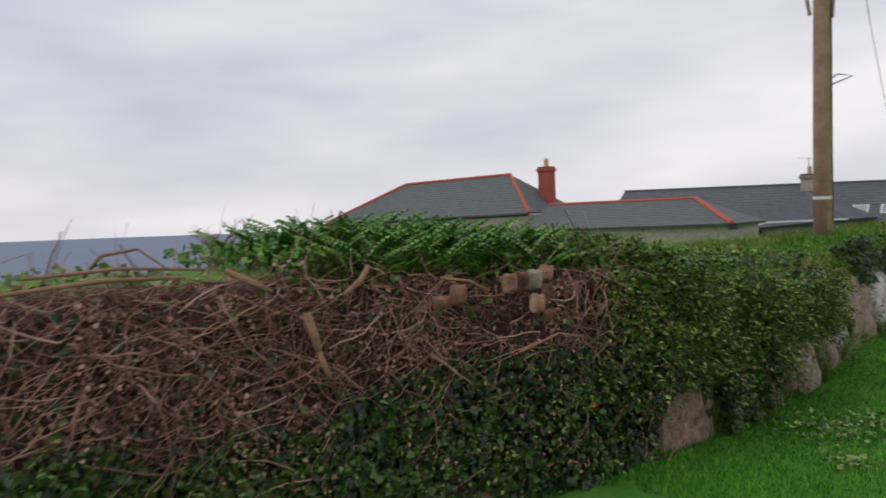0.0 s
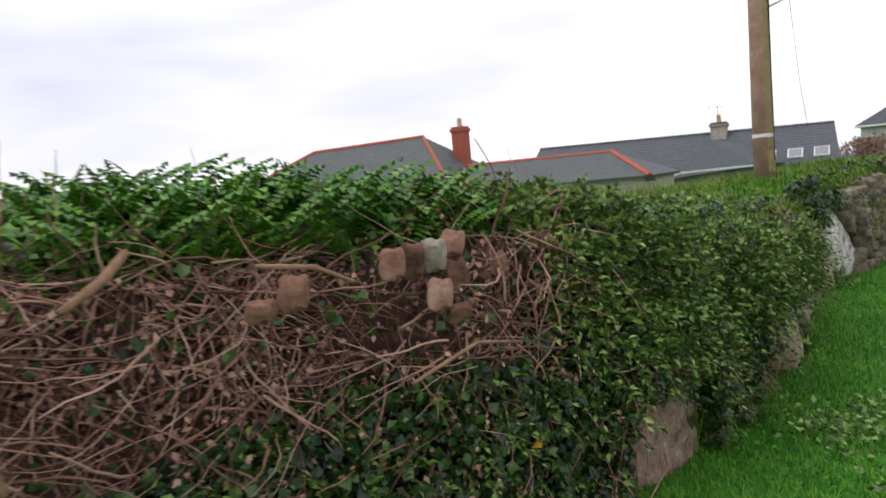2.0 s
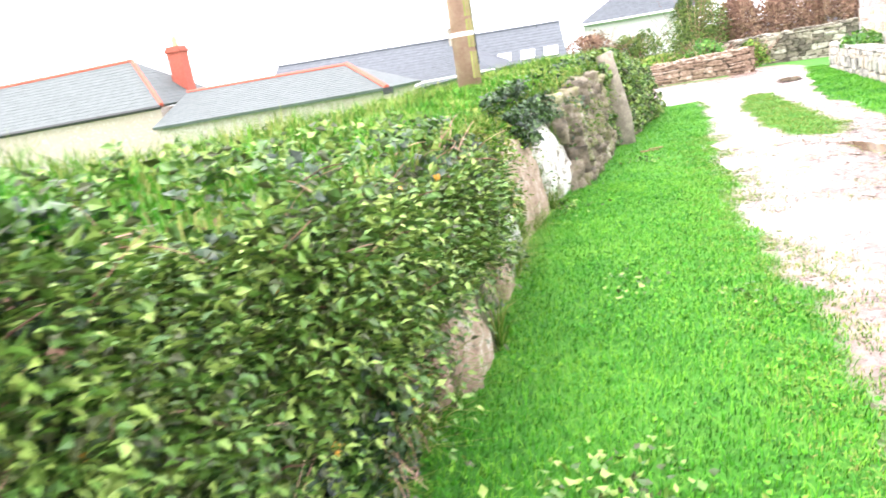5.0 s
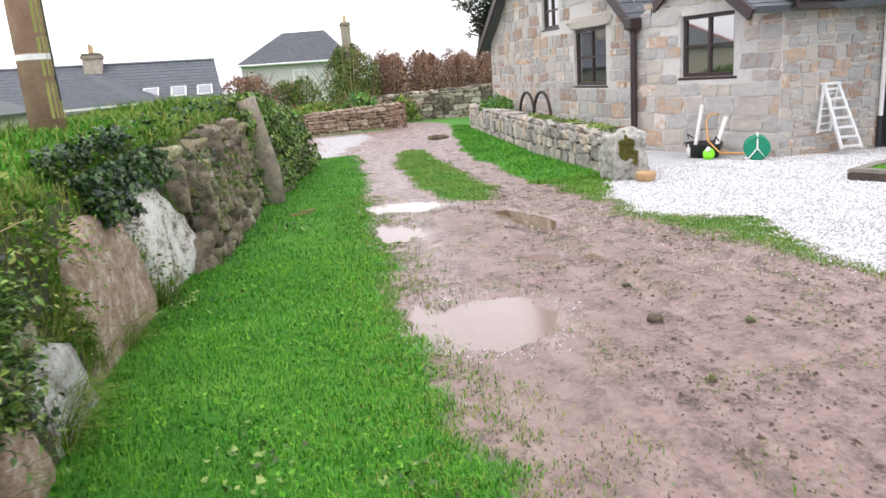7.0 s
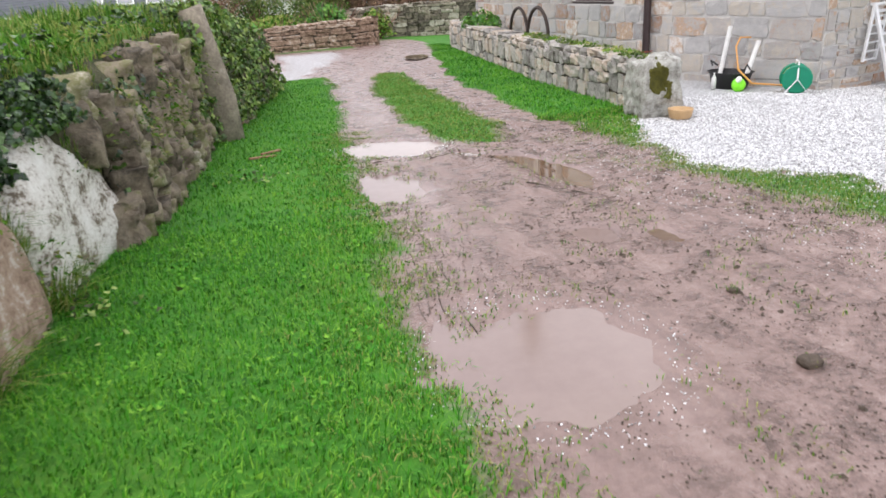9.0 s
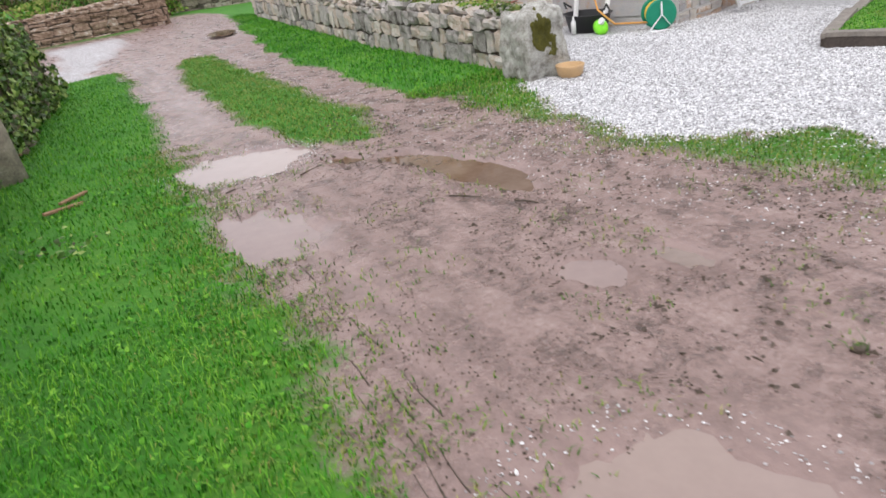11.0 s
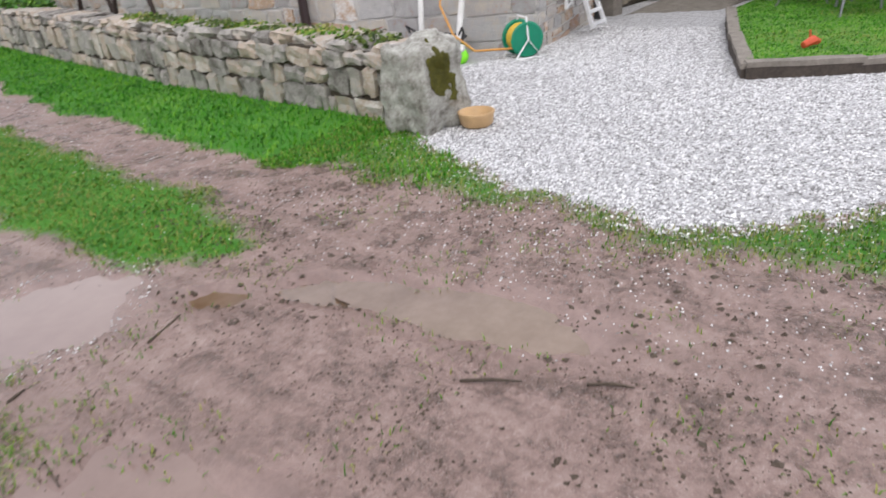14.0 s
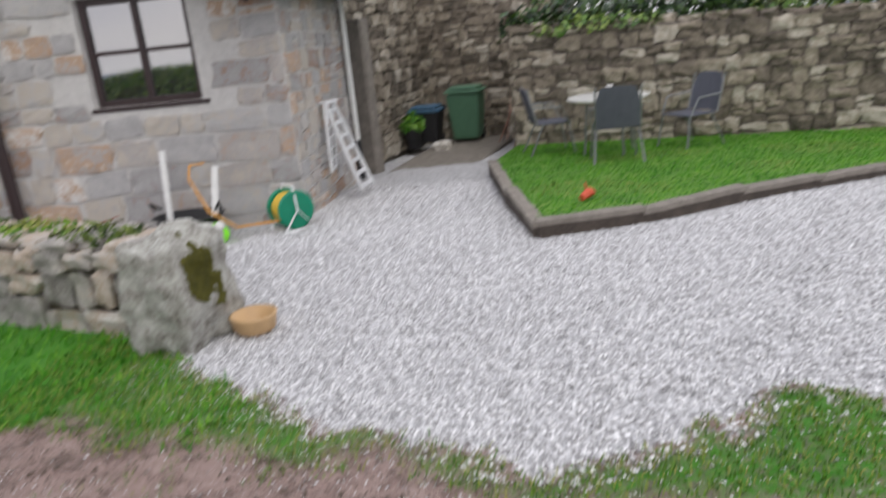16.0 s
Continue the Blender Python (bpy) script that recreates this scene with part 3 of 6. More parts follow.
# ---- stone walls ----
def stone_face(parent, origin, u, n, length, z0, z1, skip, material, hgt=(0.12, 0.24), lng=(0.18, 0.45), proud=0.03, seed=1, limit=300, name="stone", gap=0.016, lean=0.0, shapes=None):
    """Rubble stones laid in uneven courses on the face that starts at origin, runs along u and looks along n."""
    rnd = random.Random(seed)
    shapes = shapes or BLOCKS
    u, n = Vector(u).normalized(), Vector(n).normalized()
    z, count, spare = 0.0, 0, []
    top = max(z1(s * length / 20) - z0(s * length / 20) for s in range(21))
    while z < top:
        h = rnd.uniform(*hgt)
        s = -rnd.uniform(0, lng[0])
        while s < length:
            w = rnd.uniform(*lng) * (1.0 if h < (hgt[0] + hgt[1]) / 2 else 1.15)
            a, b = max(s, 0), min(s + w, length)
            s += w
            if b - a < 0.05:
                continue
            mid = (a + b) / 2
            base = z0(mid)
            za, zb = base + z, base + z + h
            za += 0.05 * noise.noise((mid * 1.3, z * 2, seed))
            zb += 0.05 * noise.noise((mid * 1.3, (z + h) * 2, seed))
            if zb > z1(mid):
                zb = z1(mid)
            if zb - za < 0.05 or skip(a, b, za, zb):
                continue
            parts = [(za, zb)]
            if zb - za > 0.17 and rnd.random() < (0.3 if hgt[1] < 0.33 else 0.06):
                c = za + (zb - za) * rnd.uniform(0.4, 0.6)
                parts = [(za, c), (c, zb)]
            for pa, pb in parts:
                p = Vector(origin) + u * mid - n * (0.02 + lean * (pa - base))
                rot = Matrix((u, -n, Vector((0, 0, 1)))).transposed().to_4x4()
                m = Matrix.Translation((p.x, p.y, (pa + pb) / 2)) @ rot @ pose(0, 0, 0, 0, rnd.uniform(-4, 4), 0) @ Matrix.Diagonal((b - a - gap, 0.08 + 2 * proud * rnd.uniform(0.5, 1.1), pb - pa - gap, 1))
                count += 1
                if count <= limit:
                    piece(name, rnd.choice(shapes), material, parent, m)
                else:
                    spare.append((rnd.choice(shapes), m))
        z += h
    if spare:
        V, F = [], []
        for me, m in spare:
            base = len(V)
            V.extend(m @ v.co for v in me.vertices)
            F.extend([base + i for i in q.vertices] for q in me.polygons)
        tagged(link("stonework", V, F, material, parent), kind="stuff")


def no_skip(*_):
    return False


def wall_core(name, material, parent, foot, thick, top, label=""):
    """A wall along foot points, of a thickness to the left of its run, up to top(i)."""
    V, F = [], []
    for i, (x, y) in enumerate(foot):
        a, b = Vector(foot[max(i - 1, 0)]), Vector(foot[min(i + 1, len(foot) - 1)])
        d = (b - a).normalized()
        nrm = Vector((-d.y, d.x)) * thick
        z0 = ground(x, y) - 0.15
        V += [(x, y, z0), (x, y, top[i]), (x + nrm.x, y + nrm.y, top[i]), (x + nrm.x, y + nrm.y, z0)]
    for i in range(len(foot) - 1):
        a, b = i * 4, i * 4 + 4
        F += [(a, b, b + 1, a + 1), (a + 1, b + 1, b + 2, a + 2), (a + 2, b + 2, b + 3, a + 3)]
    e = (len(foot) - 1) * 4
    F += [(0, 1, 2, 3), (e + 3, e + 2, e + 1, e)]
    return link(name, V, F, material, parent, label)


# ---- hedge bank ----
def bank_profile(y, s):
    """A point of the bank's section at y; s from 0 at the foot of the face, 1 at its shoulder, 2 at the back edge, 3 at the back foot."""
    x0, top, g = hedge_x(y), hedge_top(y), ground(-1, y)
    soft = interp(y, [(4.2, 0.35), (5.2, 1.0), (12, 1.0), (14, 0.5)])
    if s <= 1:
        f = s
        x = x0 - 0.17 * f ** 1.4 + (0.08 * interp(y, [(6.5, 1), (8.5, -0.5)])) * math.sin(f * math.pi)
        x -= 0.22 * soft * max(0.0, (f - 0.7) / 0.3) ** 2
        z = g - 0.1 + (top - 0.10 * soft - g + 0.1) * (1 - (1 - f) ** 1.25) * (0.9 + 0.1 * f)
    elif s <= 2:
        f = s - 1
        x = x0 - 0.17 - 0.22 * soft - f * 2.1
        z = top + 0.10 * math.sin(f * math.pi) - 0.12 * f - 0.10 * soft * max(0.0, 1 - f / 0.35) ** 2
    else:
        f = s - 2
        x = x0 - 2.27 - 0.22 * soft - f * 1.2
        z = (top - 0.12) * (1 - f) + (g - 0.9) * f
    return Vector((x, y, z))


def bank_point(y, s):
    p = bank_profile(y, s)
    k = interp(y, [(4.2, 0.13), (5.2, 0.22), (8.5, 0.22), (9.8, 0.13)]) * noise.noise((p.x * 1.6, p.y * 1.6, p.z * 1.6)) + 0.05 * noise.noise((p.x * 6, p.y * 6, p.z * 6))
    hollow = 0.0
    if s < 1.05 and y < 5.0:
        hollow = 0.06 * max(0, 1 - abs(s - 0.72) / 0.25) * min(1, (5.0 - y) / 0.6)
    return p + Vector((1, 0, 0.35)) * k - Vector((hollow, 0, 0))


BY = list(np.arange(-4.0, 22.01, 0.14))
BS = list(np.linspace(0, 1, 15)) + list(np.linspace(1.12, 2, 9)) + [2.35, 2.7, 3.0]
bank_v = [bank_point(y, s) for y in BY for s in BS]
nb = len(BS)
bank_f = [(j * nb + i, j * nb + i + 1, (j + 1) * nb + i + 1, (j + 1) * nb + i) for j in range(len(BY) - 1) for i in range(nb - 1)]
end = (len(BY) - 1) * nb
bank_f += [tuple(range(nb)), tuple(range(end + nb - 1, end - 1, -1))]
hedge = thing("hedge_bank", "old stone-faced hedge bank overgrown with ivy and grass", "hedge bank")
bank = link("earth_bank", bank_v, bank_f, M_BANK, hedge, "dark earth core", smooth=True)
bank.data.materials.append(M_SOIL)
bank.data.materials.append(M_TURF)
for i, q in enumerate(bank.data.polygons[: (len(BY) - 1) * (nb - 1)]):
    yy, ss = BY[i // (nb - 1)], BS[i % (nb - 1)]
    if yy < 5.0 and ss < 1.1:
        q.material_index = 1
    elif ss >= 0.9:
        q.material_index = 2

rnd = random.Random(5)


def bank_rock(y, s, size, me, material, label="", rot=0.0, out=0.0, name="boulder"):
    p = bank_profile(y, s)
    m = Matrix.Translation(p + Vector((out, 0, 0))) @ pose(0, 0, 0, rnd.uniform(-8, 8), rot, 14 + rnd.uniform(-10, 10)) @ Matrix.Diagonal((*size, 1))
    ob = piece(name, me, material, hedge, m)
    if label:
        ob["label"] = label
    return ob


def slab(outline, material, label="", thick=0.22, lean=0.08, seed=0):
    """A facing stone: its outline in the bank's face, bulging towards the lane."""
    pts = []
    for (a, b), (c, d) in zip(outline, outline[1:] + outline[:1]):
        for k in range(4):
            pts.append((a + (c - a) * k / 4, b + (d - b) * k / 4))
    cy, cz = sum(p[0] for p in pts) / len(pts), sum(p[1] for p in pts) / len(pts)
    V, F = [], []
    n = len(pts)
    for f, out in ((1.0, -0.25), (1.0, -0.02), (0.95, 0.035), (0.8, 0.06), (0.55, 0.075), (0.28, 0.08)):
        for y, z in pts:
            yy, zz = cy + (y - cy) * f, cz + (z - cz) * f
            q = 0.035 * noise.noise((yy * 3.5, zz * 3.5, seed)) + 0.018 * noise.noise((yy * 11, zz * 11, seed))
            e = 0.03 * noise.noise((yy * 5, zz * 5, seed + 4))
            V.append((hedge_x(yy) + 0.0 - lean * max(zz, 0) + out * thick / 0.22 + q, yy + e, zz + e))
    for r0 in range(5):
        for k in range(n):
            F.append((r0 * n + k, r0 * n + (k + 1) % n, (r0 + 1) * n + (k + 1) % n, (r0 + 1) * n + k))
    F.append(tuple(range(5 * n, 6 * n)))
    F.append(tuple(range(n - 1, -1, -1)))
    return link("facing_stone", V, F, material, hedge, label, True)


for j in range(60):
    y = rnd.uniform(5.4, 11.2)
    w = rnd.uniform(0.14, 0.3)
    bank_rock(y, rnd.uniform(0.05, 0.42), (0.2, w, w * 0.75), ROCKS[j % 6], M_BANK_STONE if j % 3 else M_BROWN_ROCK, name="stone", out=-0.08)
slab([(11.45, -0.05), (11.3, 0.5), (11.5, 0.85), (11.75, 1.02), (12.1, 0.8), (12.5, 0.5), (12.72, 0.15), (12.6, -0.05)], M_WHITE_ROCK, "pale facing stone covered in white lichen", seed=1)
slab([(9.9, -0.08), (9.85, 0.45), (10.0, 0.80), (10.5, 0.92), (11.1, 0.80), (11.35, 0.3), (11.3, -0.08)], M_BROWN_ROCK, seed=2, thick=0.14)
slab([(9.0, -0.05), (9.05, 0.3), (9.3, 0.52), (9.62, 0.42), (9.8, 0.0)], M_BOULDER, seed=3)
slab([(7.12, -0.02), (7.15, 0.38), (7.35, 0.6), (7.55, 0.5), (7.72, 0.2), (7.7, -0.02)], M_BROWN_ROCK, seed=4, thick=0.4)
slab([(4.72, -0.05), (4.82, 0.3), (5.05, 0.60), (5.3, 0.5), (5.45, 0.15), (5.4, -0.05)], M_BROWN_ROCK, seed=5, thick=0.3)
slab([(7.9, -0.02), (7.95, 0.32), (8.1, 0.45), (8.3, 0.35), (8.35, -0.02)], M_BANK_STONE, seed=6)
slab([(8.5, -0.02), (8.5, 0.3), (8.7, 0.42), (8.9, 0.3), (8.95, -0.02)], M_BROWN_ROCK, seed=7)
slab([(3.2, -0.1), (3.3, 0.18), (3.6, 0.26), (3.9, 0.2), (4.0, -0.1)], M_BROWN_ROCK, seed=8)
slab([(4.08, -0.1), (4.15, 0.2), (4.35, 0.32), (4.55, 0.22), (4.6, -0.1)], M_BROWN_ROCK, seed=9)
slab([(5.95, -0.05), (6.05, 0.3), (6.25, 0.42), (6.5, 0.3), (6.55, -0.05)], M_BANK_STONE, seed=11, thick=0.12)
BANK_ROCKS = [rock_mesh(k + 61, 0.30, 6, 0.80) for k in range(6)]
for me in BANK_ROCKS:
    me.polygons.foreach_set("use_smooth", [True] * len(me.polygons))
for j in range(110):
    y = 12.45 + rnd.random() * 3.4
    s = rnd.uniform(0.05, 0.85)
    w = rnd.uniform(0.2, 0.40)
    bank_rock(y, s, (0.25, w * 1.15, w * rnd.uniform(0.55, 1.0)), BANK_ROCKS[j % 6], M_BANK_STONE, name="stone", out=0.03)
for j in range(40):
    y = 14.6 + rnd.random() * 5.5
    w = rnd.uniform(0.2, 0.36)
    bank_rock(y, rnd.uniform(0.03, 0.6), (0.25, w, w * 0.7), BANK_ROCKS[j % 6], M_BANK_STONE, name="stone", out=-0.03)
COBBLES = [rock_mesh(k + 81, 0.24, 5, 0.5) for k in range(5)]
for me in COBBLES:
    me.polygons.foreach_set("use_smooth", [True] * len(me.polygons))
# small stones laid bare among the torn-out roots
for x, y, z, wide, high, tilt, mt in ((-2.17, 3.66, 1.42, 0.075, 0.15, 6, M_BARE_ROCK), (-2.20, 3.58, 1.42, 0.06, 0.13, -8, M_BARE_ROCK), (-2.12, 3.74, 1.43, 0.085, 0.15, 12, M_STONE_DARK), (-2.13, 3.90, 1.455, 0.12, 0.13, -15, M_BARE_ROCK), (-2.11, 3.88, 1.335, 0.12, 0.15, 8, M_BARE_ROCK), (-2.09, 4.10, 1.34, 0.085, 0.15, -6, M_BARE_ROCK), (-2.07, 4.17, 1.33, 0.06, 0.12, 10, M_BARE_ROCK), (-2.06, 3.66, 1.295, 0.11, 0.14, -10, M_BARE_ROCK), (-2.24, 3.10, 1.40, 0.09, 0.13, 0, M_BARE_ROCK), (-2.28, 3.0, 1.365, 0.07, 0.08, 25, M_BARE_ROCK), (-2.02, 3.72, 1.22, 0.07, 0.08, 14, M_BARE_ROCK)):
    m = Matrix.Translation((x - 0.07, y, z)) @ pose(0, 0, 0, tilt + rnd.uniform(-14, 14), rnd.uniform(-25, 5), rnd.uniform(5, 50)) @ Matrix.Diagonal((0.09, wide * 0.66, high * 0.78, 1))
    piece("stone", COBBLES[int(z * 1000) % 5], mt, hedge, m)

POST = (-0.07, 16.4)
# the upright granite post set into the bank's face
bm = bmesh.new()
tube(bm, [(POST[0], POST[1], -0.3), (POST[0] - 0.04, POST[1], 0.4), (POST[0] - 0.12, POST[1], 0.9), (POST[0] - 0.2, POST[1] - 0.05, 1.42)], [0.24, 0.225, 0.21, 0.185], 12)
for v in bm.verts:
    v.co += 0.05 * noise.noise_vector(v.co * 4)
post = part("granite_post", bm, M_STONE_DARK, None, smooth=True)
tagged(post, "rough granite gatepost leaning into the hedge bank", "stone post")


def leaf_cloud(name, places, size, material, parent, fold=0.25, seed=3, shape=1.0, label=""):
    """Many small folded leaves: places are (point, outward direction)."""
    rng = np.random.default_rng(seed)
    n = len(places)
    P = np.array([p for p, _ in places], float)
    N = np.array([d for _, d in places], float) + rng.normal(0, 0.55, (n, 3))
    N /= np.linalg.norm(N, axis=1)[:, None]
    T = rng.normal(0, 1, (n, 3)) + np.array([0, 0, -0.6])
    T -= N * (T * N).sum(1)[:, None]
    T /= np.linalg.norm(T, axis=1)[:, None]
    B = np.cross(N, T)
    L = (size * rng.uniform(0.55, 1.3, n))[:, None]
    W = L * shape * rng.uniform(0.38, 0.55, n)[:, None]
    a, tip = P - T * L * 0.5, P + T * L * 0.5 - N * L * fold * 0.4
    c = P + N * L * 0.04
    l, r = P - T * L * 0.12 + B * W + N * W * fold, P - T * L * 0.12 - B * W + N * W * fold
    V = np.stack([a, l, tip, r, c], 1).reshape(-1, 3)
    F = [(5 * i + q[0], 5 * i + q[1], 5 * i + q[2]) for i in range(n) for q in ((0, 4, 1), (1, 4, 2), (2, 4, 3), (3, 4, 0))]
    return tagged(link(name, V, F, material, parent, label), kind="stuff")


def sprays(name, places, length, size, material, parent, seed=3, leaves=8, droop=0.35, label=""):
    """Leafy shoots standing out from the bank: pairs of leaflets along a bent stalk."""
    rng = np.random.default_rng(seed)
    n = len(places)
    P = np.array([p for p, _ in places], float)
    D = np.array([d for _, d in places], float) + rng.normal(0, 0.5, (n, 3)) + np.array([0, 0, 0.25])
    D /= np.linalg.norm(D, axis=1)[:, None]
    L = (length * rng.uniform(0.45, 1.35, n))[:, None]
    side = np.cross(D, np.array([0.1, 0.2, 1.0]) + rng.normal(0, 0.3, (n, 3)))
    side /= np.linalg.norm(side, axis=1)[:, None]
    V = []
    for k in range(leaves):
        t = (k + 1.0) / leaves
        c = P + D * L * t - np.array([0, 0, 1.0]) * L * droop * t * t
        T = side * (1 if k % 2 else -1) * (0.9 if k < leaves - 1 else 0.1) + D * 0.65 + rng.normal(0, 0.22, (n, 3)) - np.array([0, 0, 0.25])
        T /= np.linalg.norm(T, axis=1)[:, None]
        N = np.cross(side, D) * np.sign(np.cross(side, D)[:, 2:3] + 1e-6) + rng.normal(0, 0.3, (n, 3))
        N -= T * (N * T).sum(1)[:, None]
        N /= np.linalg.norm(N, axis=1)[:, None]
        B = np.cross(N, T)
        l = (size * (1.15 - 0.5 * t) * rng.uniform(0.7, 1.25, n))[:, None]
        w = l * rng.uniform(0.2, 0.3, n)[:, None]
        V.append(np.stack([c, c + T * l * 0.45 + B * w + N * w * 0.35, c + T * l - N * l * 0.12, c + T * l * 0.45 - B * w + N * w * 0.35, c + T * l * 0.45], 1))
    V = np.concatenate(V).reshape(-1, 3)
    F = [(5 * i + q[0], 5 * i + q[1], 5 * i + q[2]) for i in range(n * leaves) for q in ((0, 4, 1), (1, 4, 2), (2, 4, 3), (3, 4, 0))]
    return tagged(link(name, V, F, material, parent, label), kind="stuff")


def face_dir(s):
    return (0.95, -0.25, 0.25) if s < 0.95 else (0.25, 0.0, 0.95)


def cleared(y, s):
    """The large facing stones that the ivy leaves bare."""
    z = bank_point(y, s).z
    return any(a < y < b and z < top for a, b, top in ((4.7, 5.45, 0.55), (6.95, 7.85, 0.62), (7.9, 8.4, 0.45), (8.45, 8.95, 0.4), (9.05, 9.75, 0.42), (9.9, 11.3, 0.78), (11.4, 12.6, 0.85)))


def scatter(count, y0, y1, s0, s1, keep, lift=(0.0, 0.14), seed=1):
    r = random.Random(seed)
    out = []
    while len(out) < count:
        y, s = r.uniform(y0, y1), r.uniform(s0, s1)
        if keep(y, s, r) and not cleared(y, s):
            d = face_dir(s)
            p = bank_point(y, s) + Vector(d) * r.uniform(*lift)
            out.append((tuple(p), d))
    return out


def torn(y, s):
    """How much of the ivy is torn away: the bare brown stretch of the face."""
    if y > 5.0:
        return 0.0
    edge = 4.75 + 0.3 * noise.noise((y * 2, s * 3, 7))
    low = interp(y, [(-4, 0.5), (1.5, 0.5), (2.1, 0.44), (2.5, 0.44), (2.8, 0.53), (3.2, 0.58), (4.2, 0.6), (4.8, 0.7)]) + 0.12 * noise.noise((y * 2.5, 0, 3))
    if s < low or s > 1.15 or y > edge:
        return 0.0
    return 1.0


def keep_ivy(y, s, r):
    if y > 6.6 and s < 0.22 + 0.1 * noise.noise((y * 2, 1, 0)):
        return False
    if torn(y, s) > 0.5:
        return r.random() < 0.07
    if y < 3 and noise.noise((y * 1.6, s * 3, 11)) < -0.35:
        return r.random() < 0.25
    if y > 5.6 and s > 0.4:
        return r.random() < 0.2
    if y > 8.4:
        return r.random() < max(0.06, 1 - (y - 8.4) / 0.8)
    return True


def leafy(y, s):
    """The shoots stop below the grassy crown of the bank."""
    return 1.0 if s < interp(y, [(4.6, 1.2), (5.4, 0.95), (6.5, 0.85), (9, 0.75)]) + 0.1 * noise.noise((y * 2, 3, 8)) else 0.05


leaf_cloud("ivy", scatter(30000, -1.5, 9.2, 0.04, 1.02, keep_ivy, (0.0, 0.15), 11), 0.05, M_IVY, hedge, label="dark glossy ivy")
leaf_cloud("bramble", scatter(9500, 4.6, 8.9, 0.35, 1.3, lambda y, s, r: r.random() < min(1, (y - 4.3) / 0.8) * (1 if s > 0.55 else 0.25) * leafy(y, s), (0.0, 0.12), 12), 0.056, M_LEAF, hedge, label="fresh green bramble and honeysuckle")
sprays("honeysuckle", scatter(4300, 4.4, 9.0, 0.3, 1.2, lambda y, s, r: r.random() < min(1, (y - 4.2) / 0.7) * (1 if s > 0.5 else 0.2) * (1 if y < 7.6 else 0.5) * leafy(y, s), (0.0, 0.08), 16), 0.25, 0.062, M_LEAF, hedge, 17, 8, 0.45, "leafy shoots of honeysuckle and bramble")
sprays("ivy_shoot", scatter(1100, -1.5, 5.5, 0.08, 0.6, lambda y, s, r: torn(y, s) < 0.5, (0.02, 0.1), 18), 0.14, 0.055, M_LEAF, hedge, 19, 6, 0.7, "pale young shoots in the ivy")
leaf_cloud("creeper", scatter(5200, 15.6, 21.0, 0.1, 1.1, lambda y, s, r: noise.noise((y * 1.5, s * 3, 4)) > -0.2, (0.02, 0.2), 14), 0.075, M_LEAF, hedge)
leaf_cloud("creeper", scatter(1300, 12.2, 16.2, 0.15, 1.1, lambda y, s, r: noise.noise((y * 2.5, s * 4, 9)) > 0.0, (0.02, 0.16), 15), 0.05, M_IVY, hedge)
sprays("wall_fern", scatter(420, 8.6, 16.5, 0.25, 1.0, lambda y, s, r: noise.noise((y * 2.1, s * 3, 29)) > 0.05, (0.0, 0.1), 20), 0.2, 0.05, M_GRASS_DRY, hedge, 21, 8, 0.8, "small ferns and pennywort in the joints")
leaf_cloud("dead_leaf", scatter(26, 4.0, 8.6, 0.15, 0.9, lambda y, s, r: True, (0.13, 0.18), 13), 0.042, M_YLEAF, hedge)


def blades(name, pts, height, width, material, parent=None, seed=4, lean=0.5, label="", stuff=True):
    """Grass: each blade two bent triangles."""
    rng = np.random.default_rng(seed)
    P = np.array(pts, float)
    n = len(P)
    h = (height * rng.uniform(0.5, 1.35, n))[:, None]
    a = rng.uniform(0, math.tau, n)
    D = np.stack([np.cos(a), np.sin(a), np.zeros(n)], 1)
    S = np.stack([-np.sin(a), np.cos(a), np.zeros(n)], 1) * width * 0.5
    k = (rng.uniform(0.1, 1.0, n) * lean)[:, None]
    up = np.array([0, 0, 1.0])
    midp = P + up * h * 0.55 + D * h * k * 0.3
    tip = P + up * h * (1 - k * 0.35) + D * h * k
    V = np.stack([P - S, P + S, midp + S * 0.8, midp - S * 0.8, tip], 1).reshape(-1, 3)
    F = []
    for i in range(n):
        b = 5 * i
        F += [(b, b + 1, b + 2, b + 3), (b + 3, b + 2, b + 4)]
    return tagged(link(name, V, F, material, parent, label), kind="stuff" if stuff else "")


def bank_tufts(count, y0, y1, s0, s1, seed, keep=lambda y, s: True):
    r = random.Random(seed)
    out = []
    while len(out) < count:
        y, s = r.uniform(y0, y1), r.uniform(s0, s1)
        if keep(y, s):
            out.append(tuple(bank_point(y, s) - Vector((0, 0, 0.02))))
    return out


blades("bank_grass", bank_tufts(24000, 5.2, 13.5, 1.0, 2.0, 20), 0.10, 0.009, M_GRASS, hedge, 19, 1.1, "green grass over the bank's top")
blades("bank_grass", bank_tufts(26000, 5.2, 16.5, 0.9, 2.0, 21), 0.11, 0.010, M_GRASS_DRY, hedge, 22, 1.1, "tousled grass on the bank's top")
blades("bank_grass", bank_tufts(5500, 8.2, 13.0, 0.4, 1.05, 23, lambda y, s: noise.noise((y * 1.3, s * 2.5, 2)) > -0.05 or s > 0.8), 0.10, 0.007, M_GRASS_DRY, hedge, 24, 1.3, "hanging dry grass on the face")
blades("bank_grass", bank_tufts(9000, 15.5, 22, 0.5, 2.0, 25), 0.2, 0.012, M_GRASS_DRY, hedge, 26, 0.8)
blades("bank_grass", bank_tufts(6000, 4.5, 5.8, 0.95, 1.9, 27), 0.2, 0.008, M_GRASS, hedge, 28, 0.8)
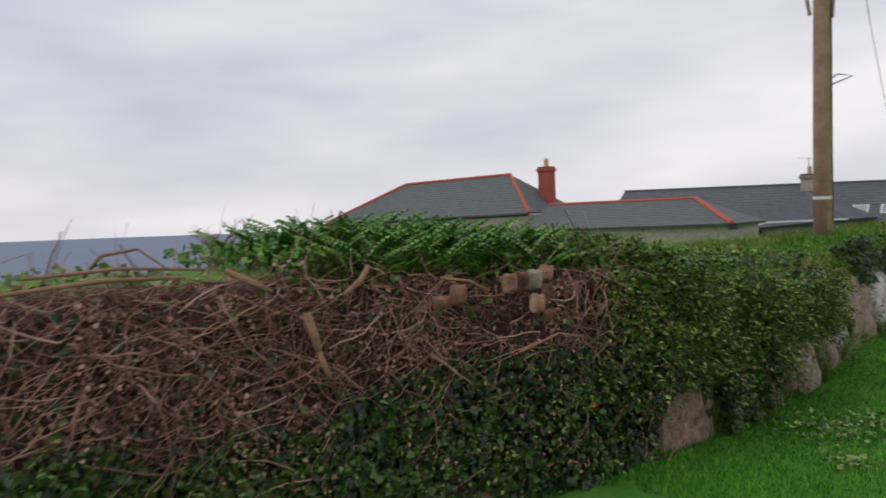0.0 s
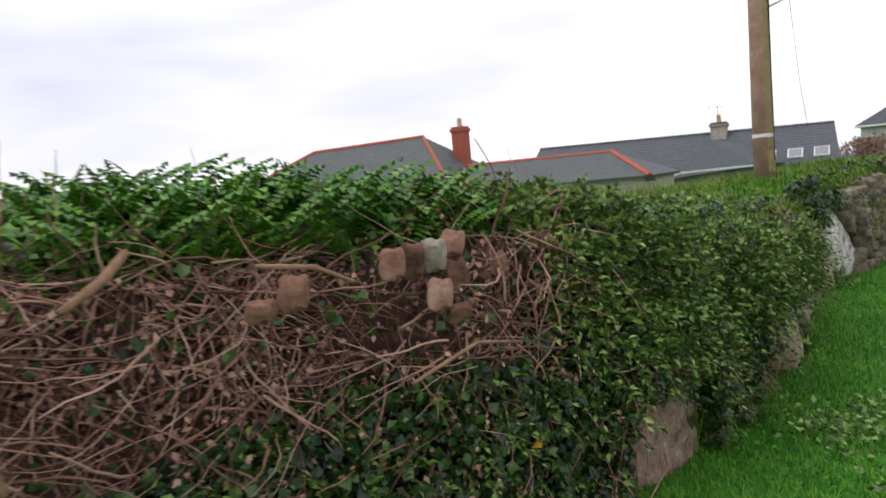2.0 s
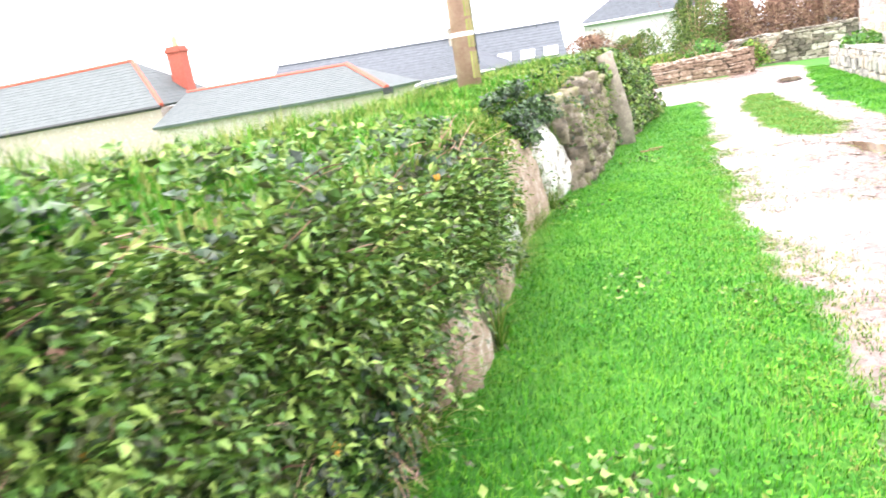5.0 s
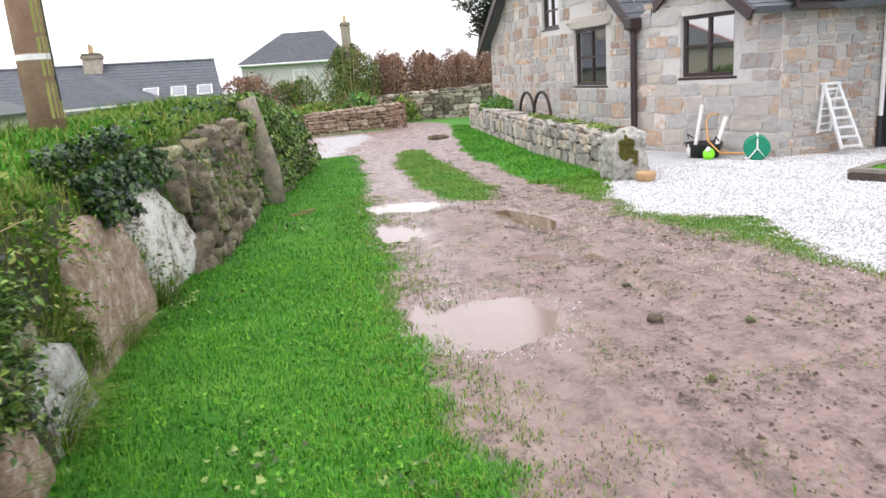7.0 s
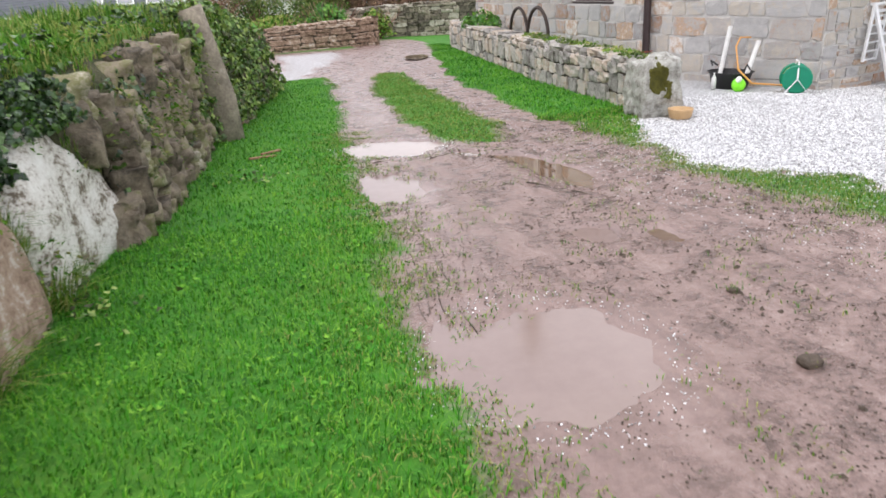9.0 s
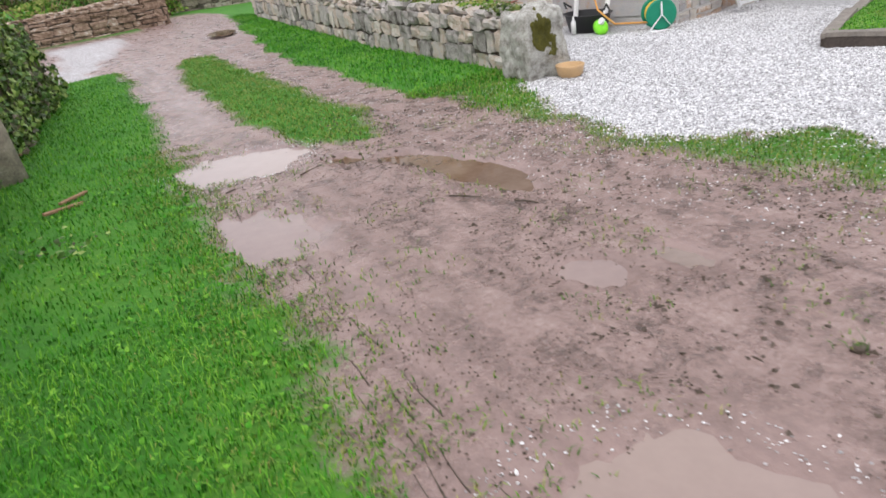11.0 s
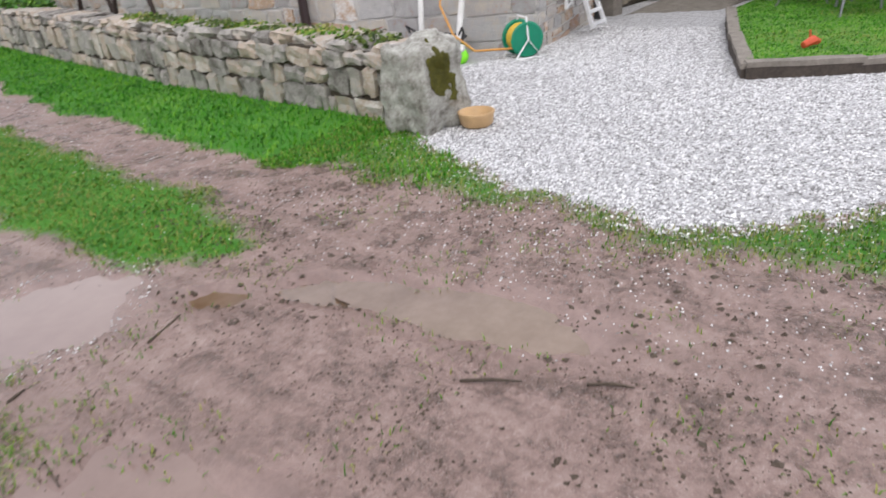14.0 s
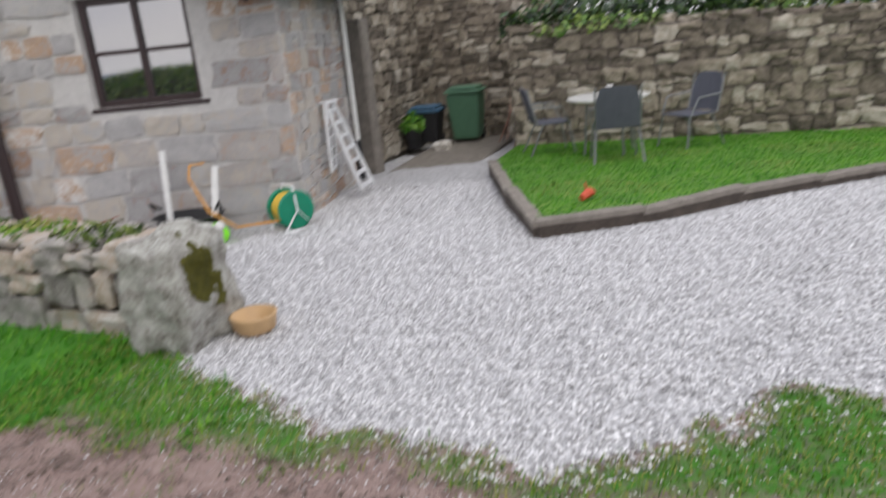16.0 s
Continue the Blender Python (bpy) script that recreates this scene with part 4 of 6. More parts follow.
blades("bank_grass", bank_tufts(7000, 5.6, 12.2, 0.12, 0.6, 57, lambda y, s: noise.noise((y * 3.1, s * 4, 15)) > 0.08), 0.13, 0.007, M_GRASS_DRY, hedge, 58, 1.5, "dry grass between the facing stones")
blades("foot_grass", bank_tufts(6000, 5.4, 11.5, 0.0, 0.14, 29, lambda y, s: noise.noise((y * 2.2, 0, 5)) > 0.0), 0.27, 0.007, M_GRASS_DRY, hedge, 30, 1.3, "long grass at the foot of the bank")

blades("bank_grass", bank_tufts(9000, 5.5, 12.5, 1.35, 2.1, 33), 0.22, 0.008, M_GRASS_DRY, hedge, 34, 1.0, "longer dry grass along the back of the bank")
leaf_cloud("scrub", scatter(4200, 10.6, 12.3, 0.62, 1.02, lambda y, s, r: noise.noise((y * 1.4, s * 2, 5)) > -0.3, (0.0, 0.22), 35), 0.045, M_IVY, hedge, seed=36, label="dark heathy scrub over the face")
leaf_cloud("leaf_litter", scatter(7500, -1.5, 5.4, 0.1, 1.0, lambda y, s, r: noise.noise((y * 2, s * 4, 19)) > -0.1, (0.06, 0.16), 71), 0.03, M_TWIG, hedge, seed=72, shape=0.7, label="dry brown leaf litter caught in the ivy")
# torn-out ivy stems
r = random.Random(31)
lines = []
while len(lines) < 4300:
    y, s = r.uniform(-1.5, 4.9), r.uniform(0.2, 1.12)
    if not torn(y, s) and r.random() > 0.12:
        continue
    p = bank_point(y, s) + Vector((r.uniform(0.0, 0.16), 0, 0))
    if 3.5 < y < 4.25 and 1.22 < p.z < 1.53 and r.random() < 0.5:
        continue
    d = Vector((r.uniform(-0.15, 0.45), r.uniform(-1, 1), r.uniform(-0.9, 0.5))).normalized()
    pts = [p]
    step = r.uniform(0.02, 0.085)
    for k in range(6):
        d = (d + Vector((r.uniform(-0.25, 0.25), r.uniform(-0.28, 0.28), r.uniform(-0.28, 0.24)))).normalized()
        q = pts[-1] + d * step
        lim = bank_profile(max(-4, min(22, q.y)), min(1, max(0.02, (q.z - ground(-1, q.y)) / (hedge_top(q.y) - ground(-1, q.y))) ** 1.0)).x
        q.x = min(max(q.x, lim - 0.06), lim + 0.2)
        pts.append(q)
    lines.append((pts, r.choice((0.002, 0.002, 0.003, 0.003, 0.004, 0.0065))))
tagged(tubes("ivy_stem", lines, M_TWIG, hedge, 4, "dry torn ivy stems"), kind="stuff")
r = random.Random(77)
lines = []
while len(lines) < 420:
    y, s = r.uniform(4.4, 9.0), r.uniform(0.15, 1.05)
    if cleared(y, s):
        continue
    p = bank_point(y, s) + Vector((r.uniform(0.06, 0.16), 0, 0))
    d = Vector((r.uniform(0.0, 0.5), r.uniform(-0.7, 0.7), r.uniform(-1.0, 0.6))).normalized()
    pts = [p]
    for k in range(5):
        d = (d + Vector((r.uniform(-0.2, 0.15), r.uniform(-0.25, 0.25), r.uniform(-0.3, 0.1)))).normalized()
        pts.append(pts[-1] + d * r.uniform(0.02, 0.06))
    lines.append((pts, r.choice((0.002, 0.003, 0.004))))
tagged(tubes("bramble_stem", lines, M_TWIG, hedge, 4, "brown bramble stems"), kind="stuff")
# heavier roots and broken branches
for pts, rad in (([(-2.62, 2.28, 1.38), (-2.6, 2.30, 1.28), (-2.56, 2.29, 1.2)], 0.022), ([(-2.56, 2.29, 1.2), (-2.55, 2.31, 1.14), (-2.52, 2.32, 1.08)], 0.015), ([(-2.85, 2.0, 1.6), (-2.75, 2.08, 1.55), (-2.7, 2.15, 1.5)], 0.015), ([(-2.75, 2.86, 1.57), (-2.7, 2.74, 1.5), (-2.68, 2.6, 1.44)], 0.015), ([(-3.3, 1.1, 1.56), (-3.0, 1.5, 1.6), (-2.8, 1.75, 1.6)], 0.010), ([(-3.3, 1.3, 1.62), (-3.05, 1.6, 1.65), (-2.9, 1.9, 1.62)], 0.008), ([(-3.2, 1.5, 1.62), (-3.15, 1.56, 1.70), (-3.02, 1.66, 1.72), (-2.95, 1.76, 1.64)], 0.008), ([(-2.35, 3.0, 1.5), (-2.3, 3.2, 1.47), (-2.24, 3.3, 1.40)], 0.008), ([(-2.1, 3.4, 1.05), (-2.0, 3.7, 1.12), (-1.98, 4.0, 1.05)], 0.007)):
    part("root", tube(bmesh.new(), [Vector(p) + 0.02 * noise.noise_vector(Vector(p) * 9) for p in pts], [rad, rad * 1.1, rad * 0.8, rad * 0.5][: len(pts)], 7), M_WOOD_CUT, hedge, "snapped woody root", True)

# ferns and saplings on the top
r = random.Random(37)
fern_v, fern_f = [], []


def frond(p, d, length, pinna):
    """One fern frond: a bent stalk with pairs of tapering leaflets."""
    side = Vector((-d.y, d.x, 0)).normalized()
    n = 13
    for k in range(1, n + 1):
        t = k / n
        c = p + d * length * t * (0.22 + 0.42 * t) + Vector((0, 0, 1)) * length * (t - 0.36 * t * t)
        w = pinna * math.sin(math.pi * (0.12 + 0.86 * t)) + 0.008
        for sg in (-1, 1):
            b = len(fern_v)
            o = d * 0.018
            fern_v.extend((c, c + side * sg * w * 0.5 + o * 1.6 + Vector((0, 0, 0.006)), c + side * sg * w + o + Vector((0, 0, -0.015)), c + side * sg * w * 0.45 - o * 0.6))
            fern_f.append((b, b + 1, b + 2, b + 3))


for j in range(520):
    y = r.uniform(2.75, 4.45)
    p = bank_point(y, r.uniform(0.92, 1.45))
    a = r.uniform(0, math.tau)
    frond(p, Vector((math.cos(a), math.sin(a), 0)), r.uniform(0.2, 0.5) * interp(y, [(2.7, 0.7), (3.2, 1), (4.1, 1.0), (4.6, 0.6)]), r.uniform(0.035, 0.075))
tagged(link("fern", fern_v, fern_f, M_FERN, hedge, "bright green ferns on the top"), kind="stuff")
leaf_cloud("undergrowth", [((bank_point(y, s) + Vector((0, 0, r.uniform(0.0, 0.16)))), (0.2, -0.2, 0.9)) for y, s in [(r.uniform(2.6, 4.7), r.uniform(0.95, 1.6)) for _ in range(3200)]], 0.05, M_FERN, hedge, seed=38)
leaf_cloud("low_weed", [((bank_point(y, s) + Vector((0, 0, r.uniform(-0.02, 0.06)))), (0.3, -0.2, 0.9)) for y, s in [(r.uniform(-4, 2.2), r.uniform(1.05, 2.0)) for _ in range(3000)]], 0.055, M_LEAF, hedge, seed=39)


# ---- grass on the ground ----
def lawn_points(count, x0, x1, y0, y1, seed, thr=0.4):
    r = random.Random(seed)
    out = []
    tries = 0
    while len(out) < count and tries < count * 8:
        tries += 1
        x, y = r.uniform(x0, x1), r.uniform(y0, y1)
        g, v = zone(x, y)
        if g * r.uniform(0.5, 1.5) > thr + 0.18 * noise.noise((x * 3, y * 3, 8)) and v < 0.6:
            out.append((x, y, ground_height(x, y) - 0.004))
    return out


blades("verge_grass", lawn_points(84000, -2.2, 1.0, 4.0, 12.5, 41, 0.5), 0.046, 0.0055, M_GRASS, None, 42, 1.3)["label"] = "bright green trampled verge grass beside the lane"
blades("verge_grass", lawn_points(26000, -1.2, 2.1, 12.5, 22.4, 43), 0.045, 0.008, M_GRASS, None, 44, 1.0)["label"] = "bright green verge grass beside the lane"
blades("strip_grass", lawn_points(13000, 2.0, 3.7, 14.2, 22.5, 45), 0.035, 0.008, M_GRASS_DRY, None, 46, 1.2)["label"] = "green grass strip between the wheel tracks"
blades("edge_grass", lawn_points(11000, 2.9, 5.2, 8.0, 15.5, 47, 0.32), 0.032, 0.007, M_GRASS_DRY, None, 48, 1.0)["label"] = "thin worn grass along the gravel's edge"
blades("wall_grass", lawn_points(16000, 3.5, 6.8, 14.0, 29.0, 49), 0.05, 0.012, M_GRASS, None, 50, 0.9)["label"] = "green grass along the foot of the wall"
for name in ("verge_grass", "strip_grass", "edge_grass", "wall_grass"):
    for ob in [o for o in scene.objects if o.name.split(".")[0] == name]:
        tagged(ob, category="grass", kind="stuff")
r = random.Random(55)
fringe = []
while len(fringe) < 16000:
    y = r.uniform(5, 16)
    x = interp(y, VERGE) + r.gauss(-0.06, 0.24)
    if noise.noise((x * 5, y * 5, 31)) > -0.15:
        fringe.append((x, y, ground_height(x, y) - 0.003))
tagged(blades("verge_fringe", fringe, 0.03, 0.006, M_GRASS_DRY, None, 56, 1.6), "thin muddy grass along the edge of the verge", "grass")
clover_pts = []
while len(clover_pts) < 2400:
    y = r.uniform(5, 15)
    x = r.uniform(hedge_x(y) + 0.1, interp(y, VERGE))
    if noise.noise((x * 1.8, y * 1.8, 33)) > 0.02:
        clover_pts.append(((x, y, ground_height(x, y) + r.uniform(0.012, 0.035)), (0, 0, 1)))
tagged(leaf_cloud("low_clover", clover_pts, 0.02, M_GRASS, None, seed=57, shape=1.6), "small clover leaves low in the verge grass", "weeds")
weeds = []
r = random.Random(51)
for cx, cy, rad, n in ((-0.95, 5.9, 0.35, 240), (-0.6, 6.3, 0.3, 150), (-0.7, 5.1, 0.2, 60), (-0.4, 8.6, 0.25, 40), (0.2, 8.2, 0.2, 25), (-0.9, 11.2, 0.3, 60), (0.1, 13.9, 0.3, 60)):
    for k in range(n):
        x, y = r.gauss(cx, rad * 0.5), r.gauss(cy, rad * 0.5)
        weeds.append(((x, y, ground_height(x, y) + r.uniform(0.02, 0.08)), (0, 0, 1)))
tagged(leaf_cloud("clover", weeds, 0.032, M_LEAF, None, seed=52, shape=1.5), "patches of clover and dock in the verge", "weeds")


# ---- loose chippings ----
def chippings(name, pts, size, seed, label):
    rng = np.random.default_rng(seed)
    n = len(pts)
    P = np.array(pts, float)
    base = np.array([(1, 0, 0), (-1, 0, 0), (0, 1, 0), (0, -1, 0), (0, 0, 0.7), (0, 0, -0.7)], float)
    sc = (size * rng.uniform(0.45, 1.35, n))[:, None, None]
    a = rng.uniform(0, math.tau, n)
    sq = rng.uniform(0.55, 1.0, (n, 1, 3))
    J = base[None] * sq + rng.normal(0, 0.16, (n, 6, 3))
    X = J[:, :, 0] * np.cos(a)[:, None] - J[:, :, 1] * np.sin(a)[:, None]
    Y = J[:, :, 0] * np.sin(a)[:, None] + J[:, :, 1] * np.cos(a)[:, None]
    V = (np.stack([X, Y, J[:, :, 2]], 2) * sc + P[:, None]).reshape(-1, 3)
    tri = ((0, 2, 4), (2, 1, 4), (1, 3, 4), (3, 0, 4), (2, 0, 5), (1, 2, 5), (3, 1, 5), (0, 3, 5))
    F = (np.arange(n)[:, None, None] * 6 + np.array(tri)[None]).reshape(-1, 3)
    return tagged(link(name, V, F.tolist(), M_PEBBLE), label, "gravel", kind="stuff")


r = random.Random(61)
pts = []
while len(pts) < 92000:
    x, y = 3.6 + 6.5 * r.random() ** 1.3, r.uniform(8.3, 16.0)
    g, v = zone(x, y)
    if v > 0.5 or (v > 0.05 and r.random() < 0.4):
        if x > 6.9 and 13.0 - 1.35 * (x - 6.95) < y < 13.0 + 0.33 * (x - 6.95):
            continue
        pts.append((x, y, ground_height(x, y) + 0.004))
chippings("gravel", pts, 0.0108, 62, "pale grey-white stone chippings over the yard")
pts = []
for k in range(3200):
    y = r.uniform(8, 15)
    x = interp(y, GRAVEL) - abs(r.gauss(0, 0.35))
    pts.append((x, y, ground_height(x, y) + 0.003))
for k in range(900):
    cx, cy, rx, ry = PUDDLES[r.choice((0, 0, 1, 1))][:4]
    a, q = r.uniform(0, math.tau), r.gauss(1.3, 0.12)
    x, y = cx + rx * q * math.cos(a), cy + ry * q * math.sin(a)
    pts.append((x, y, ground_height(x, y) + 0.002))
for k in range(2600):
    y = r.uniform(10, 22)
    x = interp(y, RLANE) - r.gauss(0.45, 0.25)
    pts.append((x, y, ground_height(x, y) + 0.002))
chippings("stray_gravel", pts, 0.0062, 63, "stray pale chippings scattered over the lane")
pts = []
while len(pts) < 9500:
    y = r.uniform(6.5, 15.5)
    x = r.uniform(interp(y, VERGE) + 0.1, interp(y, RLANE) + 0.2)
    if noise.noise((x * 1.6, y * 1.6, 22)) + 0.5 * noise.noise((x * 6, y * 6, 23)) > -0.05:
        pts.append((x, y, ground_height(x, y) + 0.002))
chippings("trodden_litter", pts, 0.0065, 64, "dark bits of trodden leaf and earth on the mud").data.materials[0] = M_CLOD


pts = []
while len(pts) < 1500:
    y = r.uniform(6.5, 15.5)
    x = interp(y, VERGE) + 1.0 + 2.0 * r.random()
    if x < interp(y, RLANE) + 0.1 and noise.noise((x * 1.2, y * 1.2, 41)) > -0.1:
        pts.append((x, y, ground_height(x, y) - 0.003))
chippings("mud_clods", pts, 0.019, 65, "dark trodden clods pressed into the muddy lane").data.materials[0] = M_CLOD


# thin dark tubes added in place of the tyre ruts' dark grooves
r = random.Random(67)
lines = []
for off in (0.10, 0.15, 0.21, 0.29):
    y = 9.9
    while y < 13.6:
        run = r.uniform(0.12, 0.4)
        pts = []
        for k in range(9):
            yy = y + run * k / 8
            x = interp(yy, VERGE) + off + 0.03 * noise.noise((yy * 2.5, off * 9, 3))
            pts.append((x, yy, ground_height(x, yy) - 0.001))
        lines.append((pts, r.uniform(0.003, 0.006)))
        y += run + r.uniform(0.05, 0.5)
tagged(tubes("mud_ridge", lines, M_CLOD, None, 5), "thin dark mud ridges beside the tyre track", "mud", kind="stuff")

# ---- telegraph pole ----
pole = thing("telegraph_pole", "weathered brown telegraph pole streaked with green algae, standing in the bank", "telegraph pole")
part("post", tube(bmesh.new(), [(-1.95, 12.9, 1.0), (-1.94, 12.9, 3.0), (-1.92, 12.9, 5.2), (-1.90, 12.9, 9.7)], [0.15, 0.142, 0.13, 0.11], 16), M_POLE, pole, smooth=True)
bm = bmesh.new()
for i in range(14):
    z0 = 1.45 + i * 0.36
    for a in (-0.75, -0.45, -0.15, 0.15):
        c, s = math.cos(a - 0.2), math.sin(a - 0.2)
        tube(bm, [(-1.943 + 0.128 * c, 12.9 + 0.128 * s, z0), (-1.94 + 0.126 * c, 12.9 + 0.126 * s, z0 + 0.33 + 0.06 * noise.noise((i, a, 3)))], 0.022, 5)
tagged(part("algae", bm, M_POLE_ALGAE, pole, "green algae streaks"), kind="stuff")
part("band", tube(bmesh.new(), [(-1.945, 12.9, 1.95), (-1.945, 12.9, 2.0)], 0.152, 16), M_WHITE, pole, "white marking band")
for z, dx in ((3.85, 0.36),):
    bm = bmesh.new()
    tube(bm, [(-1.85, 12.85, z), (-1.7, 12.82, z + 0.08), (-1.85 + dx, 12.8, z + 0.02), (-1.75, 12.82, z - 0.06), (-1.85, 12.85, z - 0.10)], 0.012, 5)
    part("bracket", bm, M_DARK_METAL, pole, "rusty iron bracket")
part("strut", tube(bmesh.new(), [(-2.1, 12.9, 4.95), (-2.3, 12.85, 6.2)], 0.03, 6), M_POLE, pole)
part("strut", tube(bmesh.new(), [(-1.78, 12.9, 4.85), (-1.68, 12.85, 6.2)], 0.03, 6), M_POLE, pole)
part("cable", tube(bmesh.new(), [(-1.80, 12.86, 1.6), (-1.80, 12.86, 2.8), (-1.79, 12.86, 4.6), (-1.78, 12.86, 6)], 0.014, 5), M_BLACK, pole)
wire = part("overhead_wire", tube(bmesh.new(), [(-1.9, 12.98, 9.6), (-2.3, 24, 7.2), (-2.75, 38, 4.6), (-3.0, 48.5, 3.1)], 0.012, 4), M_BLACK)
tagged(wire, "thin grey overhead telephone wire", "wire")


# ---- distant houses ----
def quad_roof(name, pts, material, parent, thick=0.12, label=""):
    """A roof slope: four corners, with thickness below, and rows of slates as shallow steps."""
    a, b, c, d = (Vector(p) for p in pts)
    rows = 16
    V, F = [], []
    n = (b - a).cross(d - a).normalized()
    if n.z < 0:
        n = -n
    for i in range(rows):
        f0, f1 = i / rows, (i + 1) / rows
        k = len(V)
        V += [a.lerp(d, f0) + n * 0.012, b.lerp(c, f0) + n * 0.012, b.lerp(c, f1), a.lerp(d, f1)]
        F.append((k, k + 1, k + 2, k + 3))
        if i:
            F.append((k - 1, k - 2, k + 1, k))
    k = len(V)
    V += [a - n * thick, b - n * thick, c - n * thick, d - n * thick]
    F += [(k + 3, k + 2, k + 1, k), (k, k + 1, 1, 0), (k + 2, k + 3, k - 1, k - 2), (k + 1, k + 2, k - 2, 1), (k + 3, k, 0, k - 1)]
    return link(name, V, F, material, parent, label)


def tri_roof(name, pts, material, parent, label=""):
    a, b, c = (Vector(p) for p in pts)
    return quad_roof(name, (a, b, c, c + (a - b).normalized() * 0.02), material, parent, 0.12, label)


def ridge(parent, pts, material=None, r=0.11):
    part("ridge_tiles", tube(bmesh.new(), pts, r, 6), material or M_RED_TILE, parent, "red clay ridge tiles")


def pane_window(parent, c, u, n, w, h, cols=2, rows=1, frame_mat=None, bar=0.06, depth=0.06, sill=True):
    """A window at c (middle of its foot) along u, looking along n: frame, bars, panes, sill."""
    frame_mat = frame_mat or M_BROWN_PAINT
    u, n = Vector(u).normalized(), Vector(n).normalized()
    rot = Matrix.Translation(c) @ Matrix((u, -n, Vector((0, 0, 1)))).transposed().to_4x4()
    win = new("window")
    win.parent = parent
    win.matrix_basis = rot
    bm = bmesh.new()
    for x0, x1, z0, z1 in ((-w / 2, -w / 2 + bar, 0, h), (w / 2 - bar, w / 2, 0, h), (-w / 2 + bar, w / 2 - bar, 0, bar), (-w / 2 + bar, w / 2 - bar, h - bar, h)):
        box(bm, x0, x1, 0, depth, z0, z1, 0.006)
    part("window_frame", bm, frame_mat, win)
    cw, ch = (w - 2 * bar) / cols, (h - 2 * bar) / rows
    for i in range(1, cols):
        boxed("mullion", frame_mat, win, -w / 2 + bar + i * cw - bar * 0.45, -w / 2 + bar + i * cw + bar * 0.45, 0.004, depth - 0.004, bar, h - bar, 0.004)
    for j in range(1, rows):
        for i in range(cols):
            x0 = -w / 2 + bar + i * cw + (bar * 0.45 if i else 0)
            x1 = -w / 2 + bar + (i + 1) * cw - (bar * 0.45 if i < cols - 1 else 0)
            boxed("glazing_bar", frame_mat, win, x0, x1, 0.008, depth - 0.008, bar + j * ch - bar * 0.3, bar + j * ch + bar * 0.3)
    for i in range(cols):
        for j in range(rows):
            x0, z0 = -w / 2 + bar + i * cw, bar + j * ch
            boxed("pane", M_GLASS, win, x0 + 0.001, x0 + cw - 0.001, depth * 0.45, depth * 0.65, z0 + 0.001, z0 + ch - 0.001)
    if sill:
        boxed("window_sill", frame_mat, win, -w / 2 - 0.06, w / 2 + 0.06, -0.07, depth, -0.05, -0.002, 0.006)
    return win


def chimney(parent, c, w, z0, z1, material, pots=1):
    bm = bmesh.new()
    box(bm, c[0] - w / 2, c[0] + w / 2, c[1] - w / 2, c[1] + w / 2, z0, z1 - 0.3, 0.01)
    box(bm, c[0] - w * 0.58, c[0] + w * 0.58, c[1] - w * 0.58, c[1] + w * 0.58, z1 - 0.3, z1 - 0.12, 0.01)
    box(bm, c[0] - w * 0.5, c[0] + w * 0.5, c[1] - w * 0.5, c[1] + w * 0.5, z1 - 0.12, z1, 0.01)
    ch = part("chimney", bm, material, parent)
    for k in range(pots):
        part("chimney_pot", lathe(bmesh.new(), [(0.16, 0), (0.13, 0.3), (0.15, 0.34), (0.12, 0.5)], 10, Matrix.Translation((c[0] + (k - (pots - 1) / 2) * 0.4, c[1], z1 - 0.003))), M_TERRACOTTA, ch)


# hipped house with green-grey slates and red ridges
h1 = thing("house", "granite house with hipped slate roof and red brick chimney", "house")
e_fr, e_fl, e_bl, e_br = Vector((-19.5, 34.1, 2.15)), Vector((-33.7, 32.4, 1.95)), Vector((-34.6, 40.5, 2.1)), Vector((-20.2, 41.6, 2.3))
r_l, r_r = Vector((-30.0, 36.3, 4.35)), Vector((-22.6, 37.4, 4.55))
V = []
for z in (-6, 0):
    for p in (e_fl, e_fr, e_br, e_bl):
        V.append((p.x, p.y, -6 if z else p.z - 0.05))
link("wall", [(p.x * 0.985 - 0.4, p.y * 0.99 + 0.35, z) for z in (-6, 2.05) for p in (e_fl, e_fr, e_br, e_bl)], [(0, 1, 5, 4), (1, 2, 6, 5), (2, 3, 7, 6), (3, 0, 4, 7)], M_STONE, h1)
quad_roof("roof", (e_fl, e_fr, r_r, r_l), M_SLATE_GREEN, h1)
quad_roof("roof", (e_br, e_bl, r_l, r_r), M_SLATE_GREEN, h1)
tri_roof("roof", (e_fr, e_br, r_r), M_SLATE_GREEN, h1)
tri_roof("roof", (e_bl, e_fl, r_l), M_SLATE_GREEN, h1)
ridge(h1, [r_l, r_r])
ridge(h1, [e_fr, r_r])
ridge(h1, [e_fl, r_l])
part("gutter", tube(bmesh.new(), [e_fl + Vector((0, -0.12, -0.1)), e_fr + Vector((0, -0.12, -0.1))], 0.09, 6), M_BLACK, h1)
chimney(h1, (-20.75, 38.6), 0.78, 2.2, 4.95, M_RED_BRICK)
for x, y in ((-21.8, 33.95), (-31.5, 32.95)):
    pane_window(h1, (x, y, 0.75), (1, 0.12, 0), (0.12, -1, 0), 1.1, 1.1, 2, 1, M_WHITE, 0.1)
an = thing("house_annex", "low wing with slate roof and red ridge tiles", "house")
a_l, a_r, a_c = Vector((-19.3, 36.2, 2.55)), Vector((-11.2, 36.6, 2.55)), Vector((-8.6, 33.3, 1.28))
a_fl = Vector((-19.3, 32.6, 1.2))
quad_roof("roof", (a_fl, a_c, a_r, a_l), M_SLATE_GREEN, an)
a_bk = Vector((-8.6, 40, 1.28))
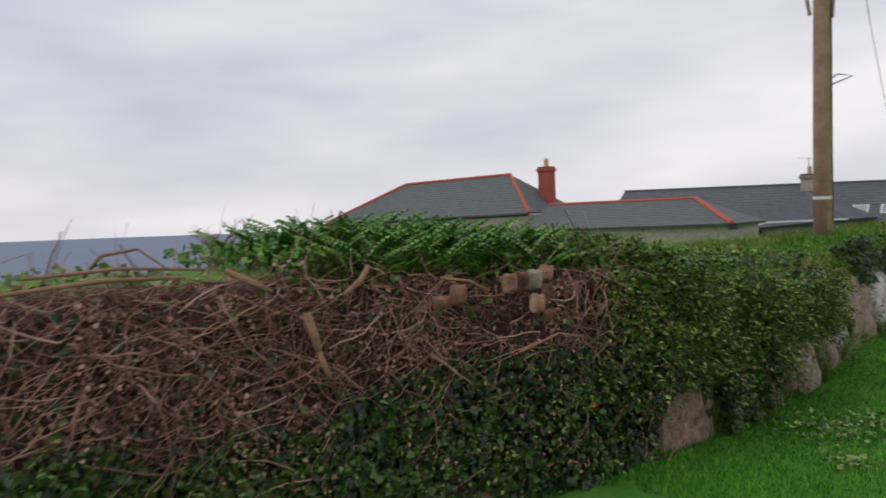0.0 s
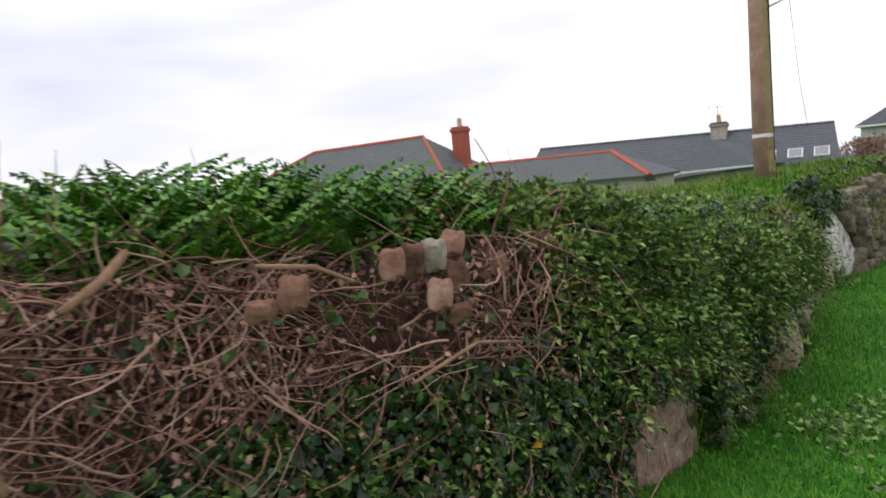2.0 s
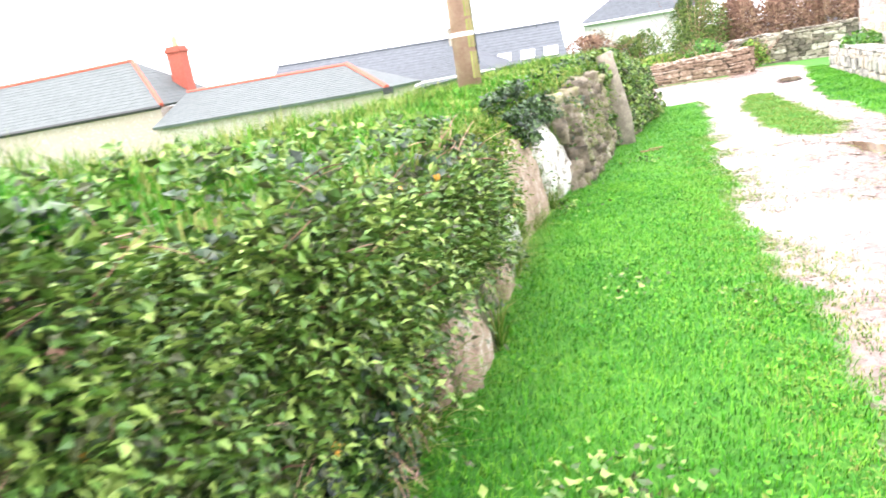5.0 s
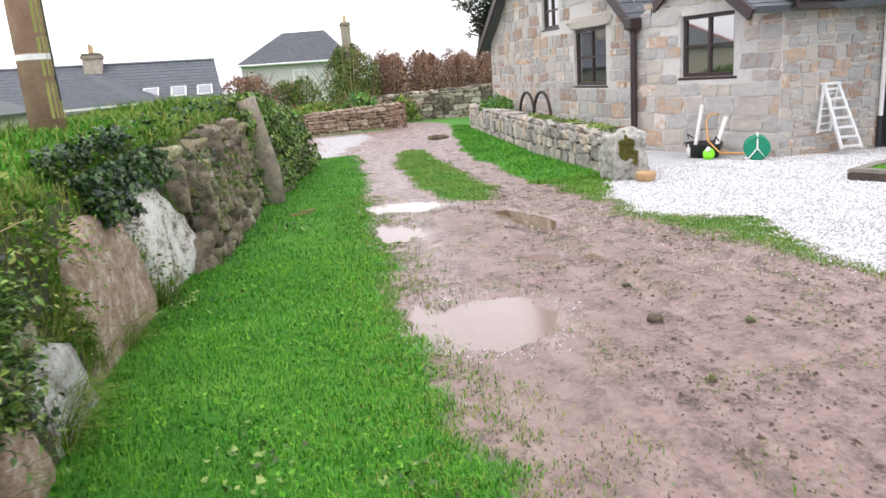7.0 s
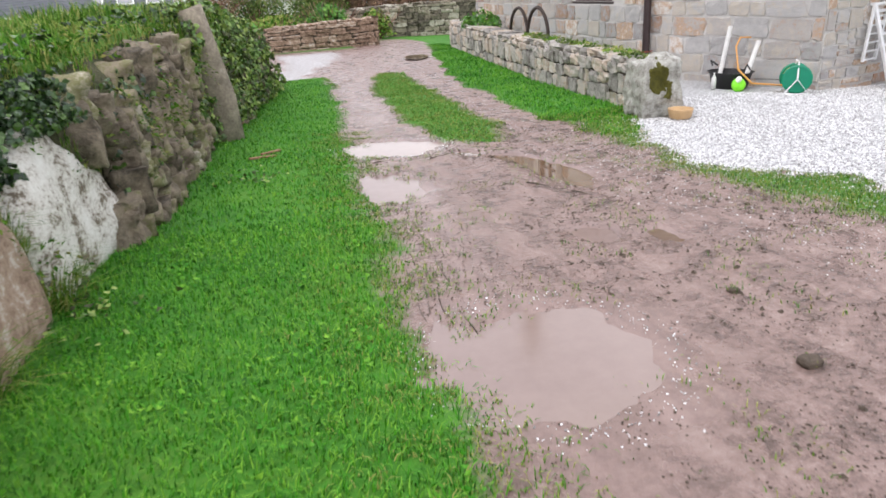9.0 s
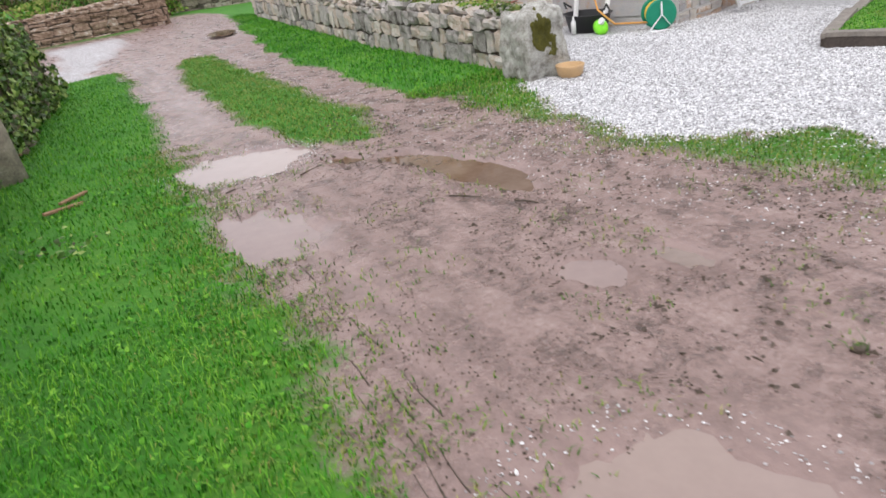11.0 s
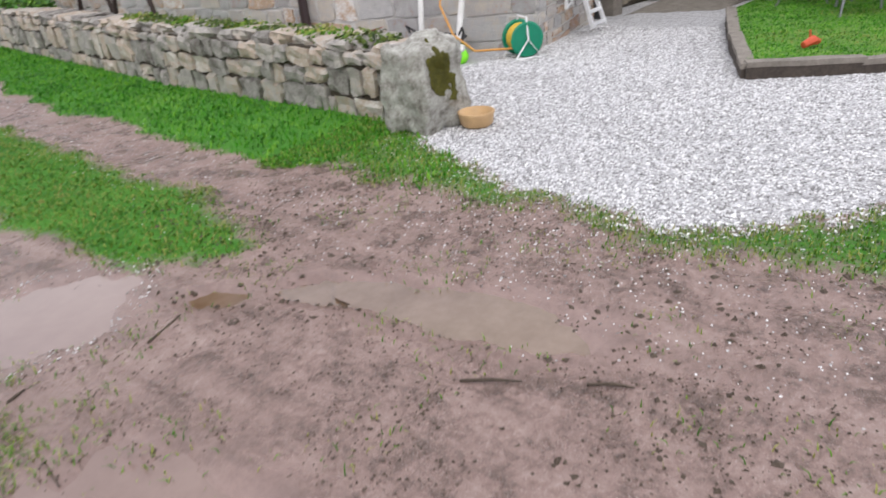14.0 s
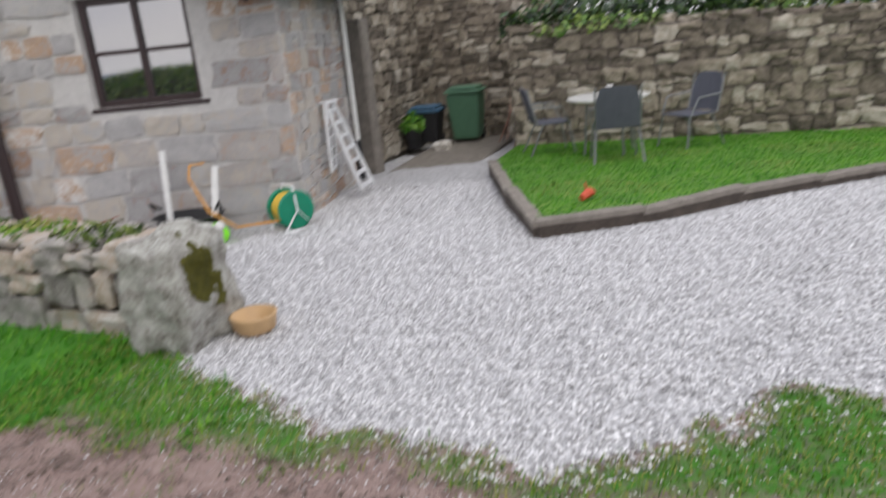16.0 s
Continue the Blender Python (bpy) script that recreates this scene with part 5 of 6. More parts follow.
tri_roof("roof", (a_c, a_bk, a_r), M_SLATE_GREEN, an)
quad_roof("roof", (a_bk, Vector((-19.3, 40, 1.2)), a_l, a_r), M_SLATE_GREEN, an)
ridge(an, [a_l, a_r], r=0.1)
ridge(an, [a_r, a_c], r=0.13)
part("bracket", box(bmesh.new(), -8.75, -8.35, 33.2, 33.4, 1.0, 1.28), M_BLACK, an)
link("wall", [(x, y, z) for z in (-6, 1.2) for x, y in ((-19.3, 32.9), (-8.9, 33.6), (-8.9, 39.7), (-19.3, 39.7))], [(0, 1, 5, 4), (1, 2, 6, 5), (2, 3, 7, 6)], M_STONE_DARK, an)

barn = thing("long_barn", "long converted barn with dark slate roof and skylights", "house")
b0, b1 = Vector((-20.8, 51.0, 3.6)), Vector((-1.7, 51.9, 3.35))
f0, f1 = Vector((-20.9, 46.4, 0.6)), Vector((-1.3, 47.2, 0.5))
quad_roof("roof", (f0, f1, b1, b0), M_SLATE, barn)
quad_roof("roof", (f1 + Vector((-0.4, 9, 0)), f0 + Vector((0, 9, 0)), b0, b1), M_SLATE, barn)
ridge(barn, [b0, b1], M_SLATE, 0.1)
link("wall", [(x, y, z) for z in (-6, 0.5) for x, y in ((-20.6, 46.8), (-1.6, 47.6), (-1.9, 55.6), (-20.6, 55))] + [(-20.75, 51, 3.5), (-1.75, 51.9, 3.25)], [(0, 1, 5, 4), (1, 2, 6, 5), (2, 3, 7, 6), (3, 0, 4, 7), (4, 7, 8), (6, 5, 9)], M_STONE, barn)
chimney(barn, (-8.3, 51.3), 0.95, 2.9, 4.1, M_STONE_DARK, 1)
bm = bmesh.new()
tube(bm, [(-8.3, 51.0, 4.0), (-8.3, 51.0, 5.2)], 0.02, 5)
tube(bm, [(-8.9, 51.0, 5.15), (-7.9, 51.0, 5.05)], 0.015, 4)
for k in range(5):
    tube(bm, [(-8.8 + k * 0.2, 50.85, 5.13 - 0.02 * k), (-8.8 + k * 0.2, 51.15, 5.13 - 0.02 * k)], 0.012, 4)
part('aerial', bm, M_STEEL, barn, 'thin television aerial')
for x, f in ((-5.2, 0.38), (-3.75, 0.38), (-2.35, 0.38)):
    a = f0.lerp(f1, (x + 20.9) / 19.6)
    t = b0.lerp(b1, (x + 20.8) / 19.1)
    c = a.lerp(t, f)
    d = (t - a).normalized()
    n = Vector((1, 0.05, 0)).cross(d).normalized()
    m = Matrix.Translation(c + n * 0.06) @ Matrix((Vector((1, 0.04, 0)).normalized(), d, n)).transposed().to_4x4()
    sk = boxed("skylight", M_WHITE, barn, -0.42, 0.42, -0.5, 0.5, -0.03, 0.05, 0.01, "white-framed skylight", m)
    boxed("pane", M_GLASS, sk, -0.34, 0.34, -0.42, 0.42, 0.045, 0.06, 0, "", m)
bp0, bp1, bq0, bq1 = Vector((-10.3, 43.3, 0.75)), Vector((-5.0, 43.3, 1.2)), Vector((-8.1, 46.3, 2.8)), Vector((-7.6, 48.8, 2.75))
porch = thing("barn_wing", "gabled slate-roofed wing with white fascia", "house")
quad_roof("roof", (Vector((-10.5, 43.4, 0.75)), Vector((-5.2, 43.4, 1.2)), Vector((-7.8, 46.4, 2.8)), Vector((-8.2, 46.4, 2.8))), M_SLATE, porch)
quad_roof("roof", (Vector((-5.2, 43.4, 1.2)), Vector((-4.2, 48.4, 1.2)), Vector((-7.6, 49.0, 2.8)), Vector((-7.8, 46.4, 2.8))), M_SLATE, porch)
quad_roof("roof", (Vector((-11.0, 48.4, 0.9)), Vector((-10.5, 43.4, 0.75)), Vector((-8.2, 46.4, 2.8)), Vector((-8.2, 49.0, 2.8))), M_SLATE, porch)
part("fascia", tube(bmesh.new(), [(-10.5, 43.3, 0.75), (-9.3, 43.3, 1.12), (-5.2, 43.3, 1.2)], 0.07, 4), M_WHITE, porch)
link("wall", [(x, y, z) for z in (-6, 1.05) for x, y in ((-9.6, 43.7), (-5.4, 43.7), (-4.6, 48), (-10, 48))], [(0, 1, 5, 4), (1, 2, 6, 5), (3, 0, 4, 7)], M_STONE, porch)

fh = thing("house", "rendered grey house with hipped slate roof and white window", "house")
c0, c1, c2, c3 = Vector((-0.6, 62.6, 3.2)), Vector((8.2, 61.6, 3.15)), Vector((9.2, 69, 3.15)), Vector((0.5, 70, 3.2))
k0, k1 = Vector((3.3, 65.8, 5.55)), Vector((6.6, 65.5, 5.6))
for q in ((c0, c1, k1, k0), (c2, c3, k0, k1)):
    quad_roof("roof", q, M_SLATE, fh)
tri_roof("roof", (c1, c2, k1), M_SLATE, fh)
tri_roof("roof", (c3, c0, k0), M_SLATE, fh)
link("wall", [(x, y, z) for z in (-2, 3.15) for x, y in ((-0.2, 63.0), (7.9, 62.0), (8.8, 68.6), (0.7, 69.6))], [(0, 1, 5, 4), (1, 2, 6, 5), (2, 3, 7, 6), (3, 0, 4, 7)], M_MORTAR, fh)
part("gutter", tube(bmesh.new(), [c0 + Vector((0, -0.1, -0.05)), c1 + Vector((0, -0.1, -0.05))], 0.08, 5), M_WHITE, fh)
pane_window(fh, (4.05, 62.45, 0.8), (1, -0.12, 0), (-0.12, -1, 0), 1.05, 1.85, 2, 2, M_WHITE, 0.13)
chimney(fh, (8.3, 65.3), 0.7, 3.5, 6.1, M_STONE_DARK, 1)


# ---- far lane walls ----
def stone_wall(name, label, foot, top, thick, material, hgt, lng, seed, limit=300, core=None, shapes=None):
    w = thing(name, label, "wall", kind="structure")
    wall_core("core", core or M_EARTH_JOINT, w, foot, thick, top)
    for i in range(len(foot) - 1):
        a, b = Vector((*foot[i], 0)), Vector((*foot[i + 1], 0))
        u = (b - a).normalized()
        L = (b - a).length
        n = Vector((u.y, -u.x, 0))
        stone_face(w, a, u, n, L, lambda s, a=a, u=u: ground((a + u * s).x, (a + u * s).y) - 0.05, lambda s, i=i, L=L: top[i] + (top[i + 1] - top[i]) * s / L, no_skip, material, hgt, lng, 0.035, seed + i, limit, shapes=shapes or RUBBLE)
        k = random.Random(seed + 50 + i)
        s = 0.0
        while s < L:
            ln = k.uniform(0.18, 0.38)
            m = a + u * (s + ln / 2) - n * thick / 2
            z = top[i] + (top[i + 1] - top[i]) * min(1, s / L)
            piece("capstone", k.choice(RUBBLE), material, w, Matrix.Translation((m.x, m.y, z + 0.02)) @ Matrix((u, -n, Vector((0, 0, 1)))).transposed().to_4x4() @ pose(0, 0, 0, 0, k.uniform(-4, 4), 0) @ Matrix.Diagonal((ln - 0.02, thick * k.uniform(0.9, 1.1), k.uniform(0.08, 0.16), 1)))
            s += ln
    return w


stone_wall("wall_far", "low tan rubble wall along the lane", [(-1.5, 29.4), (1.6, 29.8), (5.1, 30.4)], [0.35, 0.50, 0.62], 0.45, M_BROWN_ROCK, (0.12, 0.2), (0.2, 0.5), 71, 150)
stone_wall("wall_bend", "dark dry-stone wall beyond the bend of the lane", [(4.6, 33.6), (7.5, 34.2), (12.5, 35.5)], [0.80, 0.85, 0.95], 0.5, M_STONE_DARK, (0.15, 0.26), (0.2, 0.5), 75, 120)

# ---- garden wall with the boulder at its end ----
gw = stone_wall("wall_garden", "grey granite garden wall with squared stones", [(6.95, 28.7), (6.57, 27.4), (5.93, 23.3), (5.24, 19.0), (4.9, 16.0), (4.86, 15.15)], [0.42, 0.42, 0.44, 0.46, 0.48, 0.46], 0.4, M_STONE, (0.17, 0.34), (0.16, 0.36), 81, 90, shapes=RUBBLE)
bm = bmesh.new()
bmesh.ops.create_cube(bm, size=1.0)
bmesh.ops.subdivide_edges(bm, edges=bm.edges[:], cuts=19, use_grid_fill=True)
for v in bm.verts:
    s = v.co.normalized() * 0.58
    v.co = v.co.lerp(s, 0.42)
    v.co += 0.12 * noise.noise_vector(v.co * 2.3) + 0.05 * noise.noise_vector(v.co * 6) + 0.022 * noise.noise_vector(v.co * 17)
    v.co = Vector((v.co.x * 0.52, v.co.y * 0.48, v.co.z * 0.68))
bmesh.ops.transform(bm, matrix=Matrix.Translation((4.80, 14.86, 0.25)), verts=bm.verts[:])
boulder = part("boulder", bm, M_BOULDER, None, smooth=True)
tagged(boulder, "large grey granite boulder ending the garden wall", "boulder")
moss_pts = []
r = random.Random(91)
while len(moss_pts) < 5200:
    u, w = r.uniform(-0.2, 0.2), r.uniform(-0.32, 0.32)
    if ((u + 0.25 * w) / 0.10) ** 2 + (w / 0.21) ** 2 > 1 + 1.3 * noise.noise((u * 9, w * 9, 4)) + 0.5 * noise.noise((u * 30, w * 30, 5)):
        continue
    moss_pts.append((u, w))
V = []
F = []
for u, w in moss_pts:
    p = Vector((4.80, 14.86, 0.22)) + Vector((0.83, -0.55, 0)) * (0.075 + u) + Vector((-0.5, -0.75, 0.14 + w))
    hit = boulder.ray_cast(p, Vector((0.55, 0.83, 0)))
    if hit[0]:
        c = hit[1]
        q = r.uniform(0.009, 0.018)
        k = len(V)
        V += [c + Vector((-q, -q * 0.4, 0)), c + Vector((q, -q * 0.4, 0)), c + Vector((0, -q * 1.2, -q * 0.4)), c + Vector((0, -q * 0.3, q))]
        F += [(k, k + 1, k + 2), (k, k + 2, k + 3), (k + 2, k + 1, k + 3)]
tagged(link("moss", V, F, M_MOSS, boulder, "thick dark moss patch"), kind="stuff")
bm = bmesh.new()
lathe(bm, [(0.10, 0.0), (0.125, 0.02), (0.14, 0.10), (0.145, 0.115), (0.128, 0.115), (0.118, 0.04), (0.02, 0.035)], 28, Matrix.Translation((4.93, 14.47, ground(4.93, 14.47) + 0.005)))
tagged(part("bowl", bm, M_TERRACOTTA, None, smooth=True), "tan stoneware dog bowl on the gravel", "bowl")

# soil bed and plants behind the garden wall
bed = link("soil_bed", [(x + dx, y, z) for y, x in ((16.0, 5.2), (19, 5.55), (23.3, 6.25), (28, 6.98)) for dx, z in ((0, 0.38), (0.3, 0.38), (0.36, -0.1), (0, -0.1))], [(i * 4 + k, i * 4 + (k + 1) % 4, i * 4 + 4 + (k + 1) % 4, i * 4 + 4 + k) for i in range(3) for k in range(4)] + [(0, 3, 2, 1), (12, 13, 14, 15)], M_SOIL)
tagged(bed, "narrow planting bed behind the garden wall", "flower bed")
r = random.Random(93)


def clump(label, cx, cy, z, rx, ry, h, n, size, material, seed, category="plant"):
    k = random.Random(seed)
    pl = []
    for _ in range(n):
        a, q = k.uniform(0, math.tau), math.sqrt(k.random())
        t = k.random()
        pl.append(((cx + rx * q * math.cos(a), cy + ry * q * math.sin(a), z + h * t * (1 - 0.55 * q * q) * k.uniform(0.6, 1.1)), (math.cos(a) * 0.5, math.sin(a) * 0.5, 0.8)))
    ob = leaf_cloud("plant", pl, size, material, None, seed=seed)
    tagged(ob, label, category, kind="stuff")


for i in range(8):
    y = 15.5 + i * 0.62
    clump("low green and purple rockery plants on the garden wall", interp(y, GWALL) + 0.24, y + 0.1, 0.50, 0.17, 0.36, 0.13, 320, 0.045, M_GRASS_DRY if i % 2 else M_SHRUB_GREEN, 100 + i)
clump("bright green bush on the garden wall", 6.75, 25.6, 0.4, 0.5, 0.7, 0.5, 900, 0.09, M_FERN, 120, "bush")
tagged(link("label_tag", [(5.15, 15.75, 0.55), (5.3, 15.7, 0.56), (5.3, 15.62, 0.59), (5.15, 15.67, 0.58)], [(0, 1, 2, 3)], M_RED), "small red plastic scrap on the wall", "litter")


def hoop(y, rad, x):
    bm = bmesh.new()
    n = 18
    pts_o = [Vector((x, y - rad * math.cos(math.pi * k / n), 0.36 + (rad * 1.25) * math.sin(math.pi * k / n))) for k in range(n + 1)]
    tube(bm, pts_o, 0.035, 6)
    ob = part("iron_hoop", bm, M_DARK_METAL, None, smooth=True)
    tagged(ob, "rusty half-buried iron wheel rim standing in the bed", "wheel rim", "wheel rims in the bed")


hoop(22.6, 0.47, 6.5)
hoop(21.2, 0.50, 6.3)

# ---- the granite house beside the yard ----
house = thing("house", "granite house with two gables, brown window frames and slate roof", "house")
FX = 7.58


def rake_b(y):
    return 2.28 + 0.74 * (4.62 - abs(y - 23.53))


def rake_a(y):
    return 2.28 + 0.60 * (1.55 - abs(y - 17.3))


def face_a(y):
    return 7.34 + 0.285 * (18.85 - y)


OPEN_B = [(20.50, 22.10, 1.03, 2.33), (22.95, 23.95, 2.47, 3.75), (24.9, 25.0, 9, 9.1)]
OPEN_A = [(16.67, 17.78, 1.16, 2.25)]


def gable_wall(y0, y1, rake, openings, face, name):
    """A gable wall 0.45 m thick in vertical strips, cut by its openings."""
    cuts = sorted({y0, y1, (y0 + y1) / 2, *[v for o in openings for v in o[:2] if y0 < v < y1]})
    V, F = [], []
    for a, b in zip(cuts, cuts[1:]):
        gaps = sorted((o[2], o[3]) for o in openings if o[0] <= a + 1e-6 and o[1] >= b - 1e-6)
        z = -0.6
        spans = []
        for g0, g1 in gaps:
            spans.append((z, g0, False))
            z = g1
        spans.append((z, None, True))
        for lo, hi, last in spans:
            k = len(V)
            za, zb = (rake(a), rake(b)) if last else (hi, hi)
            xa, xb = face(a), face(b)
            V += [(xa, a, lo), (xb, b, lo), (xb, b, zb), (xa, a, za), (xa + 0.45, a, lo), (xb + 0.45, b, lo), (xb + 0.45, b, zb), (xa + 0.45, a, za)]
            F += [(k, k + 3, k + 2, k + 1), (k + 4, k + 5, k + 6, k + 7), (k, k + 1, k + 5, k + 4), (k + 1, k + 2, k + 6, k + 5), (k + 2, k + 3, k + 7, k + 6), (k + 3, k, k + 4, k + 7)]
    ob = link(name, V, F, M_MORTAR, house)
    bm = bmesh.new()
    bm.from_mesh(ob.data)
    bmesh.ops.remove_doubles(bm, verts=bm.verts[:], dist=0.001)
    bm.to_mesh(ob.data)
    bm.free()
    return ob


wall_b = gable_wall(18.92, 28.15, rake_b, OPEN_B, lambda y: FX, "gable_wall")
wall_a = gable_wall(15.9, 18.9, rake_a, OPEN_A, face_a, "gable_wall")


def cut(openings, y0):
    def f(a, b, za, zb):
        return any(a + y0 < o[1] - 0.02 and b + y0 > o[0] + 0.02 and za < o[3] - 0.02 and zb > o[2] - 0.02 for o in openings)
    return f


LINT_B = [(20.3, 22.3, 2.34, 2.62)]
stone_face(wall_b, (FX, 18.92, 0), (0, 1, 0), (-1, 0, 0), 9.23, lambda s: -0.25, lambda s: rake_b(18.92 + s) - 0.02, cut(OPEN_B + LINT_B, 18.92), M_STONE_PALE, (0.15, 0.34), (0.20, 0.60), 0.0, 201, 300, gap=0.03)
piece("lintel", BLOCKS[2], M_STONE_PALE, wall_b, Matrix.Translation((FX, 21.3, 2.47)) @ Matrix.Diagonal((0.12, 1.95, 0.25, 1)))
AL = math.hypot(1, 0.285)
stone_face(wall_a, (face_a(15.8), 15.8, 0), (-0.285, 1, 0), (-1, -0.285, 0), 3.1 * AL, lambda s: -0.35, lambda s: rake_a(15.8 + s / AL) - 0.02, cut([(a * AL, b * AL, c, d) for a, b, c, d in OPEN_A], 15.8 * AL), M_STONE_PALE, (0.15, 0.34), (0.20, 0.62), 0.0, 205, 300, gap=0.03)

# side wall of the nearer wing, with doorway recess
C0, C1 = Vector((8.21, 15.8, 0)), Vector((10.75, 16.3, 0))
su = (C1 - C0).normalized()
sn = Vector((su.y, -su.x, 0))
sl = (C1 - C0).length
side = link("side_wall", [tuple(p + o + Vector((0, 0, z))) for z in (-0.7, 2.22) for p, o in ((C0, Vector()), (C1, Vector()), (C1, -sn * 0.45), (C0, -sn * 0.45))], [(0, 1, 5, 4), (1, 2, 6, 5), (2, 3, 7, 6), (3, 0, 4, 7), (4, 5, 6, 7)], M_MORTAR, house)
stone_face(side, C0, su, sn, sl, lambda s: -0.5, lambda s: 2.2, no_skip, M_STONE_PALE, (0.13, 0.30), (0.16, 0.48), 0.0, 209, 300, gap=0.028)

# windows of the house
for y, z, w, h, cols, rows in ((21.3, 1.03, 1.6, 1.3, 2, 2), (23.45, 2.47, 1.0, 1.28, 2, 3)):
    pane_window(house, (FX + 0.06, y, z), (0, -1, 0), (-1, 0, 0), w, h, cols, rows, M_BROWN_PAINT, 0.075, 0.09)
pane_window(house, (face_a(17.225) + 0.06, 17.225, 1.16), (0.285, -1, 0), (-1, -0.285, 0), 1.15, 1.09, 2, 2, M_BROWN_PAINT, 0.07, 0.09)
tagged(house, "granite house with two gables, brown window frames and slate roof", "house")
# roofs
def gable_roof(y0, ym, y1, ze0, zr, ze1, x0, x1, name="roof"):
    quad_roof(name, ((x0, y0, ze0), (x1, y0, ze0), (x1, ym, zr), (x0, ym, zr)), M_SLATE, house, 0.10)
    quad_roof(name, ((x1, y1, ze1), (x0, y1, ze1), (x0, ym, zr), (x1, ym, zr)), M_SLATE, house, 0.10)
    for ya, za, yb, zb in ((y0, ze0, ym, zr), (y1, ze1, ym, zr)):
        bm = bmesh.new()
        d = Vector((0, yb - ya, zb - za))
        ang = math.atan2(d.z, d.y)
        m = Matrix.Translation((x0 - 0.02, (ya + yb) / 2, (za + zb) / 2 - 0.10)) @ Matrix.Rotation(ang, 4, "X")
        box(bm, -0.03, 0.03, -d.length / 2, d.length / 2, -0.11, 0.09, 0.008, m)
        part("bargeboard", bm, M_BROWN_PAINT, house, "dark brown bargeboard")


gable_roof(18.75, 23.53, 28.4, 2.22, 5.85, 2.22, FX - 0.32, 15)
gable_roof(15.62, 17.3, 18.85, 2.20, 3.25, 2.28, 7.5, 11)
# eaves of the side wall
e0, e1 = C0 + sn * 0.28 - su * 0.05, C1 + sn * 0.28 + su * 0.6
rot = Matrix((su, -sn, Vector((0, 0, 1)))).transposed().to_4x4()
part("fascia", box(bmesh.new(), 0, sl + 0.65, -0.03, 0.03, -0.1, 0.1, 0.008, Matrix.Translation(e0 + Vector((0, 0, 2.22))) @ rot), M_BROWN_PAINT, house, "dark brown fascia")
part("gutter", tube(bmesh.new(), [e0 + sn * 0.08 + Vector((0, 0, 2.30)), e1 + sn * 0.08 + Vector((0, 0, 2.28))], 0.055, 8), M_BLACK, house)
part("soffit", box(bmesh.new(), 0, sl + 0.65, 0, 0.4, 2.16, 2.18, 0, Matrix.Translation(e0) @ rot), M_BROWN_PAINT, house)
quad_roof("roof", (e0 + Vector((0, 0, 2.33)), e1 + Vector((0, 0, 2.33)), e1 - sn * 3 + Vector((0, 0, 3.58)), e0 - sn * 3 + Vector((0, 0, 3.58))), M_SLATE, house, 0.08)
# rainwater pipes
bm = bmesh.new()
tube(bm, [(7.24, 18.75, -0.1), (7.24, 18.75, 2.05), (7.2, 18.75, 2.2)], 0.065, 10)
box(bm, 7.1, 7.36, 18.63, 18.88, 2.12, 2.34, 0.02)
part("downpipe", bm, M_BROWN_PAINT, house, "dark brown downpipe", False)
wp = C1 + sn * 0.08 - su * 0.05
part("downpipe", tube(bmesh.new(), [wp + Vector((0, 0, 0.25)), wp + Vector((0, 0, 2.18))], 0.04, 10), M_WHITE, house, "white downpipe")
part("downpipe", tube(bmesh.new(), [wp + Vector((0.0, 0, -0.3)), wp + Vector((0, 0, 0.25))], 0.05, 10), M_BLACK, house, "black pipe foot")
# entrance behind the corner: black panel as the doorway's shade, and pale jamb
boxed("door", M_BLACK, house, 10.8, 11.3, 16.5, 16.6, -0.35, 1.75, 0.01, "dark open doorway")
boxed("door_jamb", M_KERB_TOP, house, 11.3, 11.6, 16.2, 16.6, -0.45, 1.9, 0.03, "pale granite jamb")
porch_wall = boxed("porch_wall", M_EARTH_JOINT, house, 11.6, 15.2, 16.62, 17.1, -0.5, 3.0, 0.0)
stone_face(porch_wall, (11.6, 16.62, 0), (1, 0, 0), (0, -1, 0), 3.4, lambda s: -0.4, lambda s: 2.95, no_skip, M_STONE_DARK, (0.14, 0.26), (0.18, 0.42), 0.03, 211, 150, shapes=RUBBLE)
pane_window(house, (11.9, 16.5, 0.45), (1, 0, 0), (0, -1, 0), 0.5, 1.3, 1, 1, M_BROWN_PAINT, 0.08)

# ---- yard: steps, terrace and back walls ----
step = boxed("doorstep", M_KERB_TOP, None, 11.0, 14.6, 14.75, 16.1, -0.6, -0.36, 0.03)
tagged(step, "low concrete step before the back wall", "step")
stone_wall("wall_back", "tall dark rubble wall behind the bins", [(15.0, 18.5), (15.0, 13.6)], [3.0, 3.0], 0.5, M_STONE_DARK, (0.12, 0.24), (0.15, 0.36), 221, 200, M_WALL_JOINT)
stone_wall("wall_terrace", "mossy granite wall behind the lawn", [(15.0, 14.25), (12.3, 14.25), (12.3, 14.2)], [1.5, 1.5, 1.5], 0.4, M_STONE_DARK, (0.14, 0.26), (0.2, 0.5), 225, 60, M_WALL_JOINT)
stone_wall("wall_terrace", "mossy granite wall behind the lawn", [(12.3, 14.25), (12.2, 9.0), (12.0, 3.0)], [1.5, 1.32, 1.3], 0.45, M_STONE_DARK, (0.12, 0.25), (0.15, 0.36), 229, 200, M_WALL_JOINT)

# raised lawn inside its kerb
LAWN = [(10.45, 14.22), (8.35, 13.55), (7.0, 13.05), (7.42, 12.25), (8.15, 11.4), (9.1, 10.0), (10.5, 8.0), (12.2, 6.0)]


def lawn_z(x, y):
    return 0.02 - 0.04 * (x - 7)


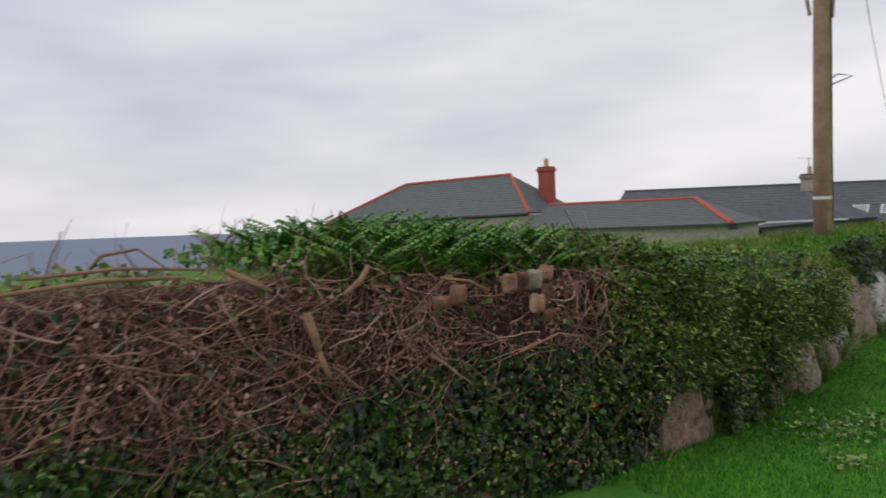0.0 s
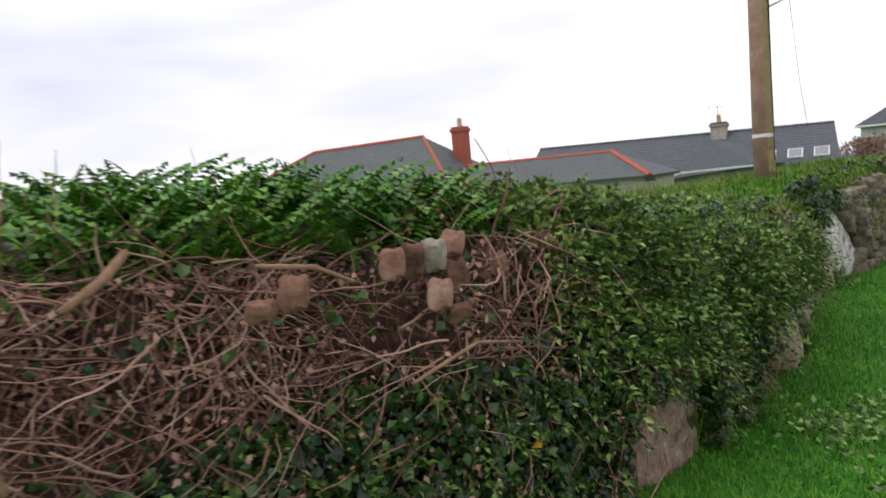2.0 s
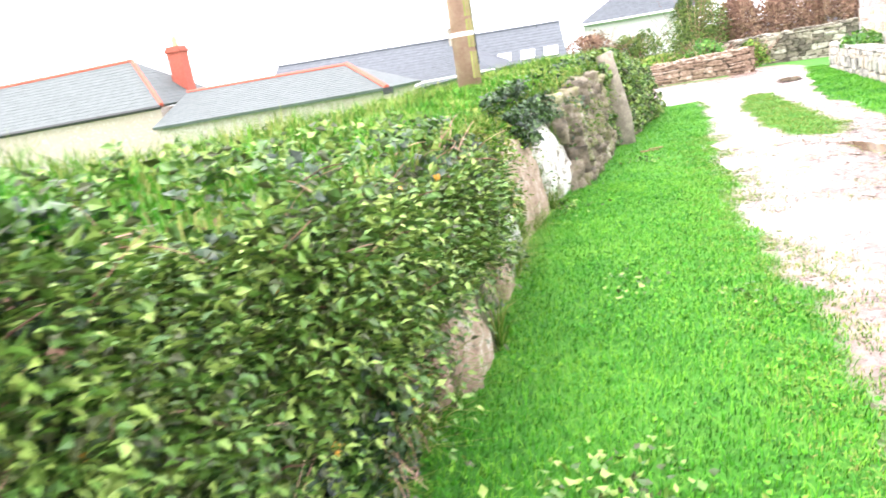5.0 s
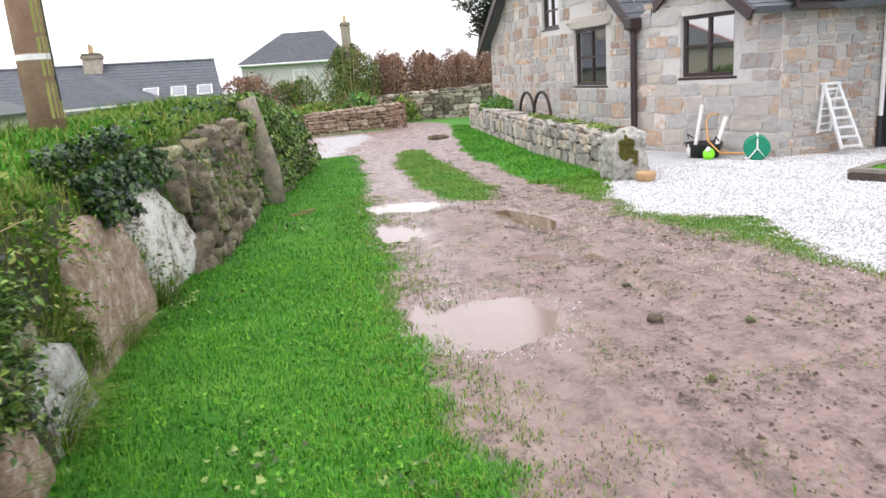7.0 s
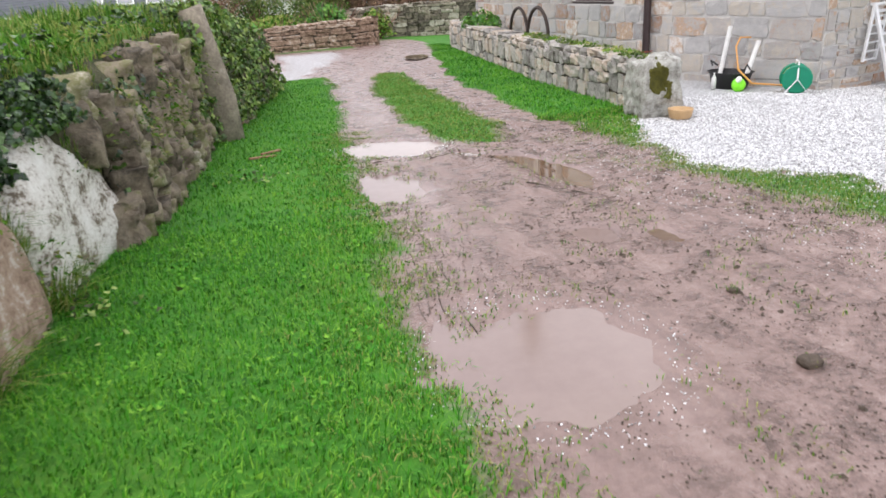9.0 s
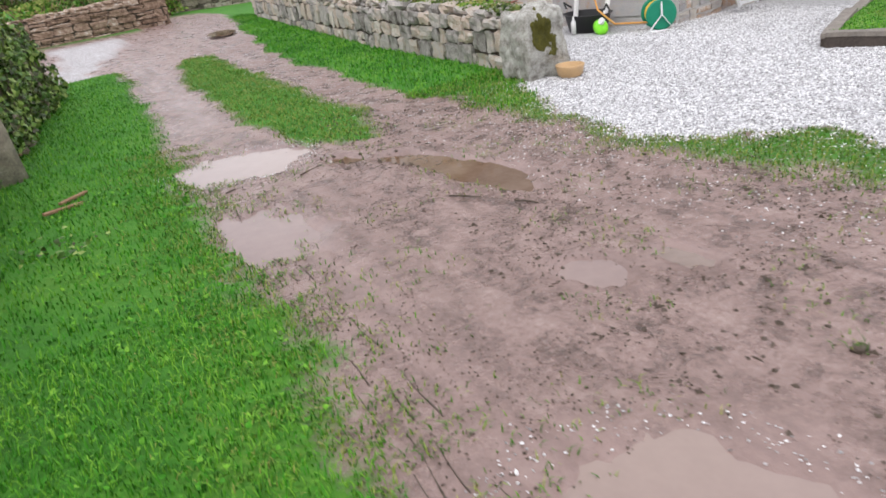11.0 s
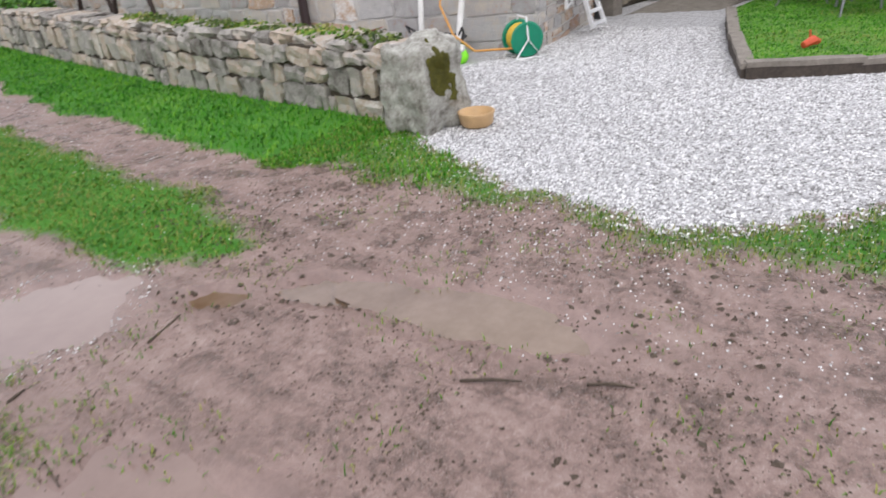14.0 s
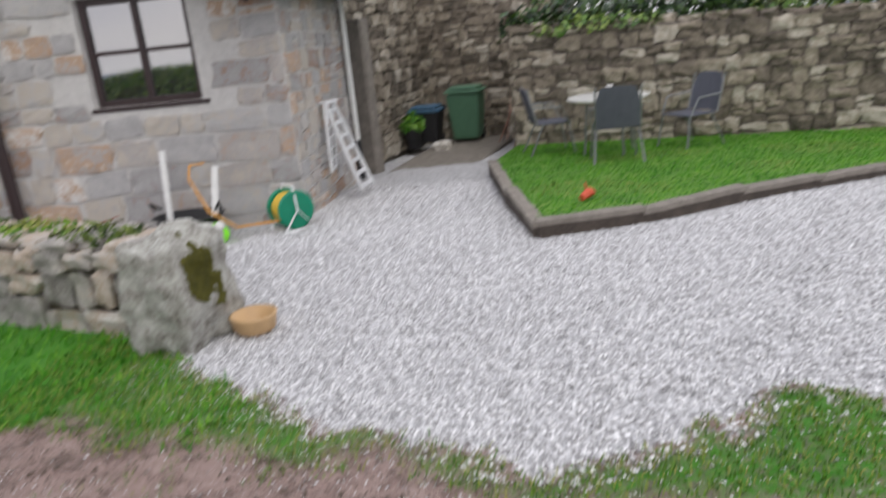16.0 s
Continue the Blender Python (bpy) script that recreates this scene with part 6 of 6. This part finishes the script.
V = [(x, y, lawn_z(x, y)) for x, y in LAWN] + [(12.25, 14.22, lawn_z(12.2, 14))]
lawn = link("lawn", V, [tuple(range(len(V)))], M_TURF)
tagged(lawn, "small raised lawn with worn patches", "lawn", kind="structure")
kerb = thing("kerb", "dark stone edging round the raised lawn", "kerb", kind="structure")
for (x0, y0), (x1, y1) in zip(LAWN, LAWN[1:]):
    a, b = Vector((x0, y0, 0)), Vector((x1, y1, 0))
    u = (b - a).normalized()
    n = Vector((u.y, -u.x, 0))
    L = (b - a).length
    k = max(1, round(L / 1.1))
    rot = Matrix((u, -n, Vector((0, 0, 1)))).transposed().to_4x4()
    for i in range(k):
        m = a + u * (L * (i + 0.5) / k)
        place = Matrix.Translation((m.x, m.y, lawn_z(m.x, m.y))) @ rot
        # one edging in two tones: dark colour on the sides, paler on top
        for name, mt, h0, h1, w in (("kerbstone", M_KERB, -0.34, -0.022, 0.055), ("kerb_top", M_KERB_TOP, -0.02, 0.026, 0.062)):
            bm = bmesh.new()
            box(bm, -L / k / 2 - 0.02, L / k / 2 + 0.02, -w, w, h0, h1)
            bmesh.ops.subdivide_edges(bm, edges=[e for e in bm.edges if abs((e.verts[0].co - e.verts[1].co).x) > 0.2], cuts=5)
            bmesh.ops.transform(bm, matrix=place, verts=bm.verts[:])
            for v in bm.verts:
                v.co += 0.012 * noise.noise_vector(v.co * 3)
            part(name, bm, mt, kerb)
r = random.Random(241)
pts, dry = [], []
while len(pts) < 24000:
    x, y = r.uniform(7, 12.2), r.uniform(8, 14.2)
    if y > 13.05 + 0.335 * (x - 7) or y < 13.0 - 1.42 * (x - 7):
        continue
    (dry if noise.noise((x * 0.9, y * 0.9, 6)) > 0.28 and r.random() < 0.7 else pts).append((x, y, lawn_z(x, y) - 0.004))
tagged(blades("lawn_grass", pts, 0.03, 0.011, M_GRASS, None, 242, 1.2), "short green lawn grass", "grass")
tagged(blades("lawn_grass", dry, 0.024, 0.011, M_GRASS_DRY, None, 243, 1.2), "yellowed worn lawn grass", "grass")
toy = thing("garden_toy", "small orange-red plastic toy lying on the lawn", "toy")
part("body", tube(bmesh.new(), [(7.75, 12.78, 0.03), (7.85, 12.72, 0.06), (7.95, 12.7, 0.03)], [0.03, 0.045, 0.03], 8), M_RED, toy)
part("spike", tube(bmesh.new(), [(7.85, 12.74, 0.04), (7.86, 12.76, 0.15)], 0.01, 5), M_RED, toy)

# plants above the terrace wall
clump("dense evergreen shrubs above the terrace wall", 13.2, 12.6, 1.35, 0.75, 2.0, 0.9, 2600, 0.12, M_IVY, 251, "bush")
clump("dense evergreen shrubs above the terrace wall", 13.2, 8.8, 1.3, 0.75, 2.4, 0.9, 2600, 0.12, M_LEAF, 252, "bush")
clump("flowering ivy hanging over the terrace wall", 12.35, 13.0, 1.4, 0.3, 1.0, 0.3, 500, 0.09, M_LEAF, 253, "ivy")
boxed_bank = boxed("raised_border", M_SOIL, None, 12.66, 14.95, 3.0, 13.8, -0.5, 1.3)
tagged(boxed_bank, "raised planting border behind the terrace wall", "flower bed")

# ---- yard things ----
def wheelie_bin(x, y, z, mt, lid_mt, label, h=1.06, w=0.55):
    b = thing("wheelie_bin", label, "bin")
    bm = bmesh.new()
    V0 = [(-w * 0.38, -w * 0.42, 0.06), (w * 0.38, -w * 0.42, 0.06), (w * 0.38, w * 0.42, 0.06), (-w * 0.38, w * 0.42, 0.06)]
    V1 = [(-w * 0.5, -w * 0.55, h - 0.12), (w * 0.5, -w * 0.55, h - 0.12), (w * 0.5, w * 0.55, h - 0.12), (-w * 0.5, w * 0.55, h - 0.12)]
    vs = [bm.verts.new(Vector(p) + Vector((x, y, z))) for p in V0 + V1]
    for f in ((3, 2, 1, 0), (4, 5, 6, 7), (0, 1, 5, 4), (1, 2, 6, 5), (2, 3, 7, 6), (3, 0, 4, 7)):
        bm.faces.new([vs[i] for i in f])
    bmesh.ops.bevel(bm, geom=bm.edges[:], offset=0.03, segments=2, affect="EDGES")
    part("body", bm, mt, b)
    bm = bmesh.new()
    box(bm, x - w * 0.54, x + w * 0.54, y - w * 0.6, y + w * 0.6, z + h - 0.118, z + h - 0.06, 0.02)
    box(bm, x - w * 0.45, x + w * 0.48, y - w * 0.5, y + w * 0.5, z + h - 0.06, z + h, 0.03)
    part("lid", bm, lid_mt, b)
    part("handle", tube(bmesh.new(), [(x + w * 0.6, y - w * 0.4, z + h - 0.1), (x + w * 0.6, y + w * 0.4, z + h - 0.1)], 0.018, 8), mt, b)
    for sy in (-1, 1):
        part("wheel", lathe(bmesh.new(), [(0.1, -0.03), (0.1, 0.03)], 14, Matrix.Translation((x + w * 0.4, y + sy * w * 0.4, z + 0.1)) @ Matrix.Rotation(math.pi / 2, 4, "X")), M_BLACK, b)


wheelie_bin(14.15, 15.5, -0.36, M_GREEN_BIN, M_GREEN_BIN, "green plastic wheelie bin against the back wall", 1.0, 0.56)
wheelie_bin(13.9, 16.2, -0.36, M_BLACK, M_BLUE_LID, "squat black bin with blue-grey lid", 0.72, 0.5)
clump("small potted fern on the step", 13.5, 16.35, -0.03, 0.2, 0.2, 0.4, 200, 0.1, M_FERN, 255)
pot = part("pot", lathe(bmesh.new(), [(0.12, -0.36), (0.17, -0.05), (0.19, 0.0), (0.1, 0.0)], 16, Matrix.Translation((13.5, 16.35, 0))), M_BLACK, None, smooth=True)
tagged(pot, "dark plant pot on the step", "pot")
stone = piece("stone", ROCKS[1], M_WHITE_ROCK, None, Matrix.Translation((13.3, 15.75, -0.30)) @ Matrix.Diagonal((0.28, 0.3, 0.16, 1)))
tagged(stone, "round white stone on the step", "stone")
for k in range(3):
    st = part("garden_stake", tube(bmesh.new(), [(14.0 - 0.1 * k, 14.75 + 0.05 * k, -0.36), (14.4, 14.72 - 0.1 * k, 0.35 + 0.1 * k)], 0.012, 5), M_TWIG, None)
    tagged(st, "thin wooden stake leaning on the wall", "stake", "stakes by the wall")


# aluminium step ladder
lad = thing("step_ladder", "aluminium step ladder standing open against the house wall", "ladder")


def rail(a, b, w=0.045):
    part("rail", tube(bmesh.new(), [a, b], w * 0.7, 4), M_ALU, lad)


FA, FB = Vector((9.33, 15.62, -0.17)), Vector((9.78, 15.66, -0.19))
TA, TB = Vector((9.12, 15.86, 0.93)), Vector((9.46, 15.93, 0.93))
rail(FA, TA)
rail(FB, TB)
for k in range(7):
    f = 0.04 + k * 0.145
    a, b = FA.lerp(TA, f), FB.lerp(TB, f)
    part("tread", tube(bmesh.new(), [a, b], [0.028, 0.028], 4), M_ALU, lad)
RA, RB = Vector((9.02, 15.84, 0.12)), Vector((9.36, 15.94, 0.12))
rail(RA, TA, 0.035)
rail(RB, TB, 0.035)
for k in range(6):
    f = 0.03 + k * 0.15
    part("crossbar", tube(bmesh.new(), [RA.lerp(TA, f), RB.lerp(TB, f)], 0.016, 4), M_ALU, lad)
boxed("platform", M_ALU, lad, 9.12, 9.46, 15.84, 15.96, 0.9, 0.94, 0.01)

# hose reel
reel = thing("hose_reel", "green plastic hose reel with yellow hose on the gravel", "hose reel")
rc = Vector((7.72, 15.72, ground(7.7, 15.7) + 0.21))
rm = Matrix.Translation(rc) @ Matrix.Rotation(radians(-35), 4, "Z") @ Matrix.Rotation(math.pi / 2, 4, "X")
for s, rr in ((-0.13, 0.2), (0.13, 0.2)):
    part("flange", lathe(bmesh.new(), [(0.05, s - 0.012), (rr * 0.9, s - 0.012), (rr, s), (rr * 0.9, s + 0.012), (0.05, s + 0.012)], 24, rm), M_TEAL, reel)
bm = bmesh.new()
for k in range(6):
    n = 22
    loop = [rm @ Vector((0.145 * math.cos(i * math.tau / n), 0.145 * math.sin(i * math.tau / n), -0.09 + k * 0.036)) for i in range(n + 1)]
    tube(bm, loop, 0.018, 6, False)
part("hose", bm, M_YELLOW, reel, "coiled yellow hose", True)
part("drum", lathe(bmesh.new(), [(0.12, -0.12), (0.12, 0.12)], 20, rm), M_TEAL, reel)
for s in (-0.16, 0.16):
    bm = bmesh.new()
    tube(bm, [rm @ Vector(p) for p in ((-0.16, -0.2, s), (0.0, 0.0, s), (0.16, -0.2, s), (-0.16, -0.2, s))], 0.012, 6)
    part("stand", bm, M_ALU, reel, "bare metal stand")
part("carry_handle", tube(bmesh.new(), [rm @ Vector(p) for p in ((0, 0, -0.16), (0, 0.24, -0.12), (0, 0.24, 0.12), (0, 0, 0.16))], 0.012, 6), M_ALU, reel)
hose = part("garden_hose", tube(bmesh.new(), [(7.66, 15.7, 0.02), (7.55, 15.75, -0.07), (7.45, 15.95, -0.07), (7.3, 16.1, -0.06), (7.25, 16.35, 0.12), (7.4, 16.62, 0.42), (7.5, 16.66, 0.54), (7.6, 16.55, 0.54)], 0.014, 6), M_ORANGE, None, smooth=True)
tagged(hose, "orange garden hose trailing over the gravel", "hose")

# black tub with handles of tools, and a lime green can
tub = thing("tub", "black rubber tub against the house wall", "tub")
bm = bmesh.new()
lathe(bm, [(0.23, 0.0), (0.28, 0.2), (0.31, 0.22), (0.28, 0.22), (0.21, 0.03), (0.05, 0.02)], 26, Matrix.Translation((7.42, 16.72, ground(7.4, 16.7) + 0.005)) @ Matrix.Diagonal((1, 1.25, 1.1, 1)))
part("body", bm, M_BLACK, tub, smooth=True)
for sy in (-0.36, 0.36):
    part("handle", tube(bmesh.new(), [(7.37, 16.72 + sy, 0.1), (7.37, 16.72 + sy * 1.15, 0.18), (7.47, 16.72 + sy, 0.1)], 0.014, 6), M_BLACK, tub)
for a, b in (((7.42, 16.96, -0.05), (7.62, 17.05, 0.68)), ((7.5, 16.48, -0.05), (7.72, 16.52, 0.48))):
    pl = part("white_pipe", tube(bmesh.new(), [a, b], 0.035, 10), M_WHITE, None)
    tagged(pl, "white plastic pipe standing in the black tub", "pipe", "pipes in the tub")
can = thing("watering_can", "lime green plastic can lying on the gravel", "can")
bm = bmesh.new()
lathe(bm, [(0.03, -0.17), (0.085, -0.13), (0.10, 0.0), (0.09, 0.12), (0.04, 0.17)], 18, Matrix.Translation((7.22, 16.28, ground(7.2, 16.3) + 0.09)) @ Matrix.Rotation(radians(-40), 4, "Z") @ Matrix.Rotation(math.pi / 2, 4, "X"))
part("body", bm, M_LIME, can, smooth=True)
part("cap", lathe(bmesh.new(), [(0.045, 0), (0.045, 0.03)], 14, Matrix.Translation((7.13, 16.16, 0.0)) @ Matrix.Rotation(math.radians(-60), 4, "Y")), M_WHITE, can)
bt = part("bottle", lathe(bmesh.new(), [(0.035, 0.0), (0.035, 0.16), (0.012, 0.2), (0.012, 0.24)], 12, Matrix.Translation((7.05, 16.62, ground(7.0, 16.6) + 0.005))), M_WHITE, None, smooth=True)
tagged(bt, "small white plastic bottle beside the tub", "bottle")

# table and chairs
tz = lawn_z(10.9, 12.8)
tab = thing("garden_table", "round pale garden table on the lawn", "table")
part("tabletop", lathe(bmesh.new(), [(0.48, 0.70), (0.52, 0.715), (0.52, 0.735), (0.49, 0.745)], 36, Matrix.Translation((10.95, 12.75, tz))), M_TABLE, tab)
for a in range(4):
    c, s = math.cos(a * math.pi / 2 + 0.6), math.sin(a * math.pi / 2 + 0.6)
    part("leg", tube(bmesh.new(), [(10.95 + 0.36 * c, 12.75 + 0.36 * s, tz), (10.95 + 0.30 * c, 12.75 + 0.30 * s, tz + 0.70)], 0.016, 6), M_STEEL, tab)
cup = part("cup", lathe(bmesh.new(), [(0.035, 0.0), (0.045, 0.13), (0.04, 0.13), (0.03, 0.01)], 16, Matrix.Translation((10.9, 12.72, tz + 0.746))), M_WHITE, None)
tagged(cup, "white cup on the garden table", "cup")


def chair(m):
    ch = thing("garden_chair", "grey mesh garden chair with slim steel legs", "chair", "chairs round the garden table")
    boxed("seat", M_CHAIR, ch, -0.25, 0.25, -0.22, 0.24, 0.41, 0.435, 0.01)
    bm = bmesh.new()
    rows = []
    for i in range(7):
        z = i / 6
        rows.append([[bm.verts.new((x * (0.25 - 0.05 * max(0, z - 0.6) ** 1.5 * 4), -0.24 - 0.12 * z - 0.03 * (1 - x * x) + dy, 0.44 + 0.46 * z + 0.02 * (1 - x * x) * z)) for x in (-1, -0.6, -0.2, 0.2, 0.6, 1)] for dy in (-0.008, 0.008)])
    for a, b in zip(rows, rows[1:]):
        for k in range(5):
            bm.faces.new((a[0][k], a[0][k + 1], b[0][k + 1], b[0][k]))
            bm.faces.new((a[1][k + 1], a[1][k], b[1][k], b[1][k + 1]))
        for k in (0, 5):
            bm.faces.new((a[0][k], b[0][k], b[1][k], a[1][k]))
    for q in (rows[0], rows[-1]):
        for k in range(5):
            bm.faces.new((q[0][k], q[1][k], q[1][k + 1], q[0][k + 1]))
    part("backrest", bm, M_CHAIR, ch)
    for sx in (-1, 1):
        part("back_frame", tube(bmesh.new(), [(sx * 0.26, -0.23, 0.42), (sx * 0.26, -0.35, 0.90)], 0.013, 6), M_STEEL, ch)
        part("front_leg", tube(bmesh.new(), [(sx * 0.28, 0.27, 0.0), (sx * 0.25, 0.20, 0.42)], 0.013, 6), M_STEEL, ch)
        part("back_leg", tube(bmesh.new(), [(sx * 0.29, -0.34, 0.0), (sx * 0.25, -0.15, 0.42)], 0.013, 6), M_STEEL, ch)
        part("armrest", tube(bmesh.new(), [(sx * 0.27, -0.29, 0.66), (sx * 0.29, 0.1, 0.64), (sx * 0.27, 0.2, 0.42)], 0.013, 6), M_STEEL, ch)
    ch.matrix_basis = m
    return ch


first = chair(pose(10.25, 12.62, lawn_z(10.2, 12.6), 0, 0, -80))
copy_thing(first, pose(11.25, 13.55, lawn_z(11.2, 13.5), 0, 0, 200))
copy_thing(first, pose(11.3, 11.75, lawn_z(11.3, 11.8), 0, 0, 40))

# ---- planting beyond the lane ----
def shrub(label, x, y, z, rx, ry, h, n, size, material, seed, stems=60):
    sh = thing("shrub", label, "shrub")
    k = random.Random(seed)
    pl = []
    for _ in range(n):
        a, q = k.uniform(0, math.tau), k.random() ** 0.45
        t = k.random() ** 0.8
        bulge = 0.75 + 0.35 * noise.noise((math.cos(a) * 2 + seed, math.sin(a) * 2, t * 2))
        rr = q * bulge * math.sqrt(max(0.02, 1 - (max(0, t - 0.35) / 0.7) ** 2))
        pl.append(((x + rx * rr * math.cos(a), y + ry * rr * math.sin(a), z + h * t * (0.85 + 0.3 * noise.noise((a, t, seed)))), (math.cos(a), math.sin(a), 0.5)))
    tagged(leaf_cloud("crown", pl, size, material, sh, seed=seed, shape=0.6), kind="stuff")
    ls = []
    for _ in range(stems):
        a = k.uniform(0, math.tau)
        d = Vector((math.cos(a) * rx * k.random(), math.sin(a) * ry * k.random(), h * k.uniform(0.7, 1.05)))
        b = Vector((x + d.x * 0.3, y + d.y * 0.3, z - 0.1))
        ls.append(([b, b + d * 0.5 + Vector((0, 0, 0.1)), b + d], 0.015))
    tagged(tubes("stem_tangle", ls, M_TWIG, sh), kind="stuff")


shrub("tall golden-green bush behind the far wall", 4.9, 41.5, -0.2, 1.9, 1.6, 3.7, 10000, 0.13, M_SHRUB_GREEN, 301)
for i, (x, y, h) in enumerate(((7.2, 43, 3.3), (9.2, 43.5, 3.2), (11.2, 44, 3.1), (13.4, 45, 3.2))):
    shrub("dense reddish-brown winter shrub beyond the wall", x, y, -0.2, 1.8, 1.6, h, 10000, 0.12, M_SHRUB, 303 + i)
shrub("low bright green bush behind the far wall", 3.9, 32.5, -0.1, 1.0, 0.8, 1.35, 1800, 0.14, M_FERN, 311)
shrub("dry grey-green shrub behind the far wall", 2.2, 33, -0.1, 1.3, 1.0, 1.05, 1600, 0.13, M_GRASS_DRY, 312)
shrub("dry grey-green shrub behind the far wall", 5.6, 33.2, -0.1, 0.9, 0.8, 0.95, 1200, 0.13, M_GRASS_DRY, 313)
shrub("bare brown thicket beside the barn", 0.0, 50, 0.2, 2.4, 1.5, 2.3, 3000, 0.16, M_SHRUB, 314)
for x, y, h in ((3.0, 55, 1.2), (7, 48, 1.0)):
    shrub("dark hedge in the distance", x, y, -0.2, 3, 1.2, h + 1, 2600, 0.2, M_SHRUB_GREEN, int(400 + x))


def tree(name, label, x, y, z, height, spread, material, seed, leaves, size, trunk=0.16, lean=0.0, bare=False):
    tr = thing(name, label, "tree")
    k = random.Random(seed)
    ls, tips = [], []

    def grow(p, d, length, rad, depth):
        pts = [p]
        for _ in range(4):
            d = (d + Vector((k.uniform(-0.25, 0.25), k.uniform(-0.25, 0.25), k.uniform(-0.08, 0.2)))).normalized()
            pts.append(pts[-1] + d * length / 4)
        ls.append((pts, rad))
        tips.append(pts[-1])
        if depth:
            for _ in range(4 if not bare else 5):
                a = k.uniform(0, math.tau)
                e = (d * 0.5 + Vector((math.cos(a) * spread, math.sin(a) * spread, k.uniform(0.0, 0.5)))).normalized()
                grow(pts[k.randint(2, 4)], e, length * k.uniform(0.45, 0.7), rad * 0.5, depth - 1)

    grow(Vector((x, y, z)), Vector((lean, 0, 1)), height * 0.55, trunk, 3 if not bare else 4)
    tagged(tubes("trunk", ls, M_TWIG if bare else M_DARK_METAL, tr, 5), kind="stuff")
    if leaves:
        pl = []
        for _ in range(leaves):
            t = k.choice(tips)
            pl.append(((t.x + k.gauss(0, 0.28), t.y + k.gauss(0, 0.28), t.z + k.gauss(0, 0.14)), (0, 0, 1)))
        tagged(leaf_cloud("crown", pl, size, material, tr, seed=seed, shape=0.5), kind="stuff")


tree("tree", "dark wind-shaped pine behind the house", 13.2, 46, 0, 6.6, 1.0, M_PINE, 321, 5200, 0.2, 0.2)
tree("tree", "dark wind-shaped pine behind the house", 15.6, 47, 0, 7.5, 1.0, M_PINE, 322, 5200, 0.2, 0.22)
tree("tree", "low bare rounded thorn tree below the bank", -24.6, 17.4, -1.2, 3.4, 1.1, M_TWIG, 331, 0, 0.1, 0.12, 0, True)

# ---- small things on the lane ----
for x, y, q in ((2.0, 9.5, 0.042), (2.2, 10.2, 0.028), (1.75, 8.6, 0.022), (2.45, 9.2, 0.025)):
    ob = piece("turf_clod", ROCKS[int(x * 10) % 6], M_CLOD, None, Matrix.Translation((x, y, ground_height(x, y) + q * 0.35)) @ Matrix.Diagonal((q * 1.9, q * 1.6, q * 1.1, 1)))
    tagged(ob, "dark clod of turf lying on the muddy lane", "clod", "clods on the lane")
    t = blades("tuft", [(x + random.Random(i).gauss(0, q * 0.5), y + random.Random(i + 99).gauss(0, q * 0.6), ground_height(x, y) + 0.01) for i in range(26)], 0.028, 0.005, M_GRASS_DRY, None, 402, 1.0)
    tagged(t, "tuft of dry grass on the lane", "grass")
for a, b in (((1.78, 14.05), (1.98, 14.1)), ((1.25, 14.2), (1.33, 14.22)), ((2.2, 12.7), (2.3, 12.5)), ((2.4, 12.3), (2.46, 12.15))):
    z0 = ground_height(*a)
    ob = part("stick", tube(bmesh.new(), [(*a, z0 + 0.008), ((a[0] + b[0]) / 2 + 0.01, (a[1] + b[1]) / 2, z0 + 0.012), (*b, ground_height(*b) + 0.008)], [0.006, 0.007, 0.003], 6), M_CLOD)
    tagged(ob, "short dark wet stick on the mud", "stick", "sticks on the lane")
for k, (x, y) in enumerate(((0.25, 14.85), (0.35, 15.1), (0.2, 17.5))):
    ob = part("plank", box(bmesh.new(), -0.15, 0.15, -0.018, 0.018, -0.01, 0.012, 0.004, pose(x, y, ground_height(x, y) + 0.02, 0, 4, 20 + 25 * k)), M_WOOD_CUT)
    tagged(ob, "broken weathered board lying in the verge grass", "board", "boards in the verge")
tufts = []
r = random.Random(411)
while len(tufts) < 2600:
    x, y = r.uniform(0.7, 3.6), r.uniform(7, 15)
    if noise.noise((x * 2.3, y * 2.3, 12)) > 0.15 and x > interp(y, VERGE) + 0.35:
        tufts.append((x, y, ground_height(x, y) - 0.004))
tagged(blades("lane_weeds", tufts, 0.03, 0.006, M_GRASS_DRY, None, 412, 1.2), "sparse trampled weeds in the mud", "grass")
